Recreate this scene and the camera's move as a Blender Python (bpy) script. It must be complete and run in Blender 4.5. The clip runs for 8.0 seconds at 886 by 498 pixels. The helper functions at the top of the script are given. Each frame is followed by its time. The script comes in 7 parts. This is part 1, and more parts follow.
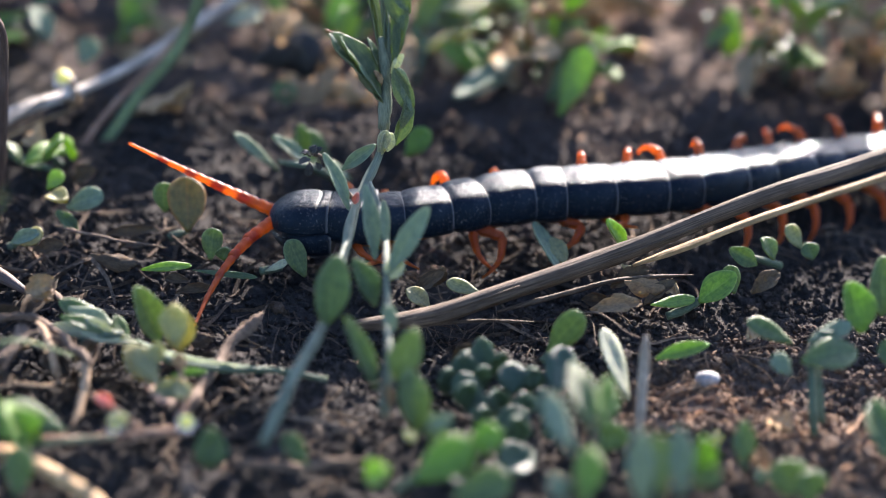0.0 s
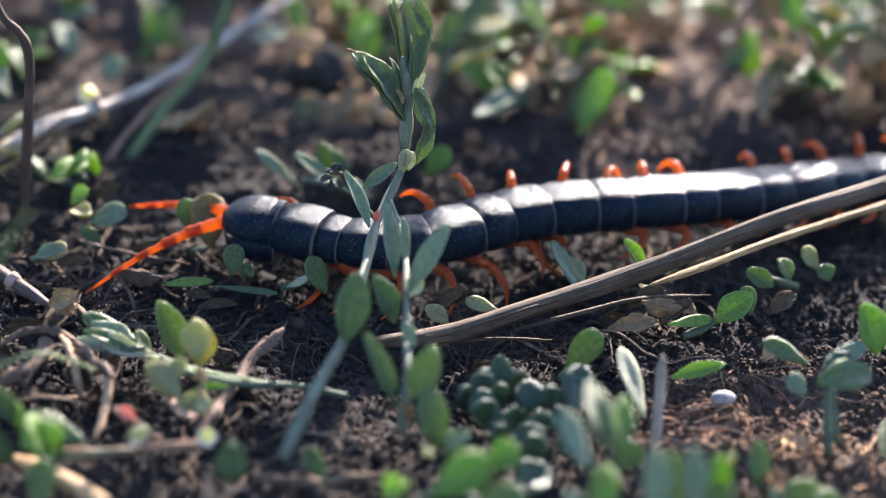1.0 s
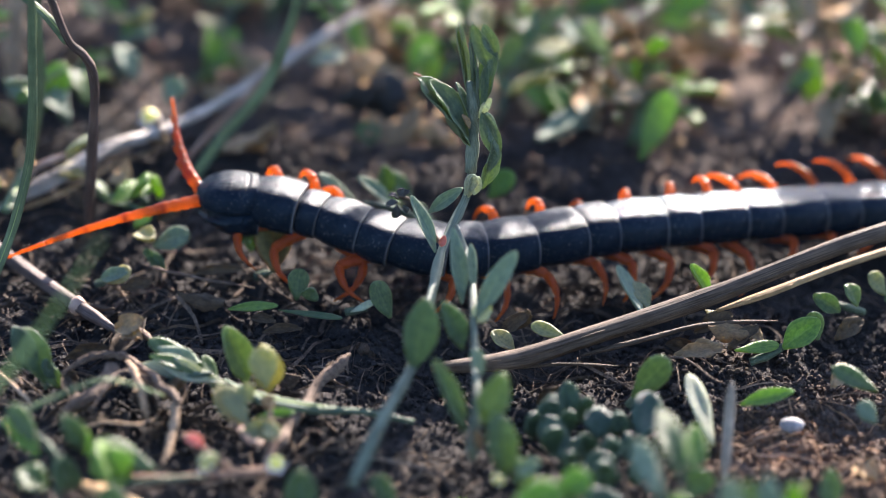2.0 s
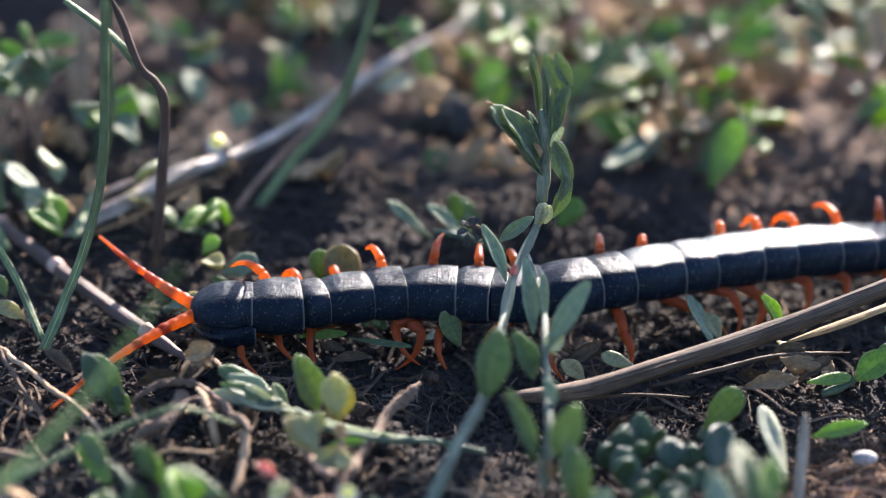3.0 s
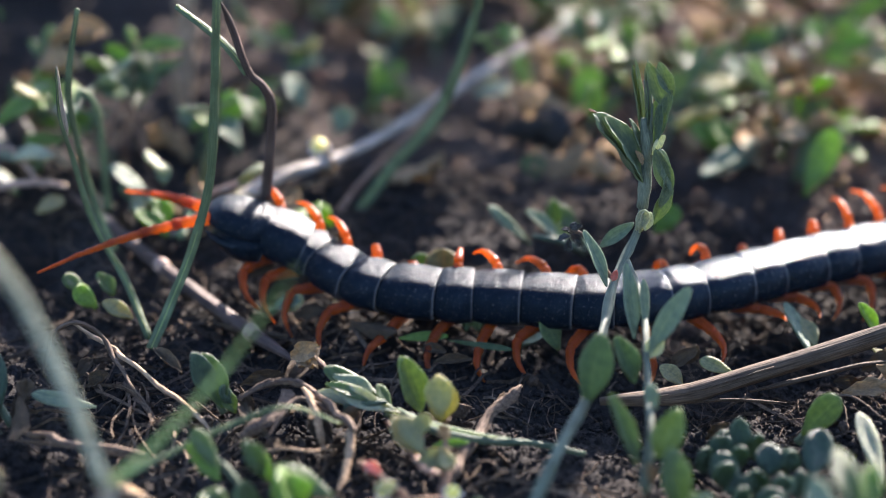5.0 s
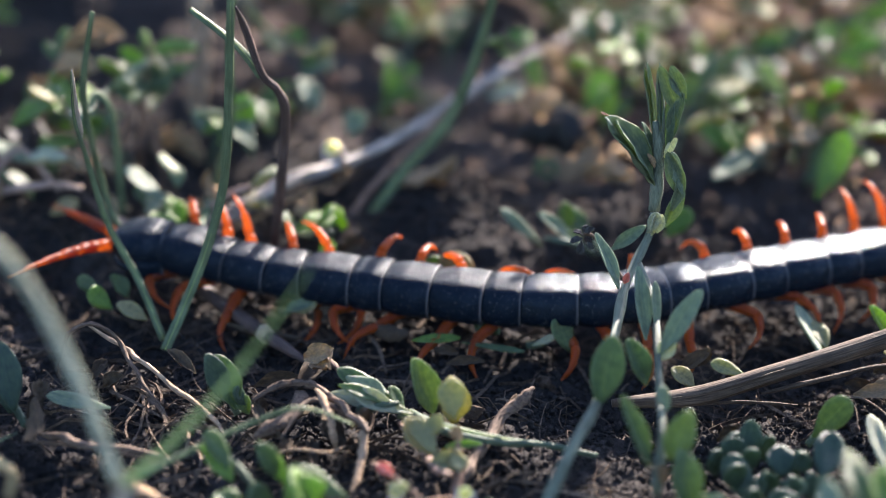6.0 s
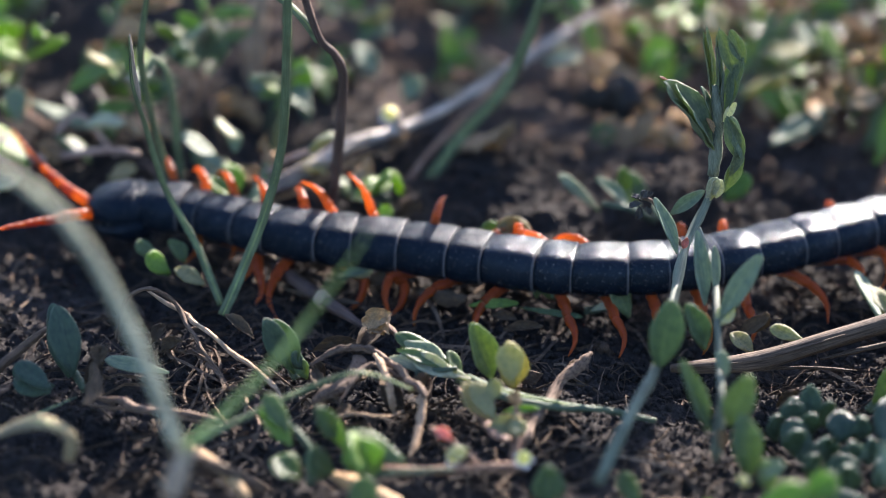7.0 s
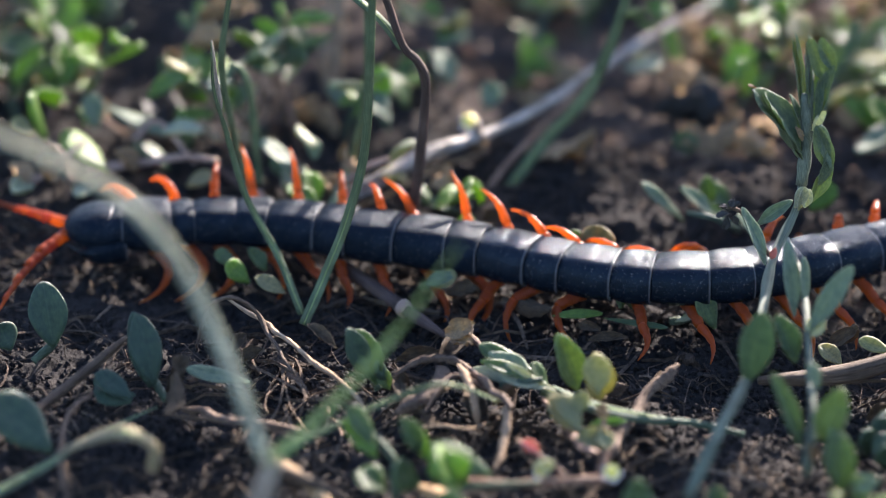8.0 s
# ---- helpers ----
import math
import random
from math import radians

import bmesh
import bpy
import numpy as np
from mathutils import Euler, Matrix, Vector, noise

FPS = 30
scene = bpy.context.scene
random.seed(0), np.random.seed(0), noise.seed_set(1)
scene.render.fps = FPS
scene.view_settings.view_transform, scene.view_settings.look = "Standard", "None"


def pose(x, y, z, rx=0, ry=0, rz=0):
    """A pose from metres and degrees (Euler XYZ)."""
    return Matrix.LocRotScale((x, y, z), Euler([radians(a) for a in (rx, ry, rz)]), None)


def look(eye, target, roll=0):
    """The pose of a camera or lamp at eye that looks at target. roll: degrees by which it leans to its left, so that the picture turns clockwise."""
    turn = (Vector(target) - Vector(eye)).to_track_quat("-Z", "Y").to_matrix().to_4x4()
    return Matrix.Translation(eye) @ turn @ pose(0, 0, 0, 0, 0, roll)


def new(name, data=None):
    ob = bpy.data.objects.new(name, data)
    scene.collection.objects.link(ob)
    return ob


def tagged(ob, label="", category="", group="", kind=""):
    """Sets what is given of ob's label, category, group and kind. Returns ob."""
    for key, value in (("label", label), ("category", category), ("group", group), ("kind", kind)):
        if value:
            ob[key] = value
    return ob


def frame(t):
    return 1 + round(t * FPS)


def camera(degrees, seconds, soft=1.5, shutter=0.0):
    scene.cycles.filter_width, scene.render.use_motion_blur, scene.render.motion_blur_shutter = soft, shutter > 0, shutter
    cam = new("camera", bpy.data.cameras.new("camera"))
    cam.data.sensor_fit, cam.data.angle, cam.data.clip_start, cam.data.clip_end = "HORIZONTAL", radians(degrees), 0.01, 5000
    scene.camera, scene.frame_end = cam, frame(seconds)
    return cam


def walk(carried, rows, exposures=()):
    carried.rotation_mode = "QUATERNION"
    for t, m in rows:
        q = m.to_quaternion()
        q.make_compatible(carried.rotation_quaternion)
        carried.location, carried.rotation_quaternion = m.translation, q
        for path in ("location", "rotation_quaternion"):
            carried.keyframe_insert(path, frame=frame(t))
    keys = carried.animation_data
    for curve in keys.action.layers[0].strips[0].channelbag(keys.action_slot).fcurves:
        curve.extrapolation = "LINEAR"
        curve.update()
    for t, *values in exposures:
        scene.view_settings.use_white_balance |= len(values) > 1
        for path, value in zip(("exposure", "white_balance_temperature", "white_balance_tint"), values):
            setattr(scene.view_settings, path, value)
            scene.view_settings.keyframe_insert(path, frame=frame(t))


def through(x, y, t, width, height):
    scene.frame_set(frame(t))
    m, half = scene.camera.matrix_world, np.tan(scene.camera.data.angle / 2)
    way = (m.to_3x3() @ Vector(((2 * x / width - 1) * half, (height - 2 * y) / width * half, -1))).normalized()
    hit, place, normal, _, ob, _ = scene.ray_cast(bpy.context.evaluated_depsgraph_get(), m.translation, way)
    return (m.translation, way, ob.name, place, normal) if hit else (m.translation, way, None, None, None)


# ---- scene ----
MM = 0.001

# ---- camera: a macro lens that follows the animal ----
cam = camera(20.0, 8.0, soft=0.95)
cam.data.dof.use_dof = True
cam.data.dof.focus_distance = 0.331
cam.data.dof.aperture_fstop = 10.0
ROWS = [
    (0.0, 10.44, -269.44, 154.06, -7.680, -26.369, 1.887),
    (0.5, 10.17, -271.81, 154.89, -7.402, -26.411, 2.434),
    (1.0, 9.90, -272.30, 155.54, -7.201, -25.980, 2.220),
    (2.5, 3.88, -268.71, 156.64, -5.712, -25.578, 1.890),
    (3.0, 2.94, -268.27, 156.68, -5.125, -25.284, 1.807),
    (3.5, 2.95, -268.80, 156.24, -4.771, -25.511, 1.711),
    (4.0, 0.20, -270.09, 156.07, -4.711, -25.684, 1.848),
    (4.5, -1.61, -271.45, 157.86, -3.827, -25.460, 1.725),
    (6.0, -1.83, -274.11, 159.69, -3.052, -25.224, 1.634),
    (6.5, -2.22, -274.24, 159.44, -2.487, -25.543, 1.403),
    (7.0, -2.58, -273.73, 158.85, -1.754, -25.951, 1.087),
    (7.5, -4.81, -271.67, 158.34, -0.934, -25.730, 0.805),
    (8.0, -6.36, -269.91, 157.56, -0.371, -25.850, 0.709),
]
walk(cam, [(t, pose(x * MM, y * MM, z * MM, 90 + pitch, 0, yaw) @ pose(0, 0, 0, 0, 0, roll)) for t, x, y, z, yaw, pitch, roll in ROWS], exposures=((0.0, 3.00, 6280, 19), (8.0, 2.79, 6280, 19)))

# ---- light: a low sun behind the subject and a clear sky ----
SUN_AZ, SUN_EL = 25.0, 26.0  # degrees from +y towards +x, and above the ground
world = bpy.data.worlds.new("sky")
scene.world = world
world.use_nodes = True
wn = world.node_tree.nodes
sky = wn.new("ShaderNodeTexSky")
sky.sky_type, sky.sun_disc = "NISHITA", False
sky.ozone_density = 3.0
sky.sun_elevation, sky.sun_rotation = radians(SUN_EL), radians(SUN_AZ)
world.node_tree.links.new(sky.outputs[0], wn["Background"].inputs[0])
wn["Background"].inputs[1].default_value = 0.085
sun = new("sun", bpy.data.lights.new("sun", "SUN"))
sun.data.energy, sun.data.angle, sun.data.color = 5.0, radians(0.5), (1.0, 0.91, 0.77)
az, el = radians(SUN_AZ), radians(SUN_EL)
sun.matrix_world = look((math.sin(az) * math.cos(el), math.cos(az) * math.cos(el), math.sin(el)), (0, 0, 0))


# ---- materials ----
def material(name):
    m = bpy.data.materials.new(name)
    m.use_nodes = True
    return m, m.node_tree.nodes, m.node_tree.links, m.node_tree.nodes["Principled BSDF"]


def noise_node(n, l, scale, detail=4.0, coords="Object", rough=0.6):
    tc = n.new("ShaderNodeTexCoord")
    t = n.new("ShaderNodeTexNoise")
    t.inputs["Scale"].default_value, t.inputs["Detail"].default_value, t.inputs["Roughness"].default_value = scale, detail, rough
    l.new(tc.outputs[coords], t.inputs["Vector"])
    return t


def ramp(n, l, source, stops):
    r = n.new("ShaderNodeValToRGB")
    el = r.color_ramp.elements
    while len(el) < len(stops):
        el.new(0.5)
    for e, (p, c) in zip(el, stops):
        e.position, e.color = p, (*c, 1)
    l.new(source, r.inputs[0])
    return r


def mix(n, l, kind, fac, a, b):
    m = n.new("ShaderNodeMix")
    m.data_type, m.blend_type = "RGBA", kind
    for socket, value in ((m.inputs["Factor"], fac), (m.inputs[6], a), (m.inputs[7], b)):
        if isinstance(value, (int, float)):
            socket.default_value = value
        elif isinstance(value, tuple):
            socket.default_value = (*value, 1)
        else:
            l.new(value, socket)
    return m.outputs[2]


def bump(n, l, height, bsdf, strength, distance):
    b = n.new("ShaderNodeBump")
    b.inputs["Strength"].default_value, b.inputs["Distance"].default_value = strength, distance
    l.new(height, b.inputs["Height"])
    l.new(b.outputs[0], bsdf.inputs["Normal"])


def soil_material(name, tones, grain=900.0):
    m, n, l, p = material(name)
    broad = noise_node(n, l, 45.0, 5.0)
    fine = noise_node(n, l, grain, 6.0, rough=0.7)
    c = ramp(n, l, broad.outputs[0], [(0.3, tones[0]), (0.5, tones[1]), (0.72, tones[2])])
    f = ramp(n, l, fine.outputs[0], [(0.34, (0.5, 0.5, 0.52)), (0.5, (0.92, 0.9, 0.88)), (0.68, (1.5, 1.42, 1.34))])
    # paler, warmer round spot on the far soil: sunlight painted into its colour
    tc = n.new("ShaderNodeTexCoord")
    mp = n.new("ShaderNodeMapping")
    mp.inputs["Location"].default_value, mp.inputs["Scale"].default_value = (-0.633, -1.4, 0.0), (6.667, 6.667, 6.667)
    sun_spot = n.new("ShaderNodeTexGradient")
    sun_spot.gradient_type = "SPHERICAL"
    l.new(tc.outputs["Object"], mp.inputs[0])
    l.new(mp.outputs[0], sun_spot.inputs[0])
    dry = ramp(n, l, sun_spot.outputs[0], [(0.0, (0, 0, 0)), (0.45, (1, 1, 1))])
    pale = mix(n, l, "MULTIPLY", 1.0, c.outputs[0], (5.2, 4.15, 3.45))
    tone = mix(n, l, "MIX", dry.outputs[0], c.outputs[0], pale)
    # second, smaller pale spot at lower right, colouring the soil as sunlit
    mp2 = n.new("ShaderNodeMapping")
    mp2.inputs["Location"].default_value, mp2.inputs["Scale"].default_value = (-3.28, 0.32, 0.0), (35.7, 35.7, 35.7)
    sun_spot2 = n.new("ShaderNodeTexGradient")
    sun_spot2.gradient_type = "SPHERICAL"
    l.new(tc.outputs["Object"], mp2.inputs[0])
    l.new(mp2.outputs[0], sun_spot2.inputs[0])
    sunlit2 = ramp(n, l, sun_spot2.outputs[0], [(0.0, (0, 0, 0)), (0.55, (1, 1, 1))])
    tone = mix(n, l, "MIX", sunlit2.outputs[0], tone, mix(n, l, "MULTIPLY", 1.0, tone, (3.3, 2.7, 2.25)))
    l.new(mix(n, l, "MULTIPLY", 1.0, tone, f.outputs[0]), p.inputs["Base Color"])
    p.inputs["Roughness"].default_value = 0.9
    p.inputs["Specular IOR Level"].default_value = 0.06
    bump(n, l, fine.outputs[0], p, 1.0, 0.0009)
    return m


def leaf_material(name, dark, light, edge, rough=0.50, through=0.4, spec=0.20):
    """A waxy leaf: mottled between two greens, paler along the midrib, its margin paled as if rim-lit, some light
    passing through it.
    """
    m, n, l, p = material(name)
    info = n.new("ShaderNodeObjectInfo")
    spots = noise_node(n, l, 9.0, 5.0)
    fine = noise_node(n, l, 60.0, 3.0)
    base = mix(n, l, "MIX", info.outputs["Random"], dark, light)
    r = ramp(n, l, spots.outputs[0], [(0.35, (0.62, 0.68, 0.7)), (0.7, (1.3, 1.25, 1.05))])
    col = mix(n, l, "MULTIPLY", 0.9, base, r.outputs[0])
    uv = n.new("ShaderNodeUVMap")
    sep = n.new("ShaderNodeSeparateXYZ")
    l.new(uv.outputs[0], sep.inputs[0])
    a = n.new("ShaderNodeMath")
    a.operation = "PINGPONG"
    a.inputs[1].default_value = 0.5
    l.new(sep.outputs[1], a.inputs[0])
    # pale midrib, and a margin lightened in colour to look rim-lit
    rib = ramp(n, l, a.outputs[0], [(0.0, (0.30, 0.30, 0.30)), (0.05, (0.06, 0.06, 0.06)), (0.1, (0, 0, 0)), (0.46, (0, 0, 0)), (0.5, (0.16, 0.16, 0.16))])
    col = mix(n, l, "MIX", rib.outputs[0], col, edge)
    vein = n.new("ShaderNodeTexWave")
    vein.inputs["Scale"].default_value, vein.inputs["Distortion"].default_value = 3.2, 2.5
    l.new(uv.outputs[0], vein.inputs[0])
    v = ramp(n, l, vein.outputs[1], [(0.0, (0.88, 0.9, 0.88)), (0.9, (1.06, 1.06, 1.0))])
    col = mix(n, l, "MULTIPLY", 0.25, col, v.outputs[0])
    l.new(col, p.inputs["Base Color"])
    p.inputs["Roughness"].default_value = rough
    p.inputs["Specular IOR Level"].default_value = spec
    bump(n, l, fine.outputs[0], p, 0.25, 0.03)
    t = n.new("ShaderNodeBsdfTranslucent")
    l.new(mix(n, l, "MULTIPLY", 1.0, col, (1.95, 2.0, 0.62)), t.inputs[0])
    s = n.new("ShaderNodeMixShader")
    s.inputs[0].default_value = through
    l.new(p.outputs[0], s.inputs[1])
    l.new(t.outputs[0], s.inputs[2])
    l.new(s.outputs[0], n["Material Output"].inputs[0])
    return m


def fibre_material(name, dark, light, stretch, rough=0.7):
    """Dry stem or wood with grain along its length, broken by blotches."""
    m, n, l, p = material(name)
    tc = n.new("ShaderNodeTexCoord")
    mp = n.new("ShaderNodeMapping")
    mp.inputs["Scale"].default_value = stretch
    l.new(tc.outputs["UV"], mp.inputs[0])
    g = n.new("ShaderNodeTexNoise")
    g.inputs["Scale"].default_value, g.inputs["Detail"].default_value = 6.0, 6.0
    l.new(mp.outputs[0], g.inputs["Vector"])
    blot = noise_node(n, l, 160.0, 4.0)
    c = ramp(n, l, g.outputs[0], [(0.32, dark), (0.62, light)])
    b = ramp(n, l, blot.outputs[0], [(0.35, (0.6, 0.58, 0.56)), (0.65, (1.15, 1.12, 1.1))])
    l.new(mix(n, l, "MULTIPLY", 1.0, c.outputs[0], b.outputs[0]), p.inputs["Base Color"])
    p.inputs["Roughness"].default_value = rough
    p.inputs["Specular IOR Level"].default_value = 0.12
    bump(n, l, g.outputs[0], p, 0.6, 0.0003)
    return m


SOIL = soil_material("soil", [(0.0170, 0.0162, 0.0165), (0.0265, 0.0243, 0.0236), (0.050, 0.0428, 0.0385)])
CRUMB = soil_material("soil_crumb", [(0.018, 0.0155, 0.0140), (0.036, 0.029, 0.0245), (0.10, 0.076, 0.058)], 1500.0)
LEAF = leaf_material("knotweed_leaf", (0.062, 0.094, 0.050), (0.105, 0.142, 0.070), (0.22, 0.26, 0.17), 0.36)
LEAF_FRESH = leaf_material("fresh_leaf", (0.095, 0.165, 0.040), (0.15, 0.23, 0.060), (0.27, 0.31, 0.16), 0.4, 0.43)
LEAF_FOLDED = leaf_material("folded_leaf", (0.095, 0.128, 0.085), (0.12, 0.15, 0.10), (0.25, 0.28, 0.20), 0.5, 0.35)
LEAF_YELLOW = leaf_material("yellowing_leaf", (0.24, 0.20, 0.11), (0.19, 0.20, 0.11), (0.3, 0.26, 0.14), 0.5, 0.35)
LEAF_DRY = leaf_material("dry_leaf", (0.19, 0.122, 0.075), (0.36, 0.245, 0.155), (0.28, 0.19, 0.12), 0.85, 0.12, 0.08)
LEAF_GREY = leaf_material("grey_leaf", (0.10, 0.135, 0.095), (0.145, 0.18, 0.125), (0.32, 0.34, 0.25), 0.55, 0.2)
LEAF_BROWN = leaf_material("brown_litter_leaf", (0.045, 0.032, 0.024), (0.11, 0.077, 0.053), (0.08, 0.057, 0.04), 0.85, 0.1, 0.1)
LEAF_DEAD = leaf_material("blackened_leaf", (0.03, 0.03, 0.032), (0.05, 0.05, 0.052), (0.05, 0.04, 0.03), 0.7, 0.05)
# the green leaf again, darkened: the shade on it is put into the colour
LEAF_SHADED = leaf_material("shaded_leaf", (0.030, 0.052, 0.038), (0.050, 0.078, 0.052), (0.10, 0.13, 0.09), 0.38, 0.22)
LEAF_PALE = leaf_material("bleached_leaf", (0.24, 0.24, 0.17), (0.33, 0.34, 0.25), (0.42, 0.42, 0.34), 0.45, 0.25)
LEAF_PINK = leaf_material("pink_leaf", (0.45, 0.14, 0.12), (0.55, 0.22, 0.2), (0.6, 0.4, 0.36), 0.5, 0.3)
LEAF_RED = leaf_material("reddening_leaf", (0.11, 0.10, 0.04), (0.24, 0.085, 0.035), (0.36, 0.10, 0.04), 0.45, 0.35)
STEM = fibre_material("green_stem", (0.04, 0.065, 0.042), (0.085, 0.115, 0.075), (2.0, 5.0, 1.0), 0.5)
STEM_PALE = fibre_material("pale_stem", (0.06, 0.08, 0.058), (0.135, 0.155, 0.115), (2.0, 5.0, 1.0), 0.55)
STEM_BROWN = fibre_material("brown_stem", (0.038, 0.027, 0.024), (0.095, 0.067, 0.056), (2.0, 6.0, 1.0), 0.55)
STEM_PINK = fibre_material("pinkish_stem", (0.22, 0.13, 0.10), (0.42, 0.31, 0.24), (2.0, 5.0, 1.0), 0.5)
STEM_RED = fibre_material("reddish_stem", (0.14, 0.07, 0.05), (0.24, 0.16, 0.11), (2.0, 5.0, 1.0), 0.55)
GRASS = fibre_material("grass_blade", (0.052, 0.080, 0.040), (0.115, 0.148, 0.080), (2.0, 7.0, 1.0), 0.5)
GRASS_SOFT = fibre_material("grey_green_blade", (0.26, 0.28, 0.2), (0.38, 0.4, 0.3), (2.0, 7.0, 1.0), 0.6)
GRASS_PALE = fibre_material("pale_grass_blade", (0.2, 0.28, 0.08), (0.32, 0.4, 0.14), (2.0, 7.0, 1.0), 0.5)
STRAW = fibre_material("dry_straw", (0.026, 0.018, 0.013), (0.105, 0.074, 0.050), (2.5, 9.0, 1.0), 0.65)
STRAW_GOLD = fibre_material("golden_straw", (0.16, 0.10, 0.05), (0.4, 0.27, 0.14), (2.5, 9.0, 1.0), 0.6)
STRAW_WHITE = fibre_material("bleached_straw", (0.09, 0.075, 0.06), (0.50, 0.45, 0.39), (6.0, 9.0, 1.0), 0.45)
STRAW_GREY = fibre_material("grey_straw", (0.18, 0.145, 0.11), (0.38, 0.32, 0.25), (2.5, 9.0, 1.0), 0.5)
CURL = fibre_material("yellowed_blade", (0.14, 0.12, 0.07), (0.24, 0.20, 0.12), (3.0, 5.0, 1.0), 0.6)
LEAFWOOD = fibre_material("curled_litter", (0.09, 0.06, 0.045), (0.24, 0.17, 0.12), (4.0, 4.0, 1.0), 0.75)
CLOD = soil_material("pale_clod", [(0.03, 0.024, 0.02), (0.07, 0.052, 0.04), (0.14, 0.105, 0.08)], 1300.0)
LITTER = soil_material("litter", [(0.03, 0.024, 0.020), (0.075, 0.057, 0.044), (0.24, 0.178, 0.128)], 1200.0)
ROOT_TAN = fibre_material("tan_root", (0.12, 0.082, 0.052), (0.40, 0.28, 0.18), (5.0, 3.0, 1.0), 0.8)
ROOT = fibre_material("dry_root", (0.048, 0.033, 0.024), (0.145, 0.102, 0.073), (5.0, 3.0, 1.0), 0.8)


def plain(name, colour, rough, scale=400.0, spread=0.35, depth=0.0002, spec=0.5, amount=0.4):
    m, n, l, p = material(name)
    t = noise_node(n, l, scale, 5.0)
    r = ramp(n, l, t.outputs[0], [(0.35, tuple(c * (1 - spread) for c in colour)), (0.65, tuple(c * (1 + spread) for c in colour))])
    l.new(r.outputs[0], p.inputs["Base Color"])
    p.inputs["Roughness"].default_value, p.inputs["Specular IOR Level"].default_value = rough, spec
    bump(n, l, t.outputs[0], p, amount, depth)
    return m


STONE = plain("pale_stone", (0.16, 0.155, 0.155), 0.8, 700.0, 0.4)
FLOWER_YELLOW = plain("yellow_flower", (0.75, 0.6, 0.12), 0.5)
PETAL = plain("pale_petal", (0.5, 0.42, 0.38), 0.6, 300.0, 0.2)


def cuticle_material(name, dusty, gloss, spec):
    """Black horny plate: satin, finely pitted, dusted with pale grit, with a paler hind margin."""
    m, n, l, p = material(name)
    tc = n.new("ShaderNodeTexCoord")
    blot = noise_node(n, l, 220.0, 5.0)
    pits = noise_node(n, l, 2600.0, 4.0, rough=0.75)
    c = ramp(n, l, blot.outputs[0], [(0.3, (0.0026, 0.0048, 0.0082)), (0.55, (0.0046, 0.0078, 0.0128)), (0.75, (0.0098, 0.0145, 0.0215))])
    dust = ramp(n, l, pits.outputs[0], [(0.63 - dusty, (0, 0, 0)), (0.70 - dusty, (0.5, 0.5, 0.5))])
    col = mix(n, l, "MIX", dust.outputs[0], c.outputs[0], (0.15, 0.135, 0.12))
    sep = n.new("ShaderNodeSeparateXYZ")
    l.new(tc.outputs["Generated"], sep.inputs[0])
    rim = ramp(n, l, sep.outputs[0], [(0.0, (0.42, 0.42, 0.42)), (0.025, (0.24, 0.24, 0.24)), (0.04, (0, 0, 0))])
    col = mix(n, l, "MIX", rim.outputs[0], col, (0.16, 0.15, 0.145))
    l.new(col, p.inputs["Base Color"])
    rr = ramp(n, l, blot.outputs[0], [(0.3, (gloss, gloss, gloss)), (0.7, (gloss + 0.14, gloss + 0.14, gloss + 0.14))])
    l.new(rr.outputs[0], p.inputs["Roughness"])
    p.inputs["Specular IOR Level"].default_value = spec
    p.inputs["Specular Tint"].default_value = (0.66, 0.86, 1.0, 1)
    dents = noise_node(n, l, 480.0, 3.0)
    both = n.new("ShaderNodeMath")
    both.operation = "MULTIPLY_ADD"
    both.inputs[1].default_value = 2.2
    l.new(dents.outputs[0], both.inputs[0])
    l.new(pits.outputs[0], both.inputs[2])
    bump(n, l, both.outputs[0], p, 0.8, 0.00014)
    return m


def limb_material():
    """Orange, horny limb that glows where light comes through it."""
    m, n, l, p = material("orange_limb")
    t = noise_node(n, l, 700.0, 4.0)
    c = ramp(n, l, t.outputs[0], [(0.3, (0.09, 0.020, 0.011)), (0.65, (0.17, 0.042, 0.022))])
    l.new(c.outputs[0], p.inputs["Base Color"])
    p.inputs["Roughness"].default_value = 0.38
    p.inputs["Specular IOR Level"].default_value = 0.14
    glow = n.new("ShaderNodeBsdfTranslucent")
    glow.inputs[0].default_value = (1.0, 0.39, 0.03, 1)
    s = n.new("ShaderNodeMixShader")
    s.inputs[0].default_value = 0.46
    l.new(p.outputs[0], s.inputs[1])
    l.new(glow.outputs[0], s.inputs[2])
    l.new(s.outputs[0], n["Material Output"].inputs[0])
    return m


CUTICLE = cuticle_material("black_cuticle", 0.03, 0.13, 0.13)
CUTICLE_DUSTY = cuticle_material("dusty_black_cuticle", 0.035, 0.26, 0.06)
LIMB = limb_material()
EYE = plain("black_eye", (0.01, 0.01, 0.012), 0.1)


# ---- building helpers ----
def mesh_of(bm, name, mat, smooth=True):
    bmesh.ops.recalc_face_normals(bm, faces=bm.faces)
    me = bpy.data.meshes.new(name)
    bm.to_mesh(me)
    bm.free()
    for f in me.polygons:
        f.use_smooth = smooth
    me.materials.append(mat)
    return me


def part(name, bm, mat, parent, label=""):
    ob = new(name, mesh_of(bm, name, mat))
    ob.parent = parent
    return tagged(ob, label)


def piece(name, me, m, parent, label=""):
    ob = new(name, me)
    ob.parent = parent
    ob.matrix_local = m
    return tagged(ob, label)


def thing(name, at, label, category, group=""):
    ob = new(name)
    ob.empty_display_size = 0.005
    ob.location = at
    return tagged(ob, label, category, group)


def vec(p):
    return Vector((p[0] * MM, p[1] * MM, p[2] * MM))


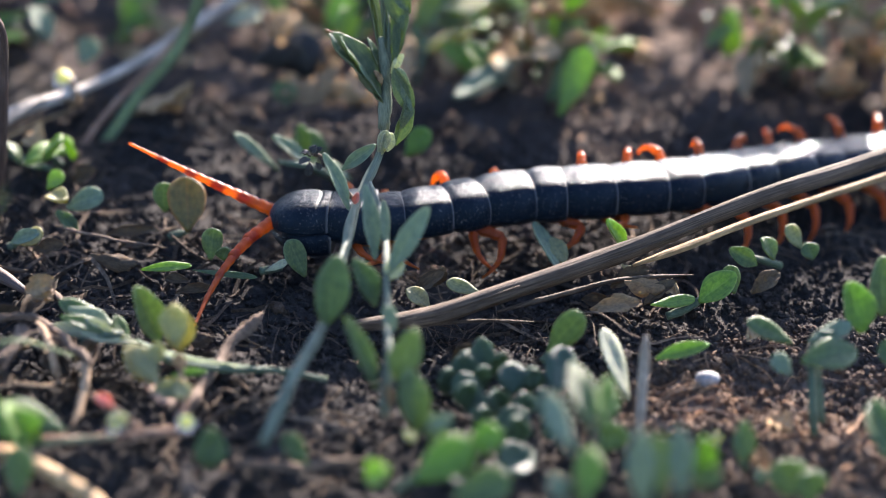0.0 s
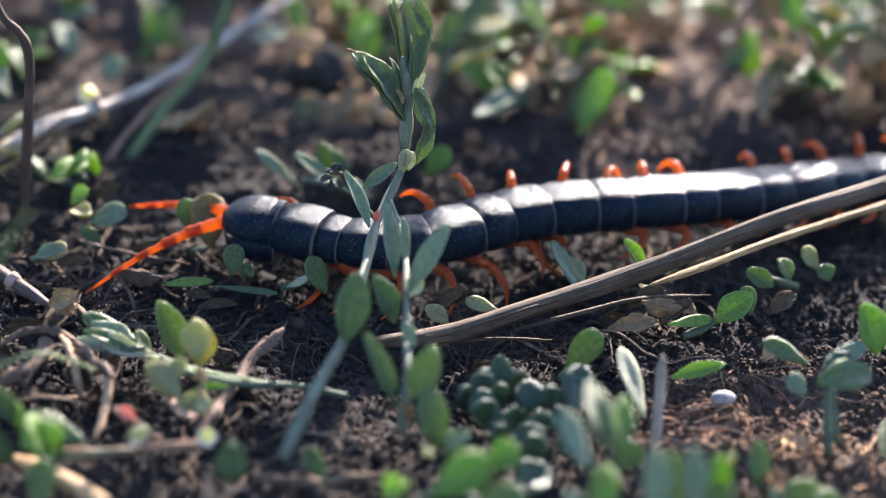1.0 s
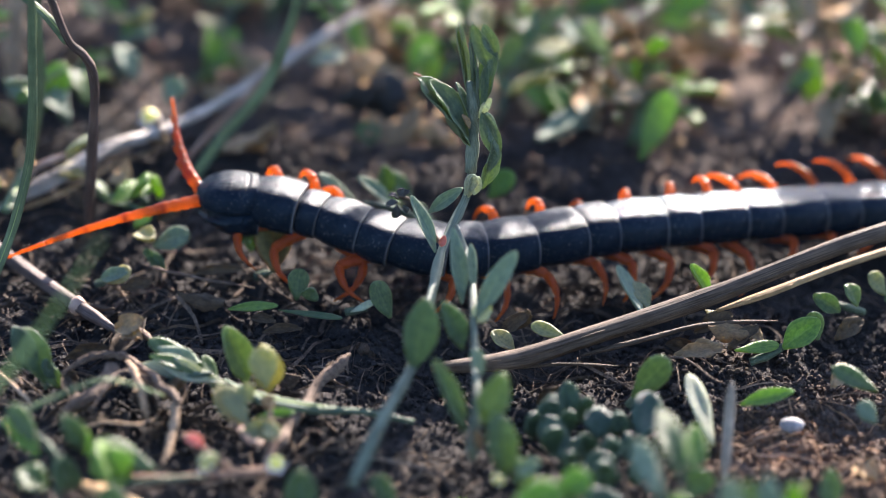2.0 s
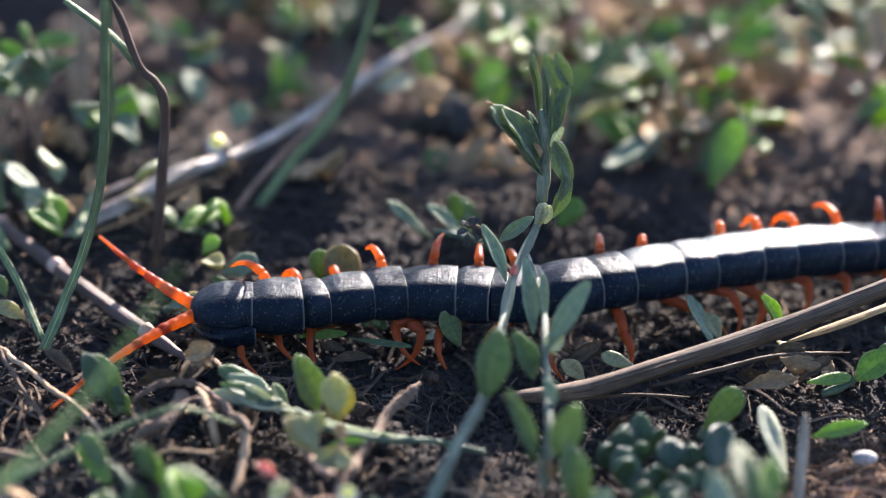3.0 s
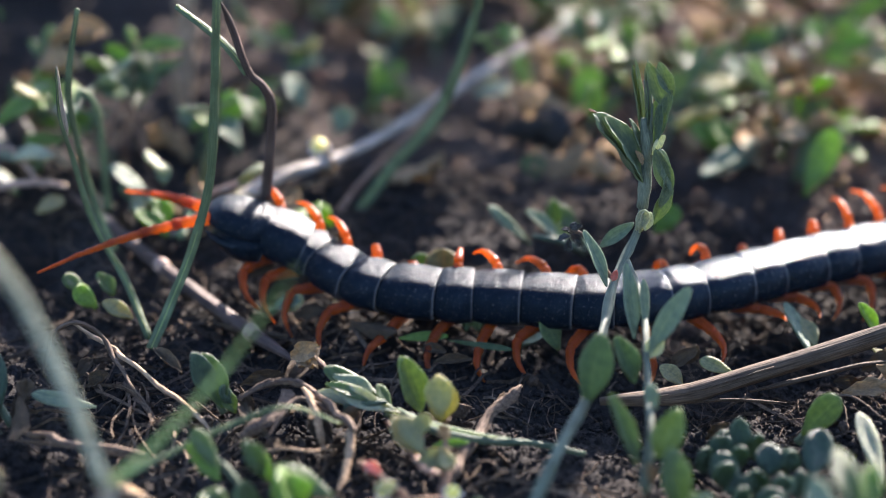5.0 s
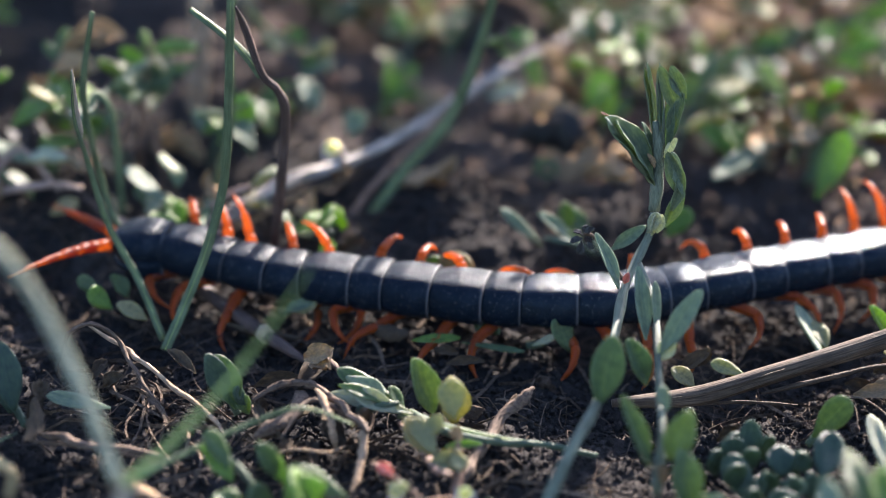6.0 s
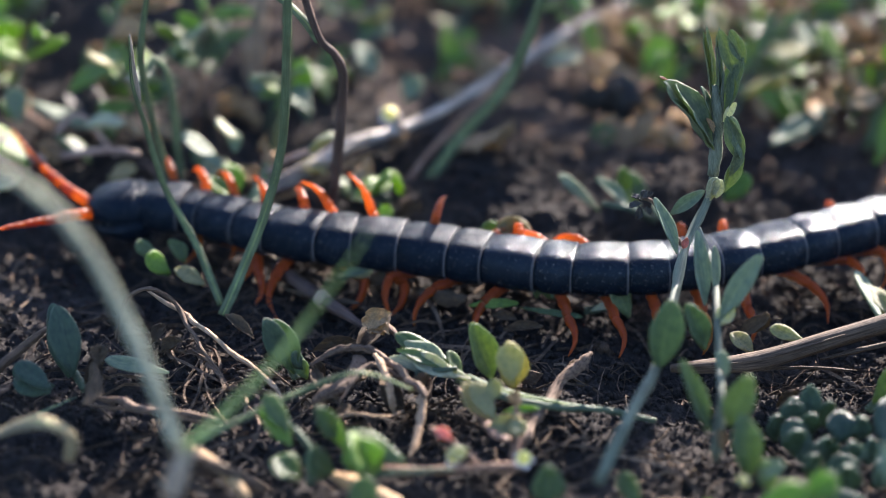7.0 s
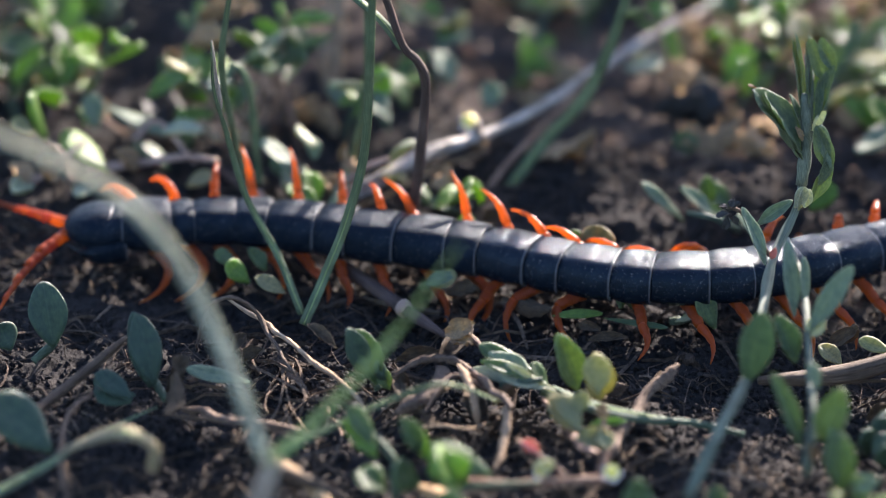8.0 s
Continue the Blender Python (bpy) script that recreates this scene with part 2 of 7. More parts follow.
def spline(points, steps):
    """Points along a smooth curve through the given ones."""
    p = [Vector(q) for q in points]
    if len(p) == 2:
        return [p[0].lerp(p[1], k / steps) for k in range(steps + 1)]
    p = [2 * p[0] - p[1], *p, 2 * p[-1] - p[-2]]
    out = []
    for i in range(1, len(p) - 2):
        a, b, c, d = p[i - 1 : i + 3]
        for k in range(steps):
            t = k / steps
            out.append(0.5 * (2 * b + (c - a) * t + (2 * a - 5 * b + 4 * c - d) * t * t + (3 * b - 3 * c + d - a) * t**3))
    return [*out, p[-2]]


def tube(bm, line, radius, sides=8, flat=1.0, wobble=0.0, seed=0.0, freq=1.3, up=Vector((0, 0, 1)), caps=True):
    """A closed tube along a line; radius is a function of the way along it, 0 to 1; flat squeezes it."""
    rings = []
    count = len(line)
    for i, q in enumerate(line):
        along = (line[min(i + 1, count - 1)] - line[max(i - 1, 0)]).normalized()
        side = along.cross(up)
        if side.length < 0.05:
            side = along.cross(Vector((0, 1, 0)))
        side.normalize()
        over = side.cross(along)
        r = radius(i / (count - 1))
        ring = []
        for k in range(sides):
            a = 2 * math.pi * k / sides
            w = 1 + wobble * noise.noise(Vector((math.cos(a) * freq + seed, math.sin(a) * freq, i * (0.35 if freq < 2 else 0.06) + seed)))
            ring.append(bm.verts.new(q + (side * math.cos(a) + over * math.sin(a) * flat) * r * w))
        rings.append(ring)
    uv = bm.loops.layers.uv.verify()
    for i, (a, b) in enumerate(zip(rings, rings[1:])):
        for k in range(sides):
            f = bm.faces.new((a[k], a[(k + 1) % sides], b[(k + 1) % sides], b[k]))
            for loop, (u, v) in zip(f.loops, ((i, k), (i, k + 1), (i + 1, k + 1), (i + 1, k))):
                loop[uv].uv = (u / (count - 1), v / sides)
    if caps:
        bm.faces.new(rings[0])
        bm.faces.new(rings[-1])


def leaf_mesh(name, mat, peak, point, fold, curl, seed, wave=0.07, thick=0.26, ripple=2.3):
    """A fleshy spoon-shaped leaf one long along x and one wide along y, narrowing to its stalk, with a rib groove and thick rounded edges."""
    bm = bmesh.new()
    across, along = 8, 12
    layers, where = [], {}
    for lay in (1, -1):
        rows = []
        for i in range(along + 1):
            t = 1 - (1 - i / along) ** 1.35
            if t < peak:
                w = 0.13 + 0.87 * math.sin(math.pi / 2 * t / peak) ** 1.15
            else:
                w = max(0.0, 1 - ((t - peak) / (1 - peak)) ** point) ** 0.55
            row = []
            for j in range(across + 1):
                s = math.sin(math.pi / 2 * (2 * j / across - 1))
                y = 0.5 * s * w * (1 + 0.06 * noise.noise(Vector((t * 4 + seed, lay * 0.0 + (1 if s > 0 else 5), seed))))
                z = fold * (abs(y) ** 1.3) + curl * (t - 0.3) ** 2 + wave * noise.noise(Vector((t * ripple + seed, y * ripple * 1.3, seed)))
                z += lay * thick * 0.5 * math.sqrt(max(0.02, 1 - s * s)) * min(1, 0.35 + 2.2 * w)
                if lay > 0:
                    z -= 0.035 * math.exp(-((y / 0.05) ** 2)) * min(1, 3 * (1 - t))
                v = bm.verts.new((t, y, z))
                where[v] = (t, 0.5 + 0.5 * s)
                row.append(v)
            rows.append(row)
        layers.append(rows)
    for rows in layers:
        for a, b in zip(rows, rows[1:]):
            for j in range(across):
                bm.faces.new((a[j], a[j + 1], b[j + 1], b[j]))
    up, low = layers
    rim_up = [r[0] for r in up] + up[-1][1:] + [r[-1] for r in reversed(up[:-1])] + list(reversed(up[0][1:-1]))
    rim_low = [r[0] for r in low] + low[-1][1:] + [r[-1] for r in reversed(low[:-1])] + list(reversed(low[0][1:-1]))
    for k in range(len(rim_up)):
        q = (k + 1) % len(rim_up)
        bm.faces.new((rim_up[k], rim_up[q], rim_low[q], rim_low[k]))
    uv = bm.loops.layers.uv.new("UVMap")
    for f in bm.faces:
        for loop in f.loops:
            loop[uv].uv = where[loop.vert]
    bmesh.ops.remove_doubles(bm, verts=bm.verts, dist=1e-5)
    return mesh_of(bm, name, mat)


def withered_set(tag, mat):
    forms = ((0.5, 1.8, 1.3, 0.5, 1.0), (0.55, 2.0, 0.8, -0.6, 2.0), (0.5, 1.6, -1.1, 0.7, 3.0), (0.45, 1.5, 1.6, 0.3, 4.0))
    return [leaf_mesh(tag, mat, *f, wave=0.34, thick=0.07, ripple=5.5) for f in forms]


def leaf_set(tag, mat):
    forms = ((0.60, 2.4, 0.25, 0.12, 1.0), (0.50, 1.7, 0.55, -0.15, 2.0), (0.62, 2.8, 0.15, 0.22, 3.0), (0.45, 1.5, 0.75, 0.1, 4.0))
    return [leaf_mesh(tag, mat, *f) for f in forms]


LEAVES = {
    "green": leaf_set("green_leaf", LEAF),
    "fresh": leaf_set("fresh_leaf", LEAF_FRESH),
    "dark": leaf_set("shaded_green_leaf", LEAF_SHADED),
    "folded": [leaf_mesh("folded_leaf", LEAF_FOLDED, *f, wave=0.11, thick=0.09, ripple=4.0) for f in ((0.5, 1.35, 0.7, 0.16, 1.0), (0.48, 1.3, 0.8, -0.12, 2.0), (0.52, 1.4, 0.6, 0.2, 3.0), (0.5, 1.35, 0.75, 0.1, 4.0))],
    "yellow": leaf_set("yellow_leaf", LEAF_YELLOW),
    "dry": withered_set("dry_leaf", LEAF_DRY),
    "grey": leaf_set("grey_leaf", LEAF_GREY),
    "brown": withered_set("brown_leaf", LEAF_BROWN),
    "dead": withered_set("dead_leaf", LEAF_DEAD),
    "pale": leaf_set("pale_leaf", LEAF_PALE),
    "pink": leaf_set("pink_leaf", LEAF_PINK),
    "red": leaf_set("red_leaf", LEAF_RED),
}


FACE = Vector((0.08, -0.58, 0.81)).normalized()  # leaves hold their faces up and away from the sun's side

SKYWARD = Vector((0.12, -0.12, 0.98)).normalized()


def leaf_pose(base, tip, width, roll=0.0, face=FACE):
    """From base to tip, its upper face turned as given and then by roll degrees."""
    d = tip - base
    x = d.normalized()
    y = face.cross(x)
    if y.length < 1e-3:
        y = Vector((1, 0, 0))
    y.normalize()
    turn = Matrix((x, y, x.cross(y))).transposed().to_4x4()
    return Matrix.Translation(base) @ turn @ pose(0, 0, 0, roll, 0, 0) @ Matrix.Diagonal((d.length, width, width, 1))


def knotweed(label, stems, leaves, stem_mat=STEM, kind="green", name="knotweed", category="plant", thick=0.5, face=FACE):
    """A plant: stems as lines of points, leaves as (base, tip, width, roll[, kind]); millimetres."""
    at = vec(stems[0][0]) if stems else vec(leaves[0][0])
    root = thing(name, (at.x, at.y, min(at.z, 0.002)), label, category, "small plants on the ground")
    inv = Matrix.Translation(-root.location)
    for k, line in enumerate(stems):
        pts = spline([inv @ vec(p) for p in line], 5)
        bm = bmesh.new()
        r0 = thick * MM * (1.0 if k == 0 else 0.75)
        tube(bm, pts, lambda u: r0 * (1.15 - 0.45 * u) * (1 + 0.4 * math.exp(-((((u * (len(line) - 1)) % 1.0) - 0.5) / 0.12) ** 2)), 8, 1.0, 0.15, k + at.x * 900)
        part("stem", bm, stem_mat, root)
    for k, (base, tip, width, roll, *rest) in enumerate(leaves):
        tone = rest[0] if rest else kind
        me = LEAVES[tone][(k * 7 + int(abs(tip[0]) * 3)) % 4]
        piece("leaf", me, inv @ leaf_pose(vec(base), vec(tip), width * MM, roll, face), root, "" if tone == kind else tone + " leaf")
    return root


def blade(label, line, width, mat=GRASS, name="grass_blade", flat=0.28, category="grass", taper=0.85):
    pts = spline([vec(p) for p in line], 8)
    root = thing(name, (pts[0].x, pts[0].y, 0.0), label, category, "grass blades")
    bm = bmesh.new()
    tube(bm, [p - root.location for p in pts], lambda u: width * 0.5 * MM * max(0.08, (1 - taper * u**2)), 10, flat, 0.12, pts[0].x * 700, up=FACE)
    part("blade", bm, mat, root)
    bm = bmesh.new()
    rib = [p - root.location + FACE * (width * 0.5 * flat * MM) for p in pts]
    tube(bm, rib, lambda u: width * 0.05 * MM * max(0.1, 1 - taper * u**2), 6)
    part("midrib", bm, GRASS_PALE, root, "paler midrib")
    return root


def stick(label, line, radius, mat=STRAW, name="straw", end=0.8, ridges=0.25, sides=16, category="twig"):
    """A dry stalk: grooved along its length, with a frayed strip of skin peeling off it."""
    pts = spline([vec(p) for p in line], 10)
    root = thing(name, (pts[0].x, pts[0].y, min(pts[0].z, 0.002)), label, category, "dry stems and twigs")
    pts = [p - root.location for p in pts]
    seed = pts[-1].x * 500
    if mat in (ROOT, ROOT_TAN):
        pts = [p + noise.noise_vector(p * 260 + Vector((seed, 0, 0))) * min(1.0 * radius, 0.7) * MM for p in pts]
    bm = bmesh.new()
    tube(bm, pts, lambda u: radius * MM * min(1, 0.4 + 4 * u, 0.35 + 5 * (1 - u)) * (1 - (1 - end) * u) * (1 + (0.4 if mat in (ROOT, ROOT_TAN) else 0.12) * noise.noise(Vector((u * (22 if mat in (ROOT, ROOT_TAN) else 9), seed, 0)))), sides, 0.85, ridges, seed, 3.5)
    part("stalk", bm, mat, root)
    if radius > 0.55:
        n = len(pts)
        for k in range(3):
            i = int(n * (0.12 + 0.26 * k))
            piece_line = pts[i : i + max(6, n // 4)]
            side = Vector((0, -0.75, 0.55 - 0.5 * k)).normalized() * radius * MM
            strip = [q + side * (0.92 + 0.25 * (j / len(piece_line)) ** 3) for j, q in enumerate(piece_line)]
            bm = bmesh.new()
            tube(bm, strip, lambda u: radius * MM * 0.22 * (1.05 - 0.7 * abs(2 * u - 1)), 6, 0.5, 0.3, seed + k)
            part("peeling_skin", bm, mat, root)
    return root


# ---- the ground: one sheet, fine where the animal walks, reaching the horizon ----
def soil_height(x, y):
    """Metres to metres: clods, hollows and grit."""
    v = Vector((x * 1000, y * 1000, 0))
    near = 1 / (1 + ((x * x + y * y) / 0.25) ** 2)
    h = 1.6 * noise.noise(v / 34) + 1.1 * noise.noise(v / 12 + Vector((7, 3, 0)))
    h += 1.7 * abs(noise.noise(v / 7.5 + Vector((1, 9, 0)))) + 0.8 * noise.noise(v / 2.6) + 0.6 * noise.noise(v / 1.3)
    back = min(1.0, max(0.0, (y * 1000 - 56) / 16))
    h += 3.0 * back * back * (3 - 2 * back)
    return (h * near - 2.0) * MM


def ground():
    side = 600

    def warp(k, centre):
        u = 2 * k / side - 1
        return centre + 0.16 * u + 45 * u**15

    xs, ys = [warp(k, 0.02) for k in range(side + 1)], [warp(k, 0.07) for k in range(side + 1)]
    verts = [(x, y, soil_height(x, y)) for y in ys for x in xs]
    row = side + 1
    faces = [(j * row + i, j * row + i + 1, (j + 1) * row + i + 1, (j + 1) * row + i) for j in range(side) for i in range(side)]
    me = bpy.data.meshes.new("ground")
    me.from_pydata(verts, [], faces)
    for f in me.polygons:
        f.use_smooth = True
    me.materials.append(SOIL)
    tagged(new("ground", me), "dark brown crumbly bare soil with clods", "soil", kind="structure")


ground()


def lumps(name, label, count, sizes, mat, seed, zone, category):
    """Crumbs of soil strewn on the ground, as one object."""
    rnd = random.Random(seed)
    cube = [Vector(c) for c in ((-1, 0, 0), (1, 0, 0), (0, -1, 0), (0, 1, 0), (0, 0, -1), (0, 0, 1))]
    tris = [(0, 2, 5), (2, 1, 5), (1, 3, 5), (3, 0, 5), (2, 0, 4), (1, 2, 4), (3, 1, 4), (0, 3, 4)]
    base, faces = list(cube), []
    for a, b, c in tris:
        k = len(base)
        base += [((base[a] + base[b]) / 2).normalized() * 0.95, ((base[b] + base[c]) / 2).normalized() * 0.95, ((base[c] + base[a]) / 2).normalized() * 0.95]
        faces += [(a, k, k + 2), (k, b, k + 1), (k + 2, k + 1, c), (k, k + 1, k + 2)]
    verts, polys = [], []
    for _ in range(count):
        x, y = rnd.uniform(zone[0], zone[1]) * MM, rnd.uniform(zone[2], zone[3]) * MM
        if noise.noise(Vector((x * 70, y * 70, seed))) < (rnd.uniform(-1.0, 0.25) if sizes[1] < 1.0 else rnd.uniform(0.0, 0.5)):
            continue
        s = sizes[0] * (sizes[1] / sizes[0]) ** (rnd.random() ** 2.2) * MM
        turn = Euler((rnd.uniform(0, 6), rnd.uniform(0, 6), rnd.uniform(0, 6))).to_matrix()
        form = Vector((rnd.uniform(0.7, 1.3), rnd.uniform(0.7, 1.2), rnd.uniform(0.5, 0.9)))
        at = Vector((x, y, soil_height(x, y) + 0.35 * s))
        k = len(verts)
        off = rnd.uniform(0, 50)
        small = s < 0.24 * MM
        for b in cube if small else base:
            w = 1 + 0.35 * noise.noise(b * 1.7 + Vector((off, 0, 0)))
            q = turn @ Vector((b.x * form.x, b.y * form.y, b.z * form.z)) * (s * w)
            verts.append(at + q)
        polys += [tuple(k + i for i in f) for f in (tris if small else faces)]
    me = bpy.data.meshes.new(name)
    me.from_pydata(verts, [], polys)
    me.materials.append(mat)
    for f in me.polygons:
        f.use_smooth = True
    tagged(new(name, me), label, category, kind="stuff")


lumps("soil_clods", "pale dry clods lying in loose heaps on the soil", 900, (0.3, 1.3), CLOD, 12, (-95, 140, -40, 60), "soil")
lumps("soil_crumbs", "fine tan soil crumbs on open pale ground", 9000, (0.12, 0.75), CRUMB, 15, (58, 128, -26, 22), "soil")
lumps("soil_crumbs", "loose brown soil crumbs strewn over the ground", 80000, (0.12, 0.7), SOIL, 5, (-85, 125, -35, 90), "soil")

# ---- dry stems ----
stick("thick dry brown straw lying across the ground", [(36.3, 14.1, 1.5), (47.3, 14.9, 2.2), (57.8, 16.9, 4.5), (73.2, 20.5, 8.0), (91.7, 26.6, 12.0), (111.9, 33.5, 15.0), (133.2, 43.1, 18.0)], 1.34, STRAW, "straw", 0.95, 0.35)
# added golden stick that stands in for sunlight along the thick straw's underside
stick("golden strip for the sunlit underside of the thick straw", [(75.2, 22.2, 5.0), (83.0, 23.6, 7.0), (93.7, 27.5, 9.0), (112.8, 35.4, 11.0), (133.7, 42.9, 14.0)], 0.61, STRAW_GOLD, "straw", 0.80, 0.30)
stick("split-off thin strand of dry straw", [(56.1, 15.0, 2.5), (65.4, 17.6, 3.5), (73.4, 20.2, 4.0), (83.3, 20.9, 4.0)], 0.45, STRAW, "straw", 0.50, 0.30)
stick("thin dry straw strand on the soil", [(38.6, 16.1, 1.0), (45.8, 14.5, 1.2), (54.0, 15.1, 1.2), (61.0, 14.7, 1.0)], 0.37, STRAW, "straw", 0.50, 0.25)
stick("pale dry upright stalk stump", [(69.7, -12.3, 0.0), (70.5, -9.1, 4.0), (71.2, -6.1, 10.0)], 0.62, STRAW_GREY, "straw", 0.90, 0.25)
fallen = stick("purplish brown dead stem with pale nodes on the soil", [(-37.9, 76.1, 3.0), (-31.8, 67.3, 2.2), (-22.9, 54.1, 1.6), (-16.1, 43.7, 1.3), (-9.6, 34.6, 1.0), (-3.4, 26.9, 0.4)], 1.08, STEM_BROWN, "twig", 0.85, 0.30)
for k, at in enumerate(((-22.9, 54.1, 1.6), (-9.6, 34.6, 1.0), (-31.8, 67.3, 2.2))):
    bm = bmesh.new()
    bmesh.ops.create_icosphere(bm, subdivisions=2, radius=1.3 * MM, matrix=Matrix.Translation(vec(at) - fallen.location))
    for v in bm.verts:
        v.co += noise.noise_vector(v.co * 900) * 0.25 * MM
    part("node", bm, STEM_PINK, fallen, "pale swollen node")
stick("curved brown dry stalk standing among the weeds", [(-9.0, 54.0, 1.6), (-8.4, 52.5, 8.0), (-7.6, 50.0, 16.8), (-6.9, 46.5, 28.7), (-8.1, 44.5, 33.2), (-10.1, 43.2, 36.1), (-12.2, 42.0, 42.8), (-13.4, 41.0, 46.3)], 0.82, STEM_BROWN, "stalk", 0.6, 0.35)
stick("thin pale straw lying slantwise on the soil", [(-60.1, -6.5, 2.0), (-52.9, 5.9, 3.0), (-44.7, 16.8, 6.0)], 0.71, STRAW, "straw", 0.90, 0.30)
stick("long bleached straw lying far across the soil", [(-22.4, 66.0, 0.9), (-15.2, 70.0, 3.1), (-7.0, 76.0, 5.9), (1.4, 82.0, 6.1), (10.1, 92.0, 6.5), (20.3, 106.0, 7.6), (32.1, 120.0, 9.3), (44.4, 132.0, 10.6)], 0.98, STRAW_WHITE, "straw", 0.75, 0.6)
stick("frayed bleached strand split from a straw", [(-21.5, 67.5, 1.0), (-15.0, 69.0, 4.6), (-8.0, 73.0, 6.0), (-3.0, 77.5, 7.4)], 0.55, STRAW_WHITE, "straw", 0.5, 0.5)
stick("thin frayed fibre beside a bleached straw", [(-20.0, 64.8, 1.0), (-13.5, 68.0, 2.2), (-6.5, 72.5, 4.2), (1.0, 79.5, 4.6)], 0.4, STRAW_GOLD, "straw", 0.5, 0.5)
stick("thick tan dead stem standing in the hollow", [(-22.9, 112.0, 0.0), (-22.3, 116.0, 7.6), (-22.0, 120.0, 15.1), (-22.4, 123.0, 21.0)], 1.9, ROOT_TAN, "stalk", 0.8, 0.4)
stick("thin brown straw leaning over the soil", [(0.6, 70.0, -1.0), (4.8, 75.0, 4.0), (12.5, 82.0, 9.8), (20.4, 90.0, 15.8)], 0.6, STEM_RED, "straw", 0.60, 0.25)
stick("twisted dry root on the soil", [(-48.6, -16.3, 1.0), (-50.6, -8.0, 3.0), (-50.2, -0.1, 4.0), (-48.4, 9.3, 2.0)], 0.38, ROOT, "dry_root", 0.80, 0.25)
stick("dry root lying on the soil", [(-38.7, 5.6, 0.5), (-31.4, 3.4, 1.0), (-22.8, 0.0, 1.0)], 0.34, ROOT, "dry_root", 0.60, 0.25)
stick("dead stalk at the foot of the grass", [(-23.6, -19.9, 8.0), (-20.4, -19.0, 6.0), (-15.2, -19.0, 3.0)], 0.92, STRAW, "straw", 0.80, 0.25)
stick("knotted dry root in the leaf litter", [(-6.9, 2.1, 3.0), (-2.9, 8.3, 5.0), (2.0, 5.4, 4.0), (4.0, 4.2, 3.0), (2.4, -7.4, 1.0)], 0.33, ROOT, "dry_root", 0.60, 0.40)
stick("thick pale dead stem on the ground", [(-7.5, -15.3, 3.0), (-2.3, -19.4, 3.0), (2.2, -23.0, 2.0), (6.1, -28.1, 2.0)], 1.09, STRAW_GOLD, "straw", 0.90, 0.30)
stick("thin dry strand over the soil", [(-0.8, 44.9, 2.0), (5.4, 38.9, 3.0), (14.4, 39.0, 1.0)], 0.28, ROOT, "dry_root", 0.60, 0.25)
stick("thin root thread on the soil", [(16.2, -3.4, 0.5), (20.4, -2.2, 2.0), (23.1, -3.4, 1.0), (26.2, 3.1, 2.0)], 0.17, ROOT, "dry_root", 0.60, 0.25)
stick("thin dry thread under the straw", [(65.3, 16.0, 1.0), (68.7, 10.9, 4.0), (71.4, 5.3, 4.0), (73.7, 7.4, 2.0)], 0.17, ROOT, "dry_root", 0.60, 0.25)
stick("knobbly tan root crossing the leaf litter", [(-10.9, 10.2, 4.0), (-6.8, 12.3, 5.0), (-2.9, 11.8, 5.0), (0.0, 7.9, 5.0), (2.6, 2.7, 5.0), (3.8, 0.0, 5.0)], 0.56, ROOT, "dry_root", 0.80, 0.60)
stick("short forked tan root", [(-2.6, 9.6, 6.0), (-1.1, 5.8, 5.0), (-0.4, 3.6, 3.0), (0.0, 2.8, 1.0)], 0.56, ROOT_TAN, "dry_root", 0.70, 0.60)
stick("bent tan root reaching down to the soil", [(3.4, 0.9, 5.0), (3.8, -1.3, 4.0), (2.9, -4.7, 2.0), (1.8, -8.6, 1.0)], 0.55, ROOT_TAN, "dry_root", 0.80, 0.60)
stick("thin tan root thread in the litter", [(-7.4, 0.2, 2.0), (-4.3, -0.8, 3.0), (-0.8, -1.3, 3.0), (1.5, 1.7, 2.0)], 0.22, ROOT_TAN, "dry_root", 0.60, 0.40)
stick("flattened brown stem in the litter", [(-10.0, 4.3, 2.0), (-6.6, 6.0, 3.0), (-4.5, 10.0, 4.0), (-4.0, 12.2, 4.0)], 1.07, ROOT, "straw", 0.80, 0.50)
stick("weathered brown twig lying on the soil", [(15.2, -6.5, 1.0), (18.1, 1.0, 2.0), (22.3, 8.5, 3.0), (26.0, 11.9, 5.0)], 0.79, ROOT, "twig", 0.90, 0.60)
stick("brown dead twig low on the soil", [(20.5, -18.5, 2.0), (26.3, -20.5, 2.0), (35.7, -19.4, 2.0)], 0.66, ROOT, "twig", 0.70, 0.50)
stick("pale curved dead stem", [(15.1, -23.4, 5.0), (15.1, -30.0, 6.0), (16.4, -37.1, 6.0)], 0.63, STRAW, "straw", 0.90, 0.30)
stick("thin upright pinkish stalk", [(8.1, 6.1, 3.0), (10.5, -3.4, 5.0), (12.1, -10.7, 6.0), (14.1, -12.1, 6.0)], 0.54, STEM_RED, "stalk", 0.70, 0.30)
stick("short jointed straw lying slantwise", [(-32.7, 24.9, 7.0), (-27.3, 21.5, 5.0), (-26.0, 19.6, 5.0), (-16.4, 10.1, 2.0), (-14.1, 6.7, 1.0)], 0.37, ROOT_TAN, "straw", 0.80, 0.30)
stick("thin brown root looping over the litter", [(-36.6, 20.7, 2.0), (-35.1, 22.4, 7.0), (-31.6, 21.5, 9.0), (-28.7, 21.7, 7.0), (-26.4, 18.6, 4.0), (-20.7, 8.9, 1.0)], 0.34, ROOT, "dry_root", 0.70, 0.40)
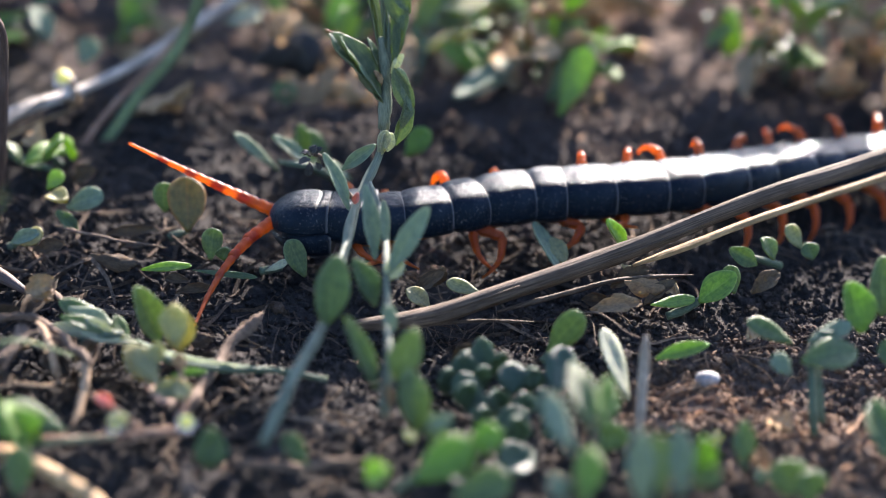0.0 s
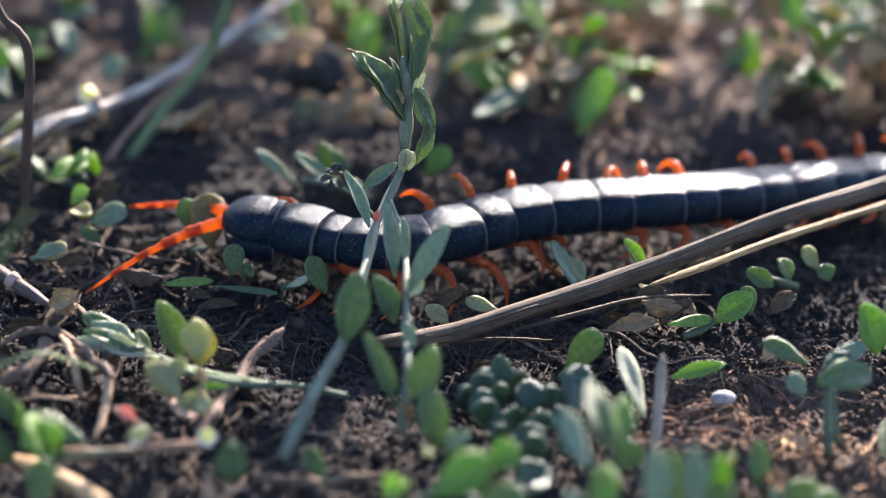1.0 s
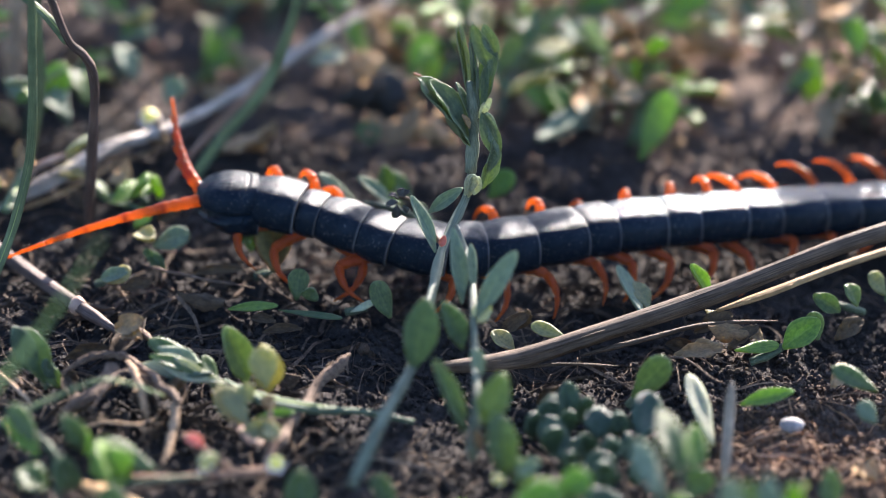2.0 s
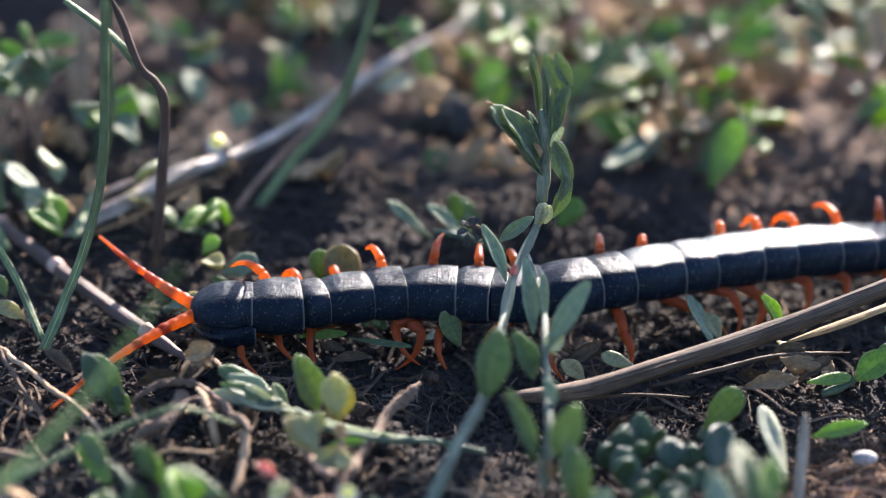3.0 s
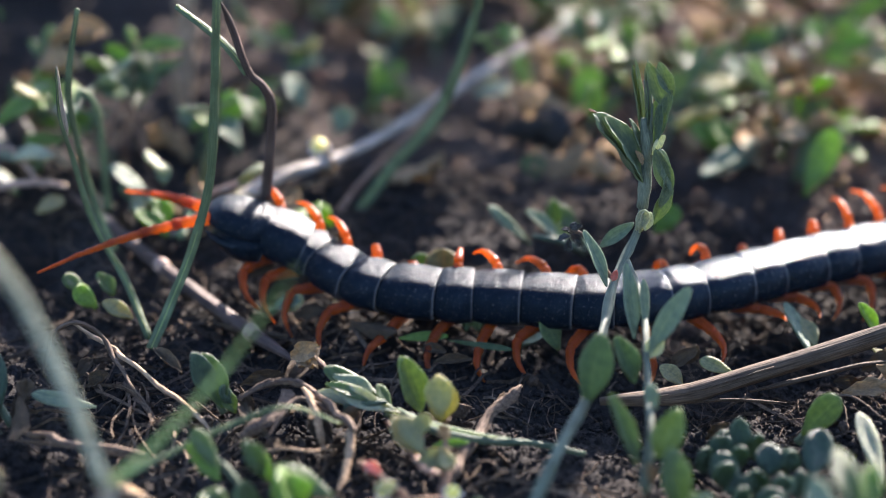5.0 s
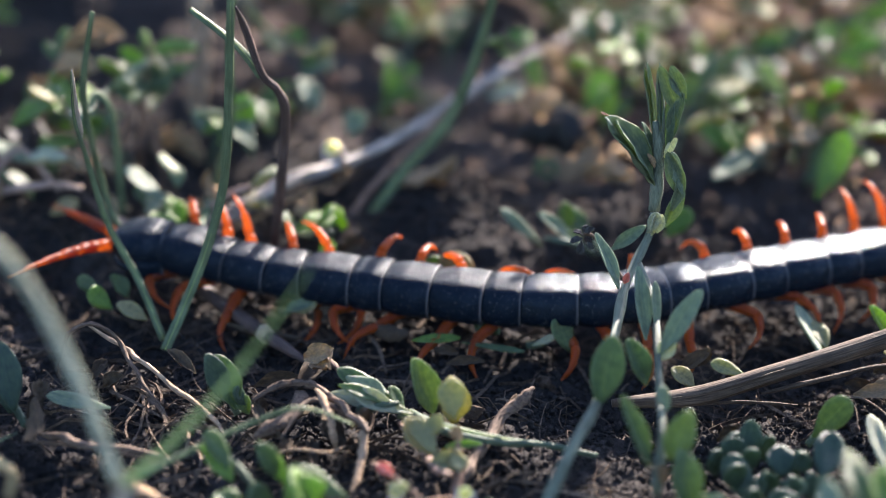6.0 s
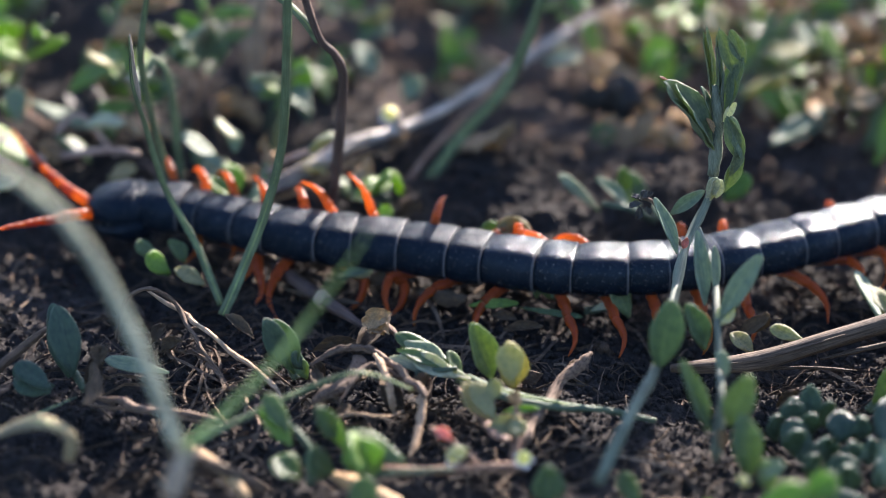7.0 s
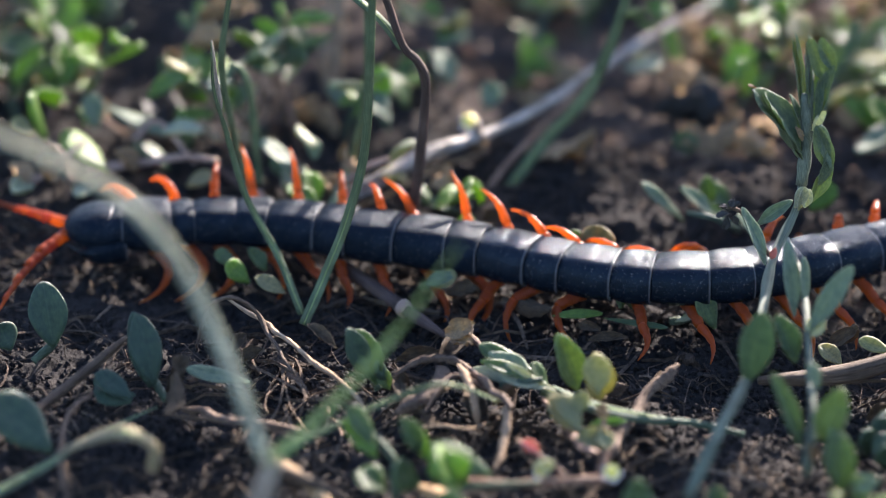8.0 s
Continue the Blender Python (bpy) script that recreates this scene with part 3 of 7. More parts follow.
stick("brown fallen stalk on the soil", [(-37.9, 7.2, 1.0), (-32.4, 2.3, 2.0), (-25.2, 0.5, 2.0), (-18.8, -1.2, 1.0)], 0.64, ROOT, "twig", 0.60, 0.50)
stick("tan dead stem at the grass foot", [(-24.2, -12.9, 5.0), (-20.6, -17.5, 5.0), (-17.0, -22.2, 4.0)], 0.80, STRAW_GOLD, "straw", 0.70, 0.40)
stick("forked brown root by the leaf tuft", [(-2.7, 25.6, 3.0), (0.3, 18.9, 4.0), (3.6, 11.1, 4.0), (4.6, 7.3, 2.0), (2.8, 1.8, 1.0)], 0.44, ROOT, "dry_root", 0.60, 0.70)

# ---- the tall weed that the animal passes ----
knotweed(
    "tall knotweed sprig with narrow grey-green leaves",
    [[(23.8, -22.0, 5.9), (28.2, -14.0, 10.9), (32.2, -4.0, 11.9), (35.9, 12.0, 13.1), (38.6, 24.0, 14.6), (42.2, 31.0, 18.3), (43.0, 31.0, 25.4), (42.9, 31.0, 33.5), (42.1, 31.0, 39.9)], [(38.1, -16.0, 6.2), (39.1, -12.0, 11.7), (40.2, 2.0, 13.5), (41.1, 14.0, 15.4), (40.2, 24.0, 17.1)]],
    [
        ((42.6, 31.0, 25.0), (35.3, 30.0, 35.6), 5.5, 20, "folded"),
        ((42.6, 32.0, 29.1), (39.9, 32.0, 41.7), 2.2, 40, "folded"),
        ((42.8, 31.0, 29.5), (41.7, 31.0, 41.9), 2.0, 50, "folded"),
        ((43.2, 31.0, 29.9), (44.0, 31.0, 37.6), 2.8, -30, "folded"),
        ((45.2, 31.0, 35.6), (41.9, 30.0, 42.8), 2.4, -40, "folded"),
        ((44.2, 31.0, 19.2), (45.9, 30.0, 25.9), 2.4, 30, "folded"),
        ((46.2, 30.0, 24.1), (43.5, 29.0, 31.2), 2.6, -40, "folded"),
        ((41.8, 30.0, 18.8), (43.1, 29.0, 22.2), 1.9, 0, "pale"),
        ((42.3, 30.0, 18.4), (42.5, 29.0, 22.0), 1.3, 20, "pale"),
        ((35.7, 30.0, 35.7), (34.5, 30.0, 36.1), 0.4, 0, "red"),
        ((37.2, 31.0, 15.8), (41.7, 31.0, 19.4), 1.9, 10, "grey"),
        ((37.3, 22.0, 14.3), (34.2, 26.0, 20.6), 2.2, 20, "grey"),
        ((38.0, 22.0, 15.1), (38.5, 22.0, 16.8), 1.0, 0, "pink"),
        ((39.6, 10.0, 12.9), (38.7, 16.0, 20.7), 2.3, 10, "grey"),
        ((41.0, 10.0, 13.4), (40.8, 14.0, 19.4), 1.6, 30, "grey"),
        ((40.7, 4.0, 14.0), (45.6, 6.0, 22.2), 2.8, -10, "grey"),
        ((40.6, 4.0, 13.2), (42.4, 5.0, 15.9), 2.4, 0, "pale"),
    ], stem_mat=STEM_PALE, thick=0.62,
)
knotweed(
    "low knotweed shoot with broad oval leaves",
    [[(38.4, -16.0, 5.4), (39.0, -14.0, 8.2), (39.5, -13.0, 9.2)]],
    [
        ((32.1, -5.0, 11.7), (33.9, -2.0, 19.9), 4.2, 5),
        ((38.9, 2.0, 10.7), (36.3, 4.0, 16.3), 3.3, 10),
        ((37.4, -15.0, 8.7), (33.7, -13.0, 17.5), 2.6, 15),
        ((39.7, -15.0, 9.9), (42.1, -14.0, 16.1), 3.8, 0),
        ((41.9, -20.0, 5.5), (40.6, -18.0, 13.0), 3.9, 5),
        ((40.3, -8.0, 12.6), (39.1, -7.0, 15.5), 1.8, 0, "grey"),
        ((43.8, -22.0, 5.2), (43.0, -21.0, 8.8), 2.7, 0),
        ((39.1, -16.0, 7.0), (38.4, -15.0, 9.1), 1.4, 0, "dry"),
    ], thick=0.40,
)
knotweed(
    "small grey-green leaf rosette behind the path",
    [[(37.9, 54.1, 4.0), (34.0, 49.4, 8.0), (30.1, 51.2, 8.0)]],
    [
        ((30.6, 60.0, 2.7), (24.0, 58.0, 9.5), 2.0, 0, "grey"),
        ((34.6, 58.0, 4.4), (29.4, 57.0, 9.4), 2.4, 10, "grey"),
        ((34.3, 62.0, 4.4), (33.8, 62.0, 9.1), 2.6, -13),
        ((38.3, 66.0, 2.1), (33.5, 66.0, 6.1), 3.2, 0),
        ((36.4, 60.0, 3.5), (31.8, 60.0, 5.8), 1.9, 2),
        ((49.2, 62.0, 3.6), (52.6, 62.0, 7.7), 3.5, 0, "fresh"),
        ((40.7, 56.0, 2.7), (37.4, 54.0, 6.3), 2.0, 0, "grey"),
    ],
)
knotweed(
    "dark shrivelled flower head on a side twig",
    [[(38.5, 26.0, 13.6), (36.4, 26.0, 16.1), (34.5, 27.0, 19.3), (32.8, 27.0, 20.1)]],
    [
        ((32.8, 27.0, 19.3), (31.1, 27.0, 18.9), 1.0, 0, "dead"),
        ((32.8, 27.0, 19.7), (31.6, 27.0, 20.5), 1.0, 30, "dead"),
        ((32.8, 27.0, 20.1), (33.3, 27.0, 21.2), 1.0, 0, "dead"),
        ((33.0, 27.0, 19.7), (34.4, 27.0, 20.7), 1.0, -30, "dead"),
        ((32.6, 27.0, 18.9), (32.4, 27.0, 16.8), 1.2, 0, "dead"),
        ((33.4, 27.0, 18.9), (33.8, 27.0, 17.7), 0.8, 0, "dead"),
    ], kind="dead", stem_mat=ROOT, thick=0.30, name="withered_flower",
)

# ---- weeds and beside the straw ----
knotweed(
    "bright green young leaves beside the straw",
    [[(78.6, 15.1, 1.0), (81.6, 15.4, 2.0), (83.7, 16.6, 3.0)]],
    [
        ((82.8, 15.0, 3.0), (87.9, 17.0, 6.0), 3.8, 0),
        ((76.3, 14.6, 3.0), (82.4, 15.9, 3.0), 1.8, 0),
        ((75.5, 28.4, 4.0), (72.4, 28.2, 9.0), 2.4, 10),
        ((74.6, 26.2, 3.0), (76.4, 23.6, 3.0), 1.5, 0, "yellow"),
    ], kind="fresh",
)
knotweed(
    "brownish green leaf lying on the soil",
    [[(68.2, 28.9, 1.0), (66.3, 29.5, 2.0)]],
    [
        ((66.3, 27.0, 2.0), (64.0, 35.8, 5.0), 2.9, 30, "grey"),
        ((67.3, 28.6, 2.0), (66.0, 33.3, 4.0), 2.6, 0, "yellow"),
        ((47.9, 19.5, 1.0), (45.0, 21.4, 3.0), 2.5, 0, "yellow"),
        ((54.8, 21.1, 2.0), (50.4, 22.7, 3.0), 2.2, 0, "yellow"),
    ],
)
# the darkened leaf kind replaces the straw's shade on this cushion
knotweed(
    "dense cushion of small oval leaves, darkened for shade",
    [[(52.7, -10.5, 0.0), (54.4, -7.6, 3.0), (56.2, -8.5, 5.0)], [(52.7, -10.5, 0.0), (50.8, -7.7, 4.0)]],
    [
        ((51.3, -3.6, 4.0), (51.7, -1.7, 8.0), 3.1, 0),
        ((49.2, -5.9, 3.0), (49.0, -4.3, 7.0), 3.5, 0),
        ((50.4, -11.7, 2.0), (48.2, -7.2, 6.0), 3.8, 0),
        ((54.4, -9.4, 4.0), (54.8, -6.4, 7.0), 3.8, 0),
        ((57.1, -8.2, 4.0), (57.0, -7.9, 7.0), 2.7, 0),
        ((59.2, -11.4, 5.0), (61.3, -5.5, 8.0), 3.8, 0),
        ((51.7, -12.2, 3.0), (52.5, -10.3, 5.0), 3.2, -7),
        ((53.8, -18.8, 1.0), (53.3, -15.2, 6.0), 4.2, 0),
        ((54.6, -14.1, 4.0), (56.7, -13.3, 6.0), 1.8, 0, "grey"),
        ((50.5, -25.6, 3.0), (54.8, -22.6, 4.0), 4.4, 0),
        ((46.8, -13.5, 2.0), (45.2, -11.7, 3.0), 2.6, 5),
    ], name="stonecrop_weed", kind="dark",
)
knotweed(
    "green pointed leaf over a pale dead leaf",
    [[(60.5, 4.1, 1.0), (62.1, 4.1, 3.0)]],
    [
        ((60.8, 2.7, 3.0), (64.9, 2.0, 9.0), 3.6, 5),
        ((69.1, -8.0, 2.0), (67.3, 1.2, 7.0), 2.8, 10, "pale"),
        ((65.2, -8.7, 4.0), (67.0, -12.6, 3.0), 2.1, 0),
        ((63.6, -21.5, 3.0), (65.7, -20.5, 6.0), 3.4, 0),
        ((74.1, 0.3, 3.0), (81.2, 1.7, 4.0), 2.1, 0, "fresh"),
    ],
)
knotweed(
    "knotweed clump with leaves crowded on short stems",
    [[(38.2, -30.0, 4.0), (41.8, -32.0, 8.0), (44.9, -31.9, 10.0)], [(41.8, -32.0, 8.0), (45.1, -35.8, 8.0)]],
    [
        ((39.7, -35.9, 9.0), (46.2, -33.5, 12.0), 4.6, 0, "fresh"),
        ((45.6, -33.0, 11.0), (49.7, -33.0, 13.0), 3.5, 0, "fresh"),
        ((43.8, -36.4, 7.0), (50.3, -36.6, 9.0), 4.2, 0),
        ((42.5, -25.1, 9.0), (44.9, -26.1, 11.0), 2.1, 0, "grey"),
        ((34.6, -33.9, 8.0), (37.0, -34.9, 10.0), 3.5, 0, "fresh"),
        ((39.9, -25.7, 8.0), (40.5, -25.6, 9.0), 1.7, 0, "pale"),
    ],
)
knotweed(
    "soft grey-green leafy shoots standing on the soil",
    [[(59.0, -36.7, 5.0), (57.4, -36.1, 12.0), (55.8, -33.0, 16.0)], [(60.6, -33.0, 10.0), (59.7, -29.0, 15.0)]],
    [
        ((56.1, -39.3, 14.0), (54.2, -33.6, 18.0), 2.8, 0, "grey"),
        ((59.1, -34.7, 14.0), (58.2, -26.5, 18.0), 3.1, 0),
        ((60.4, -34.8, 14.0), (61.9, -28.8, 17.0), 2.8, 0, "fresh"),
        ((56.9, -43.3, 10.0), (58.8, -38.3, 14.0), 3.2, 0, "fresh"),
        ((55.4, -41.6, 9.0), (53.9, -40.6, 12.0), 2.7, 0, "grey"),
    ],
)
knotweed(
    "soft leafy shoot low on the soil",
    [[(65.9, -37.2, 5.0), (66.3, -39.1, 12.0)]],
    [
        ((63.3, -43.8, 10.0), (63.0, -41.8, 18.0), 3.4, 0, "grey"),
        ((66.0, -42.8, 10.0), (65.0, -40.8, 17.0), 2.5, 0),
        ((67.8, -43.0, 10.0), (67.7, -39.8, 17.0), 3.0, 0, "grey"),
        ((71.4, -36.9, 9.0), (71.4, -36.8, 14.0), 2.9, 0, "fresh"),
        ((70.4, -37.6, 8.0), (73.4, -37.5, 10.0), 2.8, 6),
        ((74.3, -31.0, 9.0), (74.3, -31.3, 11.0), 1.0, 0, "pale"),
    ],
)
knotweed(
    "round-leaved seedling on the bare soil",
    [[(80.8, -21.6, 0.0), (80.3, -21.4, 3.0)]],
    [
        ((79.2, -25.2, 3.0), (79.8, -22.3, 7.0), 2.8, 0),
        ((83.4, -31.3, 2.0), (83.0, -29.4, 6.0), 4.8, 0),
        ((85.0, -34.2, 3.0), (84.7, -33.6, 7.0), 4.0, 0),
        ((81.0, -28.7, 2.0), (80.3, -28.2, 4.0), 1.5, 0, "grey"),
    ],
)
knotweed(
    "knotweed with broad leaves at the edge of bare soil",
    [[(90.9, -14.5, 0.0), (90.8, -12.2, 5.0), (92.0, -6.7, 9.0), (94.6, -7.3, 10.0)], [(92.6, -11.9, 0.0), (92.4, -8.5, 6.0)]],
    [
        ((98.9, -3.9, 8.0), (97.2, -1.3, 14.0), 4.7, 0, "fresh"),
        ((102.6, 0.4, 8.0), (102.9, 3.5, 15.0), 4.3, 0),
        ((89.7, -10.5, 8.0), (97.2, -8.4, 8.0), 4.3, 0),
        ((90.7, -2.3, 6.0), (85.3, 0.3, 8.0), 2.7, 0),
        ((91.2, -7.4, 9.0), (96.9, -5.3, 10.0), 2.3, 0, "grey"),
        ((88.5, -10.3, 6.0), (86.5, -8.6, 8.0), 2.6, 0, "grey"),
        ((95.5, -28.4, 5.0), (95.1, -22.2, 9.0), 4.4, 0),
        ((102.6, -10.6, 6.0), (101.1, -7.3, 9.0), 3.9, -22),
    ],
)
knotweed(
    "weak seedling in the shade behind the straw",
    [[(97.7, 30.7, 0.0), (92.7, 27.6, 3.0)]],
    [
        ((92.9, 25.1, 3.0), (89.2, 26.4, 5.0), 2.6, -24),
        ((95.6, 26.6, 3.0), (94.0, 27.5, 6.0), 2.9, 17),
        ((100.3, 29.8, 3.0), (98.0, 30.8, 6.0), 2.6, 0, "yellow"),
        ((101.0, 26.3, 3.0), (100.0, 27.5, 5.0), 2.6, -12),
        ((88.5, 19.0, 2.0), (88.0, 21.4, 5.0), 2.5, -13),
    ],
)
knotweed(
    "trailing knotweed with pale glossy leaf bases",
    [[(9.6, 8.7, 3.0), (14.4, 3.5, 3.0), (20.5, 1.0, 3.0), (26.1, 0.6, 3.0), (32.9, -0.5, 2.0)]],
    [
        ((8.4, 8.7, 4.0), (0.2, 12.9, 7.0), 2.7, 0),
        ((9.9, 6.7, 4.0), (-0.8, 10.4, 5.0), 2.4, 0, "pale"),
        ((12.5, 6.9, 4.0), (9.7, 6.9, 12.0), 3.9, 0),
        ((15.1, 2.7, 5.0), (14.2, 2.1, 12.0), 4.0, 0, "yellow"),
        ((11.5, -7.2, 6.0), (8.4, -5.3, 10.0), 3.2, 0, "yellow"),
        ((10.6, -6.6, 8.0), (13.0, -6.7, 11.0), 2.2, 0, "yellow"),
        ((11.8, -8.2, 5.0), (15.6, -9.3, 7.0), 2.5, 0, "yellow"),
        ((13.6, -1.8, 4.0), (18.3, -1.1, 4.0), 1.2, 0, "fresh"),
        ((8.9, 8.3, 3.0), (6.9, 10.3, 6.0), 2.1, 25),
    ],
)
knotweed(
    "reddish knotweed stem with a yellow-centred flower",
    [[(-2.4, -14.3, 3.0), (3.5, -16.2, 4.0), (9.4, -17.0, 5.0), (15.2, -18.1, 6.0)], [(4.5, -9.7, 6.0), (7.2, -13.0, 6.0), (10.0, -15.8, 5.0)]],
    [
        ((-1.7, -15.4, 4.0), (-6.1, -19.8, 9.0), 5.7, 0, "fresh"),
        ((0.3, -14.7, 5.0), (-6.0, -13.8, 8.0), 2.9, 0),
        ((17.6, -23.7, 4.0), (17.8, -22.7, 9.0), 3.9, 0),
        ((7.5, -17.5, 6.0), (7.2, -17.1, 8.0), 2.5, 0, "pale"),
        ((28.9, -22.2, 3.0), (26.1, -21.5, 7.0), 2.6, 0),
        ((6.9, -14.0, 7.0), (4.9, -13.0, 8.0), 1.5, 0, "pink"),
        ((-3.9, -26.6, 3.0), (-3.5, -23.9, 8.0), 3.3, 0),
    ], stem_mat=STEM_RED,
)
knotweed(
    "leaf turning red at its edge beside the path",
    [[(14.5, 42.5, 1.0), (16.9, 42.0, 2.0)]],
    [
        ((17.0, 40.0, 3.0), (16.9, 46.1, 8.0), 5.4, 5, "red"),
        ((14.0, 44.3, 4.0), (13.8, 45.5, 8.0), 3.1, 0),
        ((19.8, 33.2, 2.0), (20.3, 34.8, 6.0), 2.9, 0),
        ((21.5, 33.1, 2.0), (22.1, 33.0, 4.0), 2.5, 0),
        ((-6.8, 39.9, 2.0), (-2.5, 38.7, 4.0), 2.2, 0, "grey"),
    ],
)
knotweed(
    "small fresh weed on open soil",
    [[(-7.7, 66.6, 3.0), (-4.3, 63.5, 3.0), (-1.9, 61.4, 3.0)]],
    [
        ((-3.3, 62.2, 4.0), (0.1, 61.0, 8.0), 4.1, 0, "fresh"),
        ((-7.6, 65.6, 3.0), (-3.1, 61.5, 3.0), 1.8, -1),
        ((-2.2, 54.7, 3.0), (-0.1, 56.0, 5.0), 2.7, 0, "fresh"),
        ((-5.9, 63.6, 3.0), (-8.3, 64.9, 6.0), 2.4, 17),
    ], face=SKYWARD,
)
knotweed(
    "bits of pale green leaf under the animal",
    [[(26.4, 32.4, 0.5), (29.4, 32.1, 1.0)]],
    [
        ((27.1, 31.4, 1.0), (30.2, 30.2, 3.0), 1.2, 0, "pale"),
        ((32.3, 29.4, 1.0), (29.9, 30.5, 6.0), 3.2, 0),
        ((10.5, 30.8, 2.0), (17.3, 31.7, 2.0), 1.5, 0, "fresh"),
        ((17.3, 30.3, 2.0), (25.8, 27.5, 2.0), 1.0, 0),
    ],
)
knotweed(
    "crumpled brown dead leaves caught on roots",
    [],
    [
        ((-0.4, 24.7, 4.0), (-4.5, 14.8, 4.0), 2.9, 0),
        ((3.8, 35.9, 2.0), (10.6, 30.1, 3.0), 2.5, 10),
        ((-3.1, 12.4, 2.0), (-7.1, 6.8, 2.0), 2.8, 0),
        ((1.9, 6.2, 2.0), (4.4, 6.4, 5.0), 1.9, 20),
        ((49.0, 4.9, 1.0), (51.3, 3.7, 4.0), 1.6, 0),
        ((48.5, 25.1, 1.0), (50.5, 23.7, 5.0), 1.8, 0),
    ], kind="brown", name="dead_leaf_clump", category="dead leaf",
)
knotweed(
    "crumpled tan dead leaves under the straw",
    [],
    [
        ((72.3, 21.7, 2.0), (77.6, 22.4, 4.0), 2.5, 0),
        ((67.9, 18.7, 2.0), (72.1, 16.8, 2.0), 2.0, 20),
        ((76.3, 18.5, 1.0), (80.7, 18.9, 4.0), 2.0, -20),
        ((46.1, 23.6, 1.0), (50.6, 24.0, 4.0), 2.0, 0),
        ((91.3, 20.8, 1.0), (95.0, 21.3, 4.0), 2.5, 0),
    ], kind="brown", name="dead_leaf_clump", category="dead leaf",
)
knotweed(
    "dark curled dead leaves on the shaded soil",
    [],
    [
        ((-38.7, 5.4, 1.0), (-37.5, 9.6, 6.0), 2.1, 0),
        ((-35.4, 17.0, 2.0), (-37.0, 11.0, 2.0), 1.5, 0),
        ((-10.5, 17.5, 2.0), (-4.6, 18.1, 3.0), 2.0, 0),
        ((-8.9, 11.8, 1.0), (-10.4, 10.8, 4.0), 1.6, 10),
        ((0.3, 3.3, 1.0), (-1.8, 5.1, 4.0), 1.9, 0),
        ((-4.6, 4.6, 1.0), (-7.4, 0.7, 2.0), 1.6, 0),
        ((24.6, 15.1, 2.0), (21.9, 8.8, 3.0), 1.4, 0),
        ((-30.4, 19.0, 1.0), (-27.4, 18.4, 3.0), 2.0, 0),
    ], kind="brown", name="dead_leaf_clump", category="dead leaf",
)
knotweed(
    "small upright leaf on a short stalk",
    [[(-12.6, 13.5, 0.0), (-13.7, 14.4, 2.0)]],
    [
        ((-12.7, 11.4, 2.0), (-15.3, 13.2, 9.0), 3.7, 0),
        ((-11.1, 11.8, 1.0), (-12.9, 12.3, 4.0), 2.1, -1),
    ],
)
# darkened leaf kind: shade in this corner is painted into the leaves
knotweed(
    "oval leaves of a low weed, darkened for shade",
    [[(-58.0, 20.3, 0.0), (-55.2, 22.9, 2.0), (-56.9, 24.2, 3.0)]],
    [
        ((-55.0, 18.7, 3.0), (-56.4, 21.9, 11.0), 5.1, 0),
        ((-41.6, 10.1, 2.0), (-44.0, 15.4, 10.0), 3.6, 0),
        ((-51.6, -8.0, 3.0), (-58.8, -3.8, 8.0), 5.8, 0),
        ((-43.2, 7.9, 2.0), (-48.4, 6.7, 3.0), 2.4, 7),
        ((-46.6, 9.3, 2.0), (-48.4, 10.1, 4.0), 2.4, -17),
        ((-60.7, 19.6, 2.0), (-62.6, 21.0, 5.0), 4.1, 7),
    ], kind="dark",
)
knotweed(
    "knotweed tuft with several rounded leaves",
    [[(-10.0, -16.0, 2.0), (-10.0, -13.3, 5.0), (-13.4, -10.5, 8.0)], [(-6.0, -16.3, 3.0), (-0.0, -16.6, 4.0), (7.2, -17.5, 5.0)]],
    [
        ((-12.4, -12.8, 7.0), (-15.6, -10.2, 11.0), 2.5, 0),
        ((-12.3, -13.7, 6.0), (-16.1, -10.3, 9.0), 2.6, 0, "fresh"),
        ((-7.0, -14.0, 7.0), (-9.2, -15.0, 12.0), 2.7, 0),
        ((-5.7, -14.2, 6.0), (-9.0, -12.6, 10.0), 2.5, 0, "fresh"),
        ((-3.3, -18.3, 5.0), (-4.4, -17.1, 9.0), 5.2, 0, "fresh"),
        ((-7.3, -16.7, 4.0), (-10.6, -18.0, 7.0), 4.1, 0),
        ((-11.2, -18.1, 4.0), (-14.6, -17.0, 6.0), 4.1, 18),
        ((1.3, -15.7, 5.0), (-5.3, -15.0, 8.0), 3.0, 0),
    ],
)
knotweed(
    "small weed with folded leaves at the grass foot",
    [[(-31.3, 42.0, 1.0), (-32.8, 41.5, 3.0)]],
    [
        ((-31.1, 40.0, 2.0), (-34.2, 40.0, 5.0), 3.0, 0, "fresh"),
        ((-25.9, 36.7, 2.0), (-30.1, 37.8, 4.0), 2.4, 0, "yellow"),
        ((-32.9, 43.3, 3.0), (-36.0, 43.6, 5.0), 2.3, 1),
        ((-29.0, 43.6, 2.0), (-31.4, 44.6, 5.0), 2.5, 12),
    ],
)
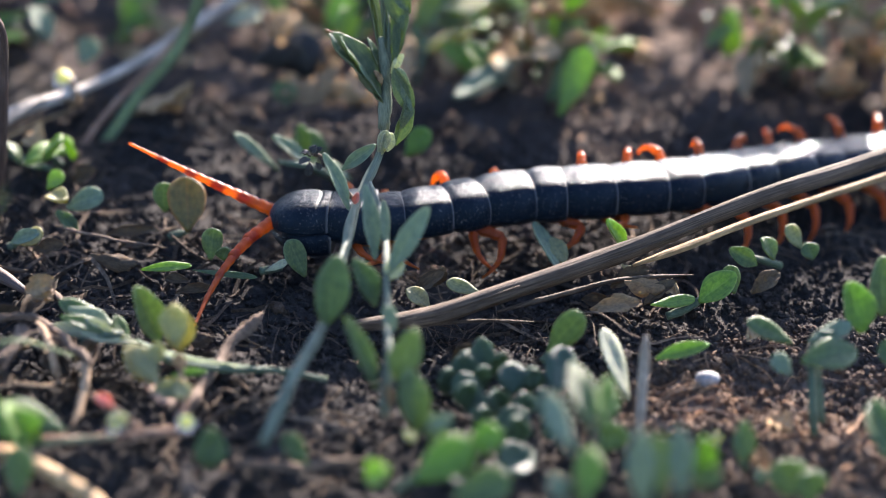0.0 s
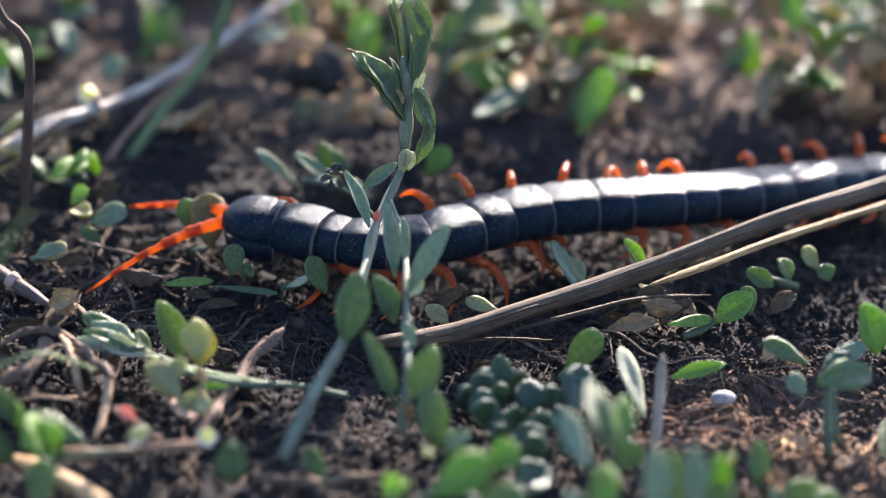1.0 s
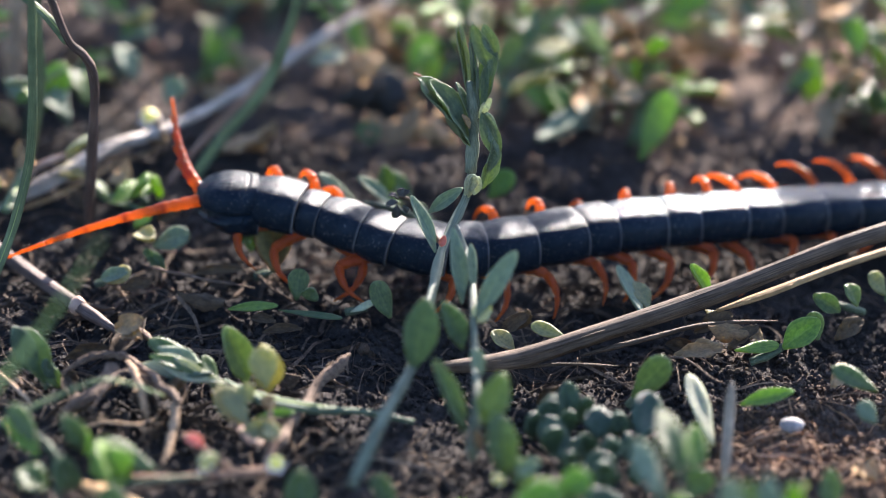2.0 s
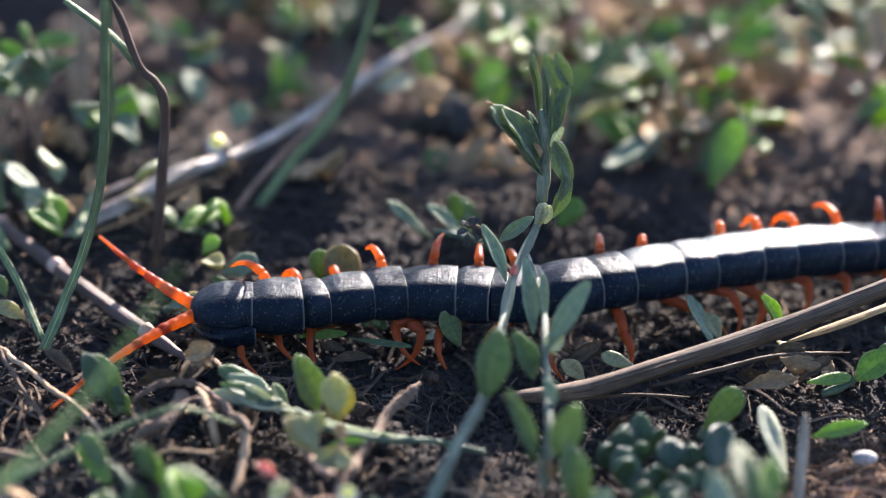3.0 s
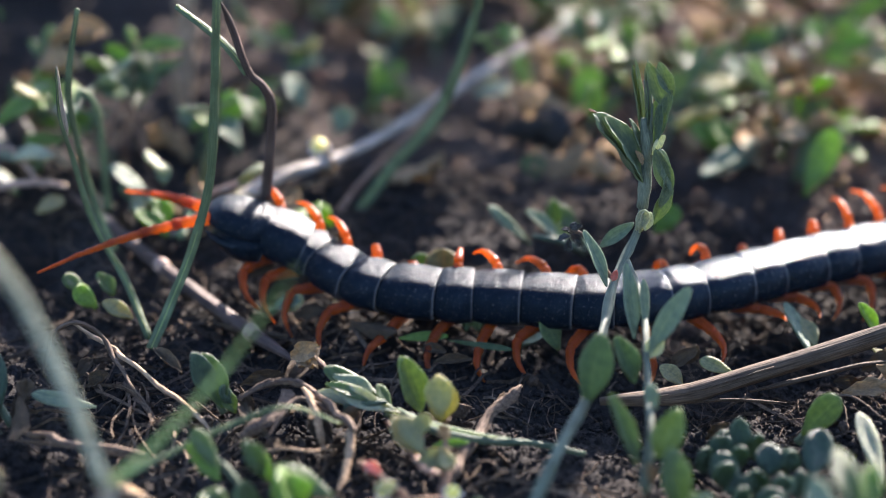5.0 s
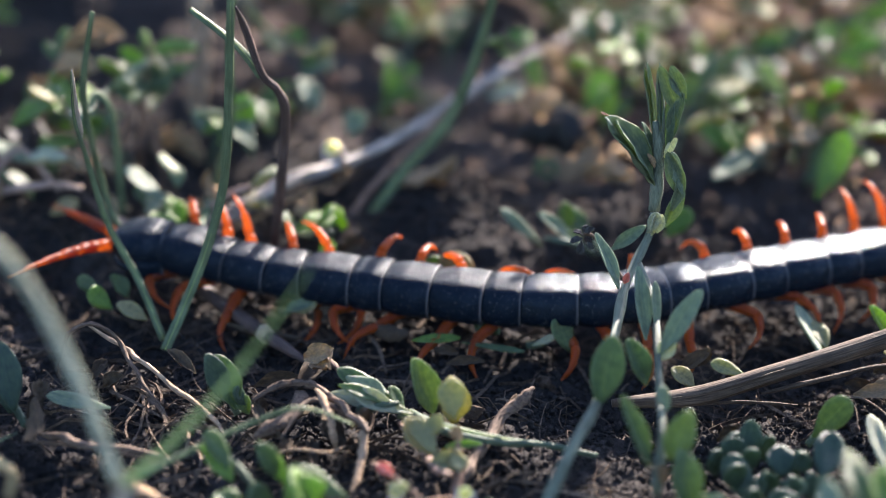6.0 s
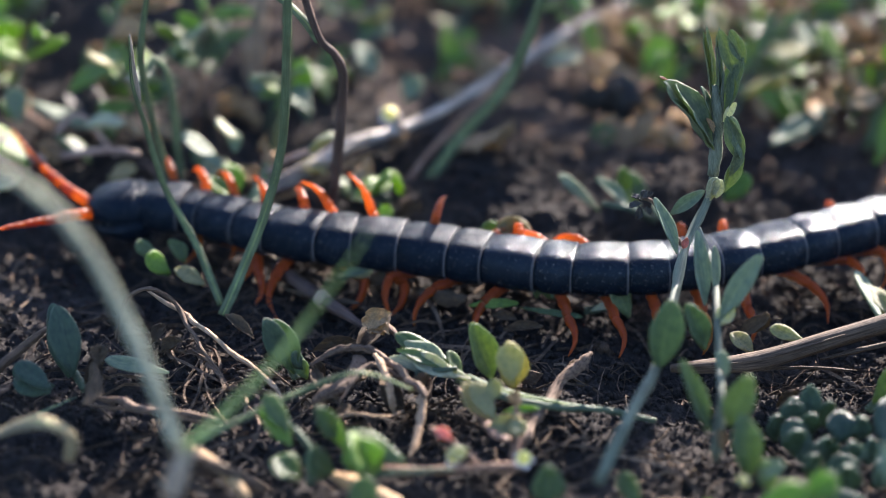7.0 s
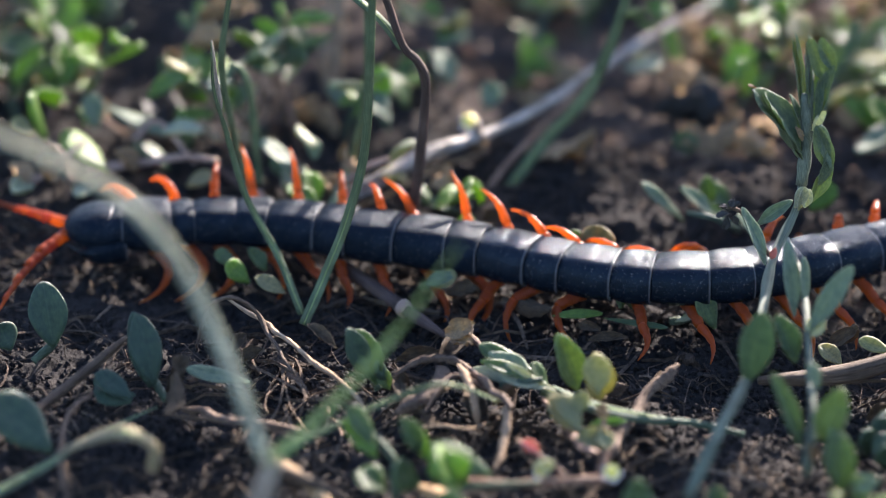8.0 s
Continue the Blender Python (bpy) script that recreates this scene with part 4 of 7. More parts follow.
knotweed(
    "weed with round green leaves behind the grass",
    [[(-59.0, 69.2, 3.0), (-61.0, 72.7, 6.0), (-63.7, 74.4, 8.0)], [(-54.4, 73.1, 5.0), (-48.6, 74.5, 5.0), (-42.8, 75.0, 5.0)]],
    [
        ((-64.0, 76.7, 7.0), (-66.1, 75.4, 15.0), 5.1, 0, "fresh"),
        ((-54.2, 70.0, 5.0), (-61.0, 74.7, 9.0), 4.9, 0, "fresh"),
        ((-56.1, 85.3, 9.0), (-45.4, 81.2, 6.0), 3.5, 0, "grey"),
        ((-45.2, 73.5, 4.0), (-50.9, 77.0, 7.0), 3.4, 9),
        ((-43.0, 81.6, 4.0), (-44.4, 83.7, 10.0), 3.7, 0),
        ((-49.0, 82.3, 12.0), (-42.1, 85.8, 15.0), 4.2, 0, "fresh"),
        ((-57.3, 83.5, 6.0), (-58.2, 86.1, 11.0), 3.5, 0, "grey"),
        ((-64.5, 66.9, 4.0), (-67.5, 64.8, 4.0), 4.1, 0, "pale"),
    ], stem_mat=STEM_RED, face=SKYWARD,
)
knotweed(
    "small bright weed under the leaning straw",
    [[(-0.5, 64.8, 2.0), (-1.7, 66.5, 3.0)]],
    [
        ((-5.4, 61.9, 4.0), (0.5, 64.6, 5.0), 4.1, 0, "fresh"),
        ((1.2, 64.6, 3.0), (-0.0, 63.8, 7.0), 2.8, 0, "fresh"),
        ((-22.3, 61.1, 3.0), (-27.3, 63.0, 6.0), 3.5, 0, "fresh"),
        ((-24.8, 70.0, 3.0), (-29.9, 73.5, 6.0), 3.2, -22),
    ], face=SKYWARD,
)
knotweed(
    "pale grey weed among bleached straw",
    [[(-12.6, 91.7, 3.0), (-15.2, 93.6, 6.0)]],
    [
        ((-12.5, 90.3, 5.0), (-17.9, 93.2, 9.0), 4.3, 0, "grey"),
        ((-10.0, 96.1, 5.0), (-12.7, 97.9, 10.0), 4.0, 13),
        ((-19.8, 95.8, 5.0), (-22.0, 97.8, 8.0), 3.6, 0, "grey"),
        ((-2.8, 105.7, 5.0), (-5.6, 107.8, 10.0), 4.5, 0, "grey"),
    ], face=SKYWARD,
)
knotweed(
    "bright broad-leaved weed far behind",
    [[(105.8, 99.4, 2.0), (105.3, 99.2, 6.0)]],
    [
        ((104.3, 95.7, 5.0), (103.9, 94.9, 13.0), 6.6, 0, "fresh"),
        ((62.4, 91.8, 4.0), (59.0, 91.4, 9.0), 4.3, 0, "fresh"),
        ((64.7, 96.4, 4.0), (66.8, 93.4, 9.0), 3.6, 5),
        ((74.3, 76.8, 3.0), (79.0, 79.3, 13.0), 4.8, 0, "fresh"),
        ((74.9, 98.2, 6.0), (74.0, 97.4, 13.0), 4.4, 0, "fresh"),
        ((68.5, 88.0, 5.0), (59.0, 82.5, 4.0), 3.5, 0, "grey"),
        ((83.0, 102.7, 6.0), (80.3, 102.3, 12.0), 4.0, -10),
    ], face=SKYWARD,
)
knotweed(
    "knotweed sprig with bright leaves behind the path",
    [[(75.6, 81.8, 2.0), (75.6, 88.1, 5.0), (74.2, 92.3, 9.0)]],
    [
        ((64.6, 89.3, 5.0), (61.3, 92.3, 9.0), 4.5, 0, "fresh"),
        ((71.0, 93.1, 6.0), (60.2, 82.2, 4.0), 3.5, 0, "grey"),
        ((74.5, 81.6, 4.0), (80.8, 86.2, 11.0), 4.9, 0),
        ((75.1, 94.7, 8.0), (75.2, 96.9, 14.0), 3.8, 0, "fresh"),
        ((78.5, 93.5, 8.0), (79.0, 96.6, 13.0), 3.6, -23),
        ((54.6, 99.6, 8.0), (58.4, 102.8, 13.0), 4.0, 18),
        ((79.5, 85.7, 6.0), (76.1, 87.6, 9.0), 3.5, 0, "grey"),
    ], face=SKYWARD,
)
knotweed(
    "green and beige leaf tangle far behind",
    [[(39.4, 109.6, 2.0), (43.2, 112.0, 6.0)]],
    [
        ((41.3, 105.8, 5.0), (44.9, 109.7, 11.0), 4.5, 0, "fresh"),
        ((34.5, 112.0, 5.0), (31.7, 114.3, 11.0), 4.1, 0, "fresh"),
        ((31.9, 107.2, 4.0), (38.9, 103.6, 3.0), 5.1, 0, "dry"),
        ((27.7, 114.6, 4.0), (30.0, 114.5, 6.0), 4.6, 0, "pale"),
        ((51.0, 124.8, 8.0), (53.6, 124.9, 13.0), 5.3, 0, "fresh"),
        ((38.5, 122.2, 6.0), (35.5, 122.2, 11.0), 4.6, 0, "dry"),
    ], face=SKYWARD,
)
knotweed(
    "sunlit weeds at the far edge",
    [[(64.6, 93.5, 2.0), (62.8, 95.7, 5.0)]],
    [
        ((62.8, 89.2, 5.0), (57.9, 91.8, 9.0), 4.6, 0, "fresh"),
        ((67.6, 88.8, 6.0), (58.7, 81.6, 4.0), 3.5, 0, "grey"),
        ((73.5, 82.4, 3.0), (80.1, 86.2, 11.0), 5.1, 0),
        ((74.1, 98.2, 6.0), (73.9, 100.3, 12.0), 4.5, 0, "fresh"),
        ((44.0, 102.4, 5.0), (43.3, 103.4, 11.0), 4.7, 0, "fresh"),
        ((34.3, 102.2, 4.0), (29.7, 104.4, 8.0), 6.2, 0, "dry"),
        ((80.0, 105.6, 6.0), (85.7, 108.2, 10.0), 5.2, 0, "dry"),
        ((63.8, 123.1, 6.0), (60.5, 123.3, 12.0), 5.3, 0, "fresh"),
    ], face=SKYWARD,
)
knotweed(
    "crumbling tan seed husks on the soil",
    [],
    [
        ((-0.6, 14.8, 2.0), (-1.4, 5.8, 2.0), 1.6, 0),
        ((-0.4, 10.2, 2.0), (1.4, 3.2, 1.0), 1.9, 20),
        ((-10.6, 11.3, 3.0), (-9.0, 5.4, 3.0), 1.6, 0),
        ((-9.8, 5.7, 2.0), (-6.1, 2.8, 2.0), 1.4, 0),
        ((-3.3, 5.3, 1.0), (-2.6, -2.5, 1.0), 1.7, 0),
        ((-32.0, 19.2, 2.0), (-30.3, 21.8, 4.0), 1.7, 0),
        ((-15.2, 37.8, 1.0), (-4.2, 32.8, 1.0), 1.4, 0),
        ((-7.6, 4.6, 1.0), (-9.7, 0.2, 1.0), 1.9, 10),
    ], kind="brown", name="dead_leaf_clump", category="dead leaf",
)
knotweed(
    "grey crumpled dead leaf hanging on a root",
    [],
    [
        ((-38.0, 7.1, 6.0), (-38.2, 0.1, 3.0), 2.7, 30),
        ((-37.2, 9.8, 7.0), (-37.6, 7.4, 5.0), 2.4, 0),
        ((-18.1, 15.3, 5.0), (-21.9, 19.7, 6.0), 1.7, 0),
    ], kind="brown", name="dead_leaf_clump", category="dead leaf",
)
knotweed(
    "crumpled tan leaf on the tangled roots",
    [],
    [
        ((-4.1, 17.7, 6.0), (-0.1, 16.8, 8.0), 2.7, 20),
        ((-3.4, 18.0, 5.0), (-0.4, 14.4, 6.0), 2.3, 0),
        ((73.6, 19.6, 4.0), (78.9, 18.9, 3.0), 2.9, 20),
        ((68.5, 15.5, 2.0), (74.8, 13.9, 4.0), 2.5, 0),
        ((78.4, 20.5, 3.0), (80.6, 18.0, 3.0), 2.2, 0),
        ((87.2, 6.2, 2.0), (90.3, 8.6, 4.0), 2.8, 0),
        ((85.7, -12.1, 1.0), (87.5, -16.3, 1.0), 2.8, 0),
        ((81.1, -19.9, 1.0), (82.2, -26.7, 2.0), 2.2, 0),
    ], kind="dry", name="dead_leaf_clump", category="dead leaf",
)
knotweed(
    "withered yellowish knotweed tip",
    [[(14.0, -13.2, 2.0), (15.1, -9.1, 5.0), (14.8, -7.5, 8.0)]],
    [
        ((12.1, -9.1, 7.0), (9.6, -5.3, 10.0), 2.7, 0),
        ((15.2, -7.5, 8.0), (14.5, -6.9, 10.0), 1.7, 0, "dry"),
        ((14.1, -9.2, 7.0), (15.6, -10.9, 6.0), 2.3, 0),
        ((11.4, -9.3, 6.0), (15.5, -8.4, 6.0), 2.6, 10),
        ((14.4, -3.7, 9.0), (14.0, -1.0, 13.0), 3.7, 10),
    ], kind="yellow", stem_mat=STEM_RED, thick=0.50,
)
# same darkened leaves, their shade held in the colour
knotweed(
    "oval-leaved seedling darkened for shade",
    [[(-39.5, 8.7, 1.0), (-42.0, 12.6, 3.0)]],
    [
        ((-40.9, 8.8, 3.0), (-43.1, 13.0, 11.0), 4.0, 0),
        ((-43.3, 5.1, 3.0), (-47.8, 8.1, 5.0), 2.9, 0),
        ((-43.5, 6.1, 2.0), (-48.1, 6.2, 3.0), 2.4, 0),
        ((-28.9, 11.5, 2.0), (-37.1, 11.1, 4.0), 2.1, 0, "grey"),
        ((-14.3, 12.1, 3.0), (-16.4, 11.3, 10.0), 3.2, 0),
        ((-11.4, 12.4, 2.0), (-13.2, 11.4, 5.0), 2.1, 0),
    ], kind="dark",
)
knotweed(
    "sunlit dry leaf flakes on the open soil",
    [],
    [
        ((5.9, 43.8, 1.0), (13.2, 42.5, 2.0), 1.6, 10),
        ((7.6, 39.7, 1.0), (11.5, 41.3, 1.0), 1.8, 0),
        ((-4.0, 39.2, 1.0), (0.7, 38.4, 2.0), 2.1, 0),
        ((-10.5, 49.9, 2.0), (-6.6, 51.4, 3.0), 2.7, 0),
        ((13.6, 30.0, 1.0), (17.0, 28.5, 1.0), 1.5, 10),
        ((15.0, 25.8, 1.0), (20.3, 26.4, 1.0), 1.5, 0),
        ((1.2, 59.0, 2.0), (4.8, 58.0, 4.0), 2.7, 0),
        ((-9.3, 61.0, 3.0), (-11.8, 62.8, 4.0), 2.7, 0),
    ], kind="brown", name="dead_leaf_clump", category="dead leaf",
)
knotweed(
    "small yellow seedling leaf on open soil",
    [[(-7.2, 42.8, 0.0), (-6.0, 41.9, 1.0)]],
    [
        ((-6.2, 39.7, 2.0), (-2.3, 38.7, 4.0), 2.6, 0, "yellow"),
        ((0.5, 48.4, 3.0), (5.7, 48.2, 5.0), 3.4, 0, "grey"),
        ((-1.8, 50.6, 4.0), (0.6, 46.0, 5.0), 3.0, 0, "yellow"),
        ((2.1, 44.3, 1.0), (-0.9, 45.4, 4.0), 2.1, 0),
    ],
)
knotweed(
    "tangle of pale pinkish weed stems behind the grass",
    [[(-57.7, 72.1, 4.0), (-49.9, 70.9, 6.0), (-42.4, 71.3, 7.0), (-37.9, 72.3, 6.0)], [(-50.6, 74.7, 8.0), (-47.1, 77.6, 10.0), (-41.3, 73.4, 5.0)], [(-66.1, 66.8, 4.0), (-62.1, 68.6, 6.0), (-57.4, 72.2, 9.0)]],
    [
        ((-42.8, 77.8, 10.0), (-37.6, 74.8, 7.0), 1.9, 0, "dry"),
        ((-46.1, 75.7, 9.0), (-40.2, 75.9, 9.0), 3.8, 0, "pale"),
        ((-61.2, 67.0, 4.0), (-64.5, 68.3, 7.0), 3.4, 0, "dry"),
        ((-68.2, 68.2, 7.0), (-65.3, 66.9, 4.0), 3.2, 0, "dry"),
        ((-49.7, 69.1, 5.0), (-53.1, 70.5, 8.0), 3.2, 0, "dry"),
        ((-35.0, 73.5, 5.0), (-30.6, 69.9, 3.0), 3.2, 0, "dry"),
        ((-42.1, 67.4, 4.0), (-38.1, 69.3, 5.0), 3.4, 0, "yellow"),
        ((-55.4, 67.1, 4.0), (-58.6, 66.2, 3.0), 3.4, 0, "pale"),
        ((-64.9, 71.8, 10.0), (-68.2, 72.4, 12.0), 3.7, 0, "yellow"),
        ((-28.0, 67.7, 4.0), (-24.3, 69.5, 6.0), 3.7, 0, "pale"),
        ((-23.0, 69.7, 5.0), (-19.7, 68.1, 3.0), 3.2, 0, "dry"),
        ((-37.2, 75.9, 9.0), (-33.3, 74.3, 7.0), 2.8, 0, "dry"),
    ], stem_mat=STEM_PINK, thick=0.55, face=SKYWARD,
)
knotweed(
    "sunlit withered weed beside the bleached straw",
    [[(-19.6, 67.9, 4.0), (-16.3, 67.4, 7.0), (-12.1, 67.1, 9.0)]],
    [
        ((-16.3, 67.4, 7.0), (-19.5, 66.1, 11.0), 3.7, 0, "dry"),
        ((-12.1, 68.3, 8.0), (-8.8, 66.5, 12.0), 3.7, 0, "pale"),
        ((-13.8, 69.9, 5.0), (-9.7, 70.2, 4.0), 3.2, 0, "yellow"),
        ((-6.3, 68.2, 4.0), (-3.0, 70.0, 6.0), 3.4, 0, "dry"),
        ((-23.1, 71.0, 9.0), (-26.3, 70.3, 12.0), 3.4, 0, "pale"),
    ], stem_mat=STEM_PINK, thick=0.50, face=SKYWARD,
)
# more leaves of the darkened kind, coloured as if shaded by the straw
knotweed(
    "crowded fleshy leaves darkened for the shade of the straw",
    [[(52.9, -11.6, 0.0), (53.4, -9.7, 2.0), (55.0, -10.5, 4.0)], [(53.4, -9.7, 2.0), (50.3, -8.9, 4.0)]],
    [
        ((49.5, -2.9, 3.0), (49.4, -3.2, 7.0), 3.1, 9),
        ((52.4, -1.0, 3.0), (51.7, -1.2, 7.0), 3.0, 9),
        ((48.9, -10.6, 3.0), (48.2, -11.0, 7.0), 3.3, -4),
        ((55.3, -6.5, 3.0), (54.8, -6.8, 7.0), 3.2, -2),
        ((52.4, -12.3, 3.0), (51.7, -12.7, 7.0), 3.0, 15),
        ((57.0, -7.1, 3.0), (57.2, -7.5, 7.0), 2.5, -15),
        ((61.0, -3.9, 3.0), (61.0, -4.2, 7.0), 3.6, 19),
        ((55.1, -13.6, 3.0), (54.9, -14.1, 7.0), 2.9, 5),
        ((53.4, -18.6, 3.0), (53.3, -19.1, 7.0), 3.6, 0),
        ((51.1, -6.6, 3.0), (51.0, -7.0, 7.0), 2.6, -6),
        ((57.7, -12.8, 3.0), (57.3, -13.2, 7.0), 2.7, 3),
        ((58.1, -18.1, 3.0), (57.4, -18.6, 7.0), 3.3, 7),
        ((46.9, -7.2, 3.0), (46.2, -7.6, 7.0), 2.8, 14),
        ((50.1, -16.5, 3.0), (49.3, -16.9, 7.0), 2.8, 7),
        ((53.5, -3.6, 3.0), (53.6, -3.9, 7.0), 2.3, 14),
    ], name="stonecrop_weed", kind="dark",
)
knotweed(
    "pale folded leaf bases on the trailing stem",
    [[(2.8, 7.5, 4.0), (8.1, 7.6, 5.0)]],
    [
        ((1.8, 9.0, 6.0), (7.7, 7.3, 4.0), 2.7, 10, "pale"),
        ((0.4, 8.7, 7.0), (6.3, 8.1, 5.0), 2.1, -10),
        ((1.4, 10.9, 7.0), (6.3, 9.2, 5.0), 2.9, 0, "grey"),
    ],
)

knotweed(
    "leafy knotweed sprig standing behind the path",
    [[(71.8, 88.0, -9.3), (72.5, 90.0, -1.9), (75.1, 92.0, 4.9), (74.1, 95.0, 12.3)]],
    [
        ((74.8, 92.0, 4.5), (82.2, 92.0, 9.2), 4.6, 10, "fresh"),
        ((76.2, 91.0, -2.9), (80.3, 90.0, 5.3), 5.0, 0, "green"),
        ((73.5, 93.0, 7.4), (74.0, 96.0, 13.4), 3.6, 0, "fresh"),
        ((76.9, 94.0, 6.5), (78.6, 95.0, 12.8), 3.6, -20, "green"),
        ((74.2, 92.0, 2.1), (69.6, 90.0, -0.5), 2.2, 0, "dry"),
        ((75.4, 92.0, 0.6), (72.5, 93.0, 3.6), 3.0, 0, "green"),
        ((73.3, 90.0, -2.9), (69.2, 91.0, 0.6), 1.6, 30, "dry"),
        ((81.4, 93.0, 5.0), (86.4, 92.0, 2.5), 4.0, 0, "fresh"),
    ], stem_mat=STEM_RED, thick=0.5, face=SKYWARD,
)
knotweed(
    "curled beige dead leaves among the far weeds",
    [],
    [
        ((32.1, 112.0, 7.6), (40.7, 108.0, 2.8), 7.0, 30, "dry"),
        ((35.7, 118.0, 10.3), (33.2, 114.0, 4.9), 5.0, 0, "dry"),
        ((42.7, 124.0, 10.0), (38.8, 120.0, 6.0), 6.0, 20, "dry"),
        ((72.0, 122.0, 9.3), (65.0, 118.0, 5.8), 6.0, 0, "dry"),
        ((25.0, 108.0, 7.2), (32.1, 106.0, 8.5), 4.0, 10, "pale"),
        ((93.1, 122.0, 8.8), (99.6, 120.0, 7.0), 6.0, 0, "dry"),
        ((60.6, 82.0, -3.1), (63.9, 82.0, -0.7), 4.0, 0, "dry"),
        ((16.5, 100.0, 5.6), (20.5, 98.0, 4.5), 3.0, 0, "dry"),
    ], kind="dry", name="dead_leaf_clump", category="dead leaf", face=SKYWARD,
)
knotweed(
    "upright weeds with green leaves beside the bleached straw",
    [[(63.2, 120.0, 0.4), (62.7, 126.0, 6.2), (61.5, 130.0, 11.3)], [(32.1, 118.0, 4.3), (33.2, 122.0, 8.7)]],
    [
        ((62.5, 126.0, 5.2), (58.8, 126.0, 7.2), 4.5, 0, "fresh"),
        ((63.3, 122.0, 3.7), (68.7, 126.0, 10.3), 5.0, 0, "green"),
        ((61.3, 124.0, 4.0), (58.8, 120.0, 2.5), 5.0, 0, "fresh"),
        ((33.0, 118.0, 5.3), (33.8, 120.0, 9.5), 4.5, 0, "fresh"),
        ((42.6, 110.0, 4.5), (46.8, 112.0, 8.6), 5.5, 0, "fresh"),
        ((51.3, 124.0, 9.0), (48.6, 126.0, 11.3), 4.5, 0, "green"),
        ((62.8, 104.0, 1.9), (65.6, 100.0, 0.1), 4.5, 0, "fresh"),
        ((64.4, 102.0, 1.3), (62.2, 104.0, 3.9), 3.6, 0, "yellow"),
        ((32.5, 84.0, 1.8), (33.4, 86.0, 5.7), 3.8, 0, "green"),
        ((35.2, 86.0, 3.8), (32.3, 88.0, 4.4), 3.0, 0, "dry"),
        ((2.3, 96.0, 4.9), (4.2, 98.0, 8.4), 3.8, 0, "grey"),
        ((-14.9, 88.0, 8.7), (-13.6, 90.0, 14.4), 4.6, 0, "fresh"),
        ((-22.6, 64.0, 3.2), (-24.5, 66.0, 7.4), 3.6, 0, "fresh"),
        ((-24.7, 66.0, 6.3), (-31.3, 70.0, 10.4), 3.2, 0, "grey"),
        ((-23.3, 70.0, 7.3), (-23.9, 72.0, 10.2), 2.4, 0, "grey"),
    ], face=SKYWARD,
)
knotweed(
    "young leaves crowded at the tip of the tall sprig",
    [[(42.6, 30.5, 21.9), (42.7, 30.5, 28.4), (42.0, 30.5, 34.7)]],
    [
        ((42.3, 31.5, 30.8), (40.5, 32.0, 42.6), 1.7, 50, "folded"),
        ((42.8, 31.0, 31.8), (42.1, 31.0, 42.8), 1.5, 60, "folded"),
        ((43.8, 30.5, 31.2), (45.6, 30.0, 39.0), 2.6, -45, "folded"),
        ((45.6, 30.0, 38.1), (43.5, 30.5, 42.7), 2.2, -45, "folded"),
        ((42.4, 31.0, 29.0), (40.4, 32.0, 34.1), 1.4, 30, "grey"),
        ((43.3, 30.0, 29.8), (44.8, 30.0, 32.6), 1.2, 0, "pale"),
        ((42.3, 30.0, 25.8), (36.4, 29.5, 35.3), 5.2, 28, "folded"),
        ((44.6, 30.0, 21.8), (45.6, 29.5, 27.6), 2.2, 40, "folded"),
        ((46.0, 29.5, 24.8), (44.1, 29.5, 30.9), 1.8, -30, "grey"),
        ((43.0, 29.5, 19.0), (43.5, 29.5, 21.7), 1.5, 0, "pale"),
        ((42.0, 30.0, 18.8), (42.8, 29.5, 21.6), 1.2, 20, "dry"),
        ((42.1, 30.0, 28.2), (40.9, 30.0, 30.4), 0.9, 0, "dry"),
    ], stem_mat=STEM_PALE, thick=0.7,
)

# ---- grass ----
blade("bent green grass blade rooted beside the path", [(-23.4, 32.6, 1.0), (-27.1, 40.0, 6.4), (-31.4, 42.0, 14.4), (-33.8, 40.0, 25.3), (-34.9, 38.0, 31.4), (-35.0, 37.0, 38.5)], 1.1, GRASS, flat=0.28, taper=0.85)
stick("withered brown tip of a grass blade", [(-34.3, 40.0, 27.7), (-34.8, 39.0, 32.6), (-35.0, 38.0, 38.4)], 0.55, STRAW_GREY, "straw", 0.4, 0.6)
blade("thin upright grass blade", [(-29.8, 56.2, 3.0), (-33.1, 60.0, 10.1), (-34.7, 55.0, 22.7), (-35.0, 52.0, 30.7), (-33.2, 50.0, 42.1)], 1.2, GRASS, flat=0.28, taper=0.40)
blade("hooked dry-green grass blade", [(-31.3, 66.0, 4.8), (-31.7, 66.0, 12.0), (-32.5, 66.0, 20.8), (-34.4, 66.0, 23.9), (-35.5, 64.0, 22.5)], 1.2, GRASS, flat=0.28, taper=0.50)
blade("tall straight grass blade", [(-23.0, 29.5, 1.0), (-20.7, 34.0, 5.1), (-17.5, 36.0, 13.1), (-15.0, 36.0, 23.5), (-14.2, 34.0, 36.4), (-13.7, 32.0, 51.0)], 1.4, GRASS, flat=0.28, taper=0.30)
blade("grey-green grass blade arching over the soil", [(-23.4, -40.0, 21.1), (-27.0, -43.0, 35.2), (-32.0, -46.0, 48.9), (-38.6, -48.0, 57.0), (-49.3, -50.0, 63.4)], 1.5, GRASS_SOFT, flat=0.28, taper=0.30)
blade("yellow-green grass blade over the soil", [(-22.8, -40.0, 21.1), (-18.1, -38.0, 24.8), (-10.9, -37.0, 33.2), (-3.0, -36.0, 45.0)], 1.1, GRASS_PALE, flat=0.28, taper=0.85)
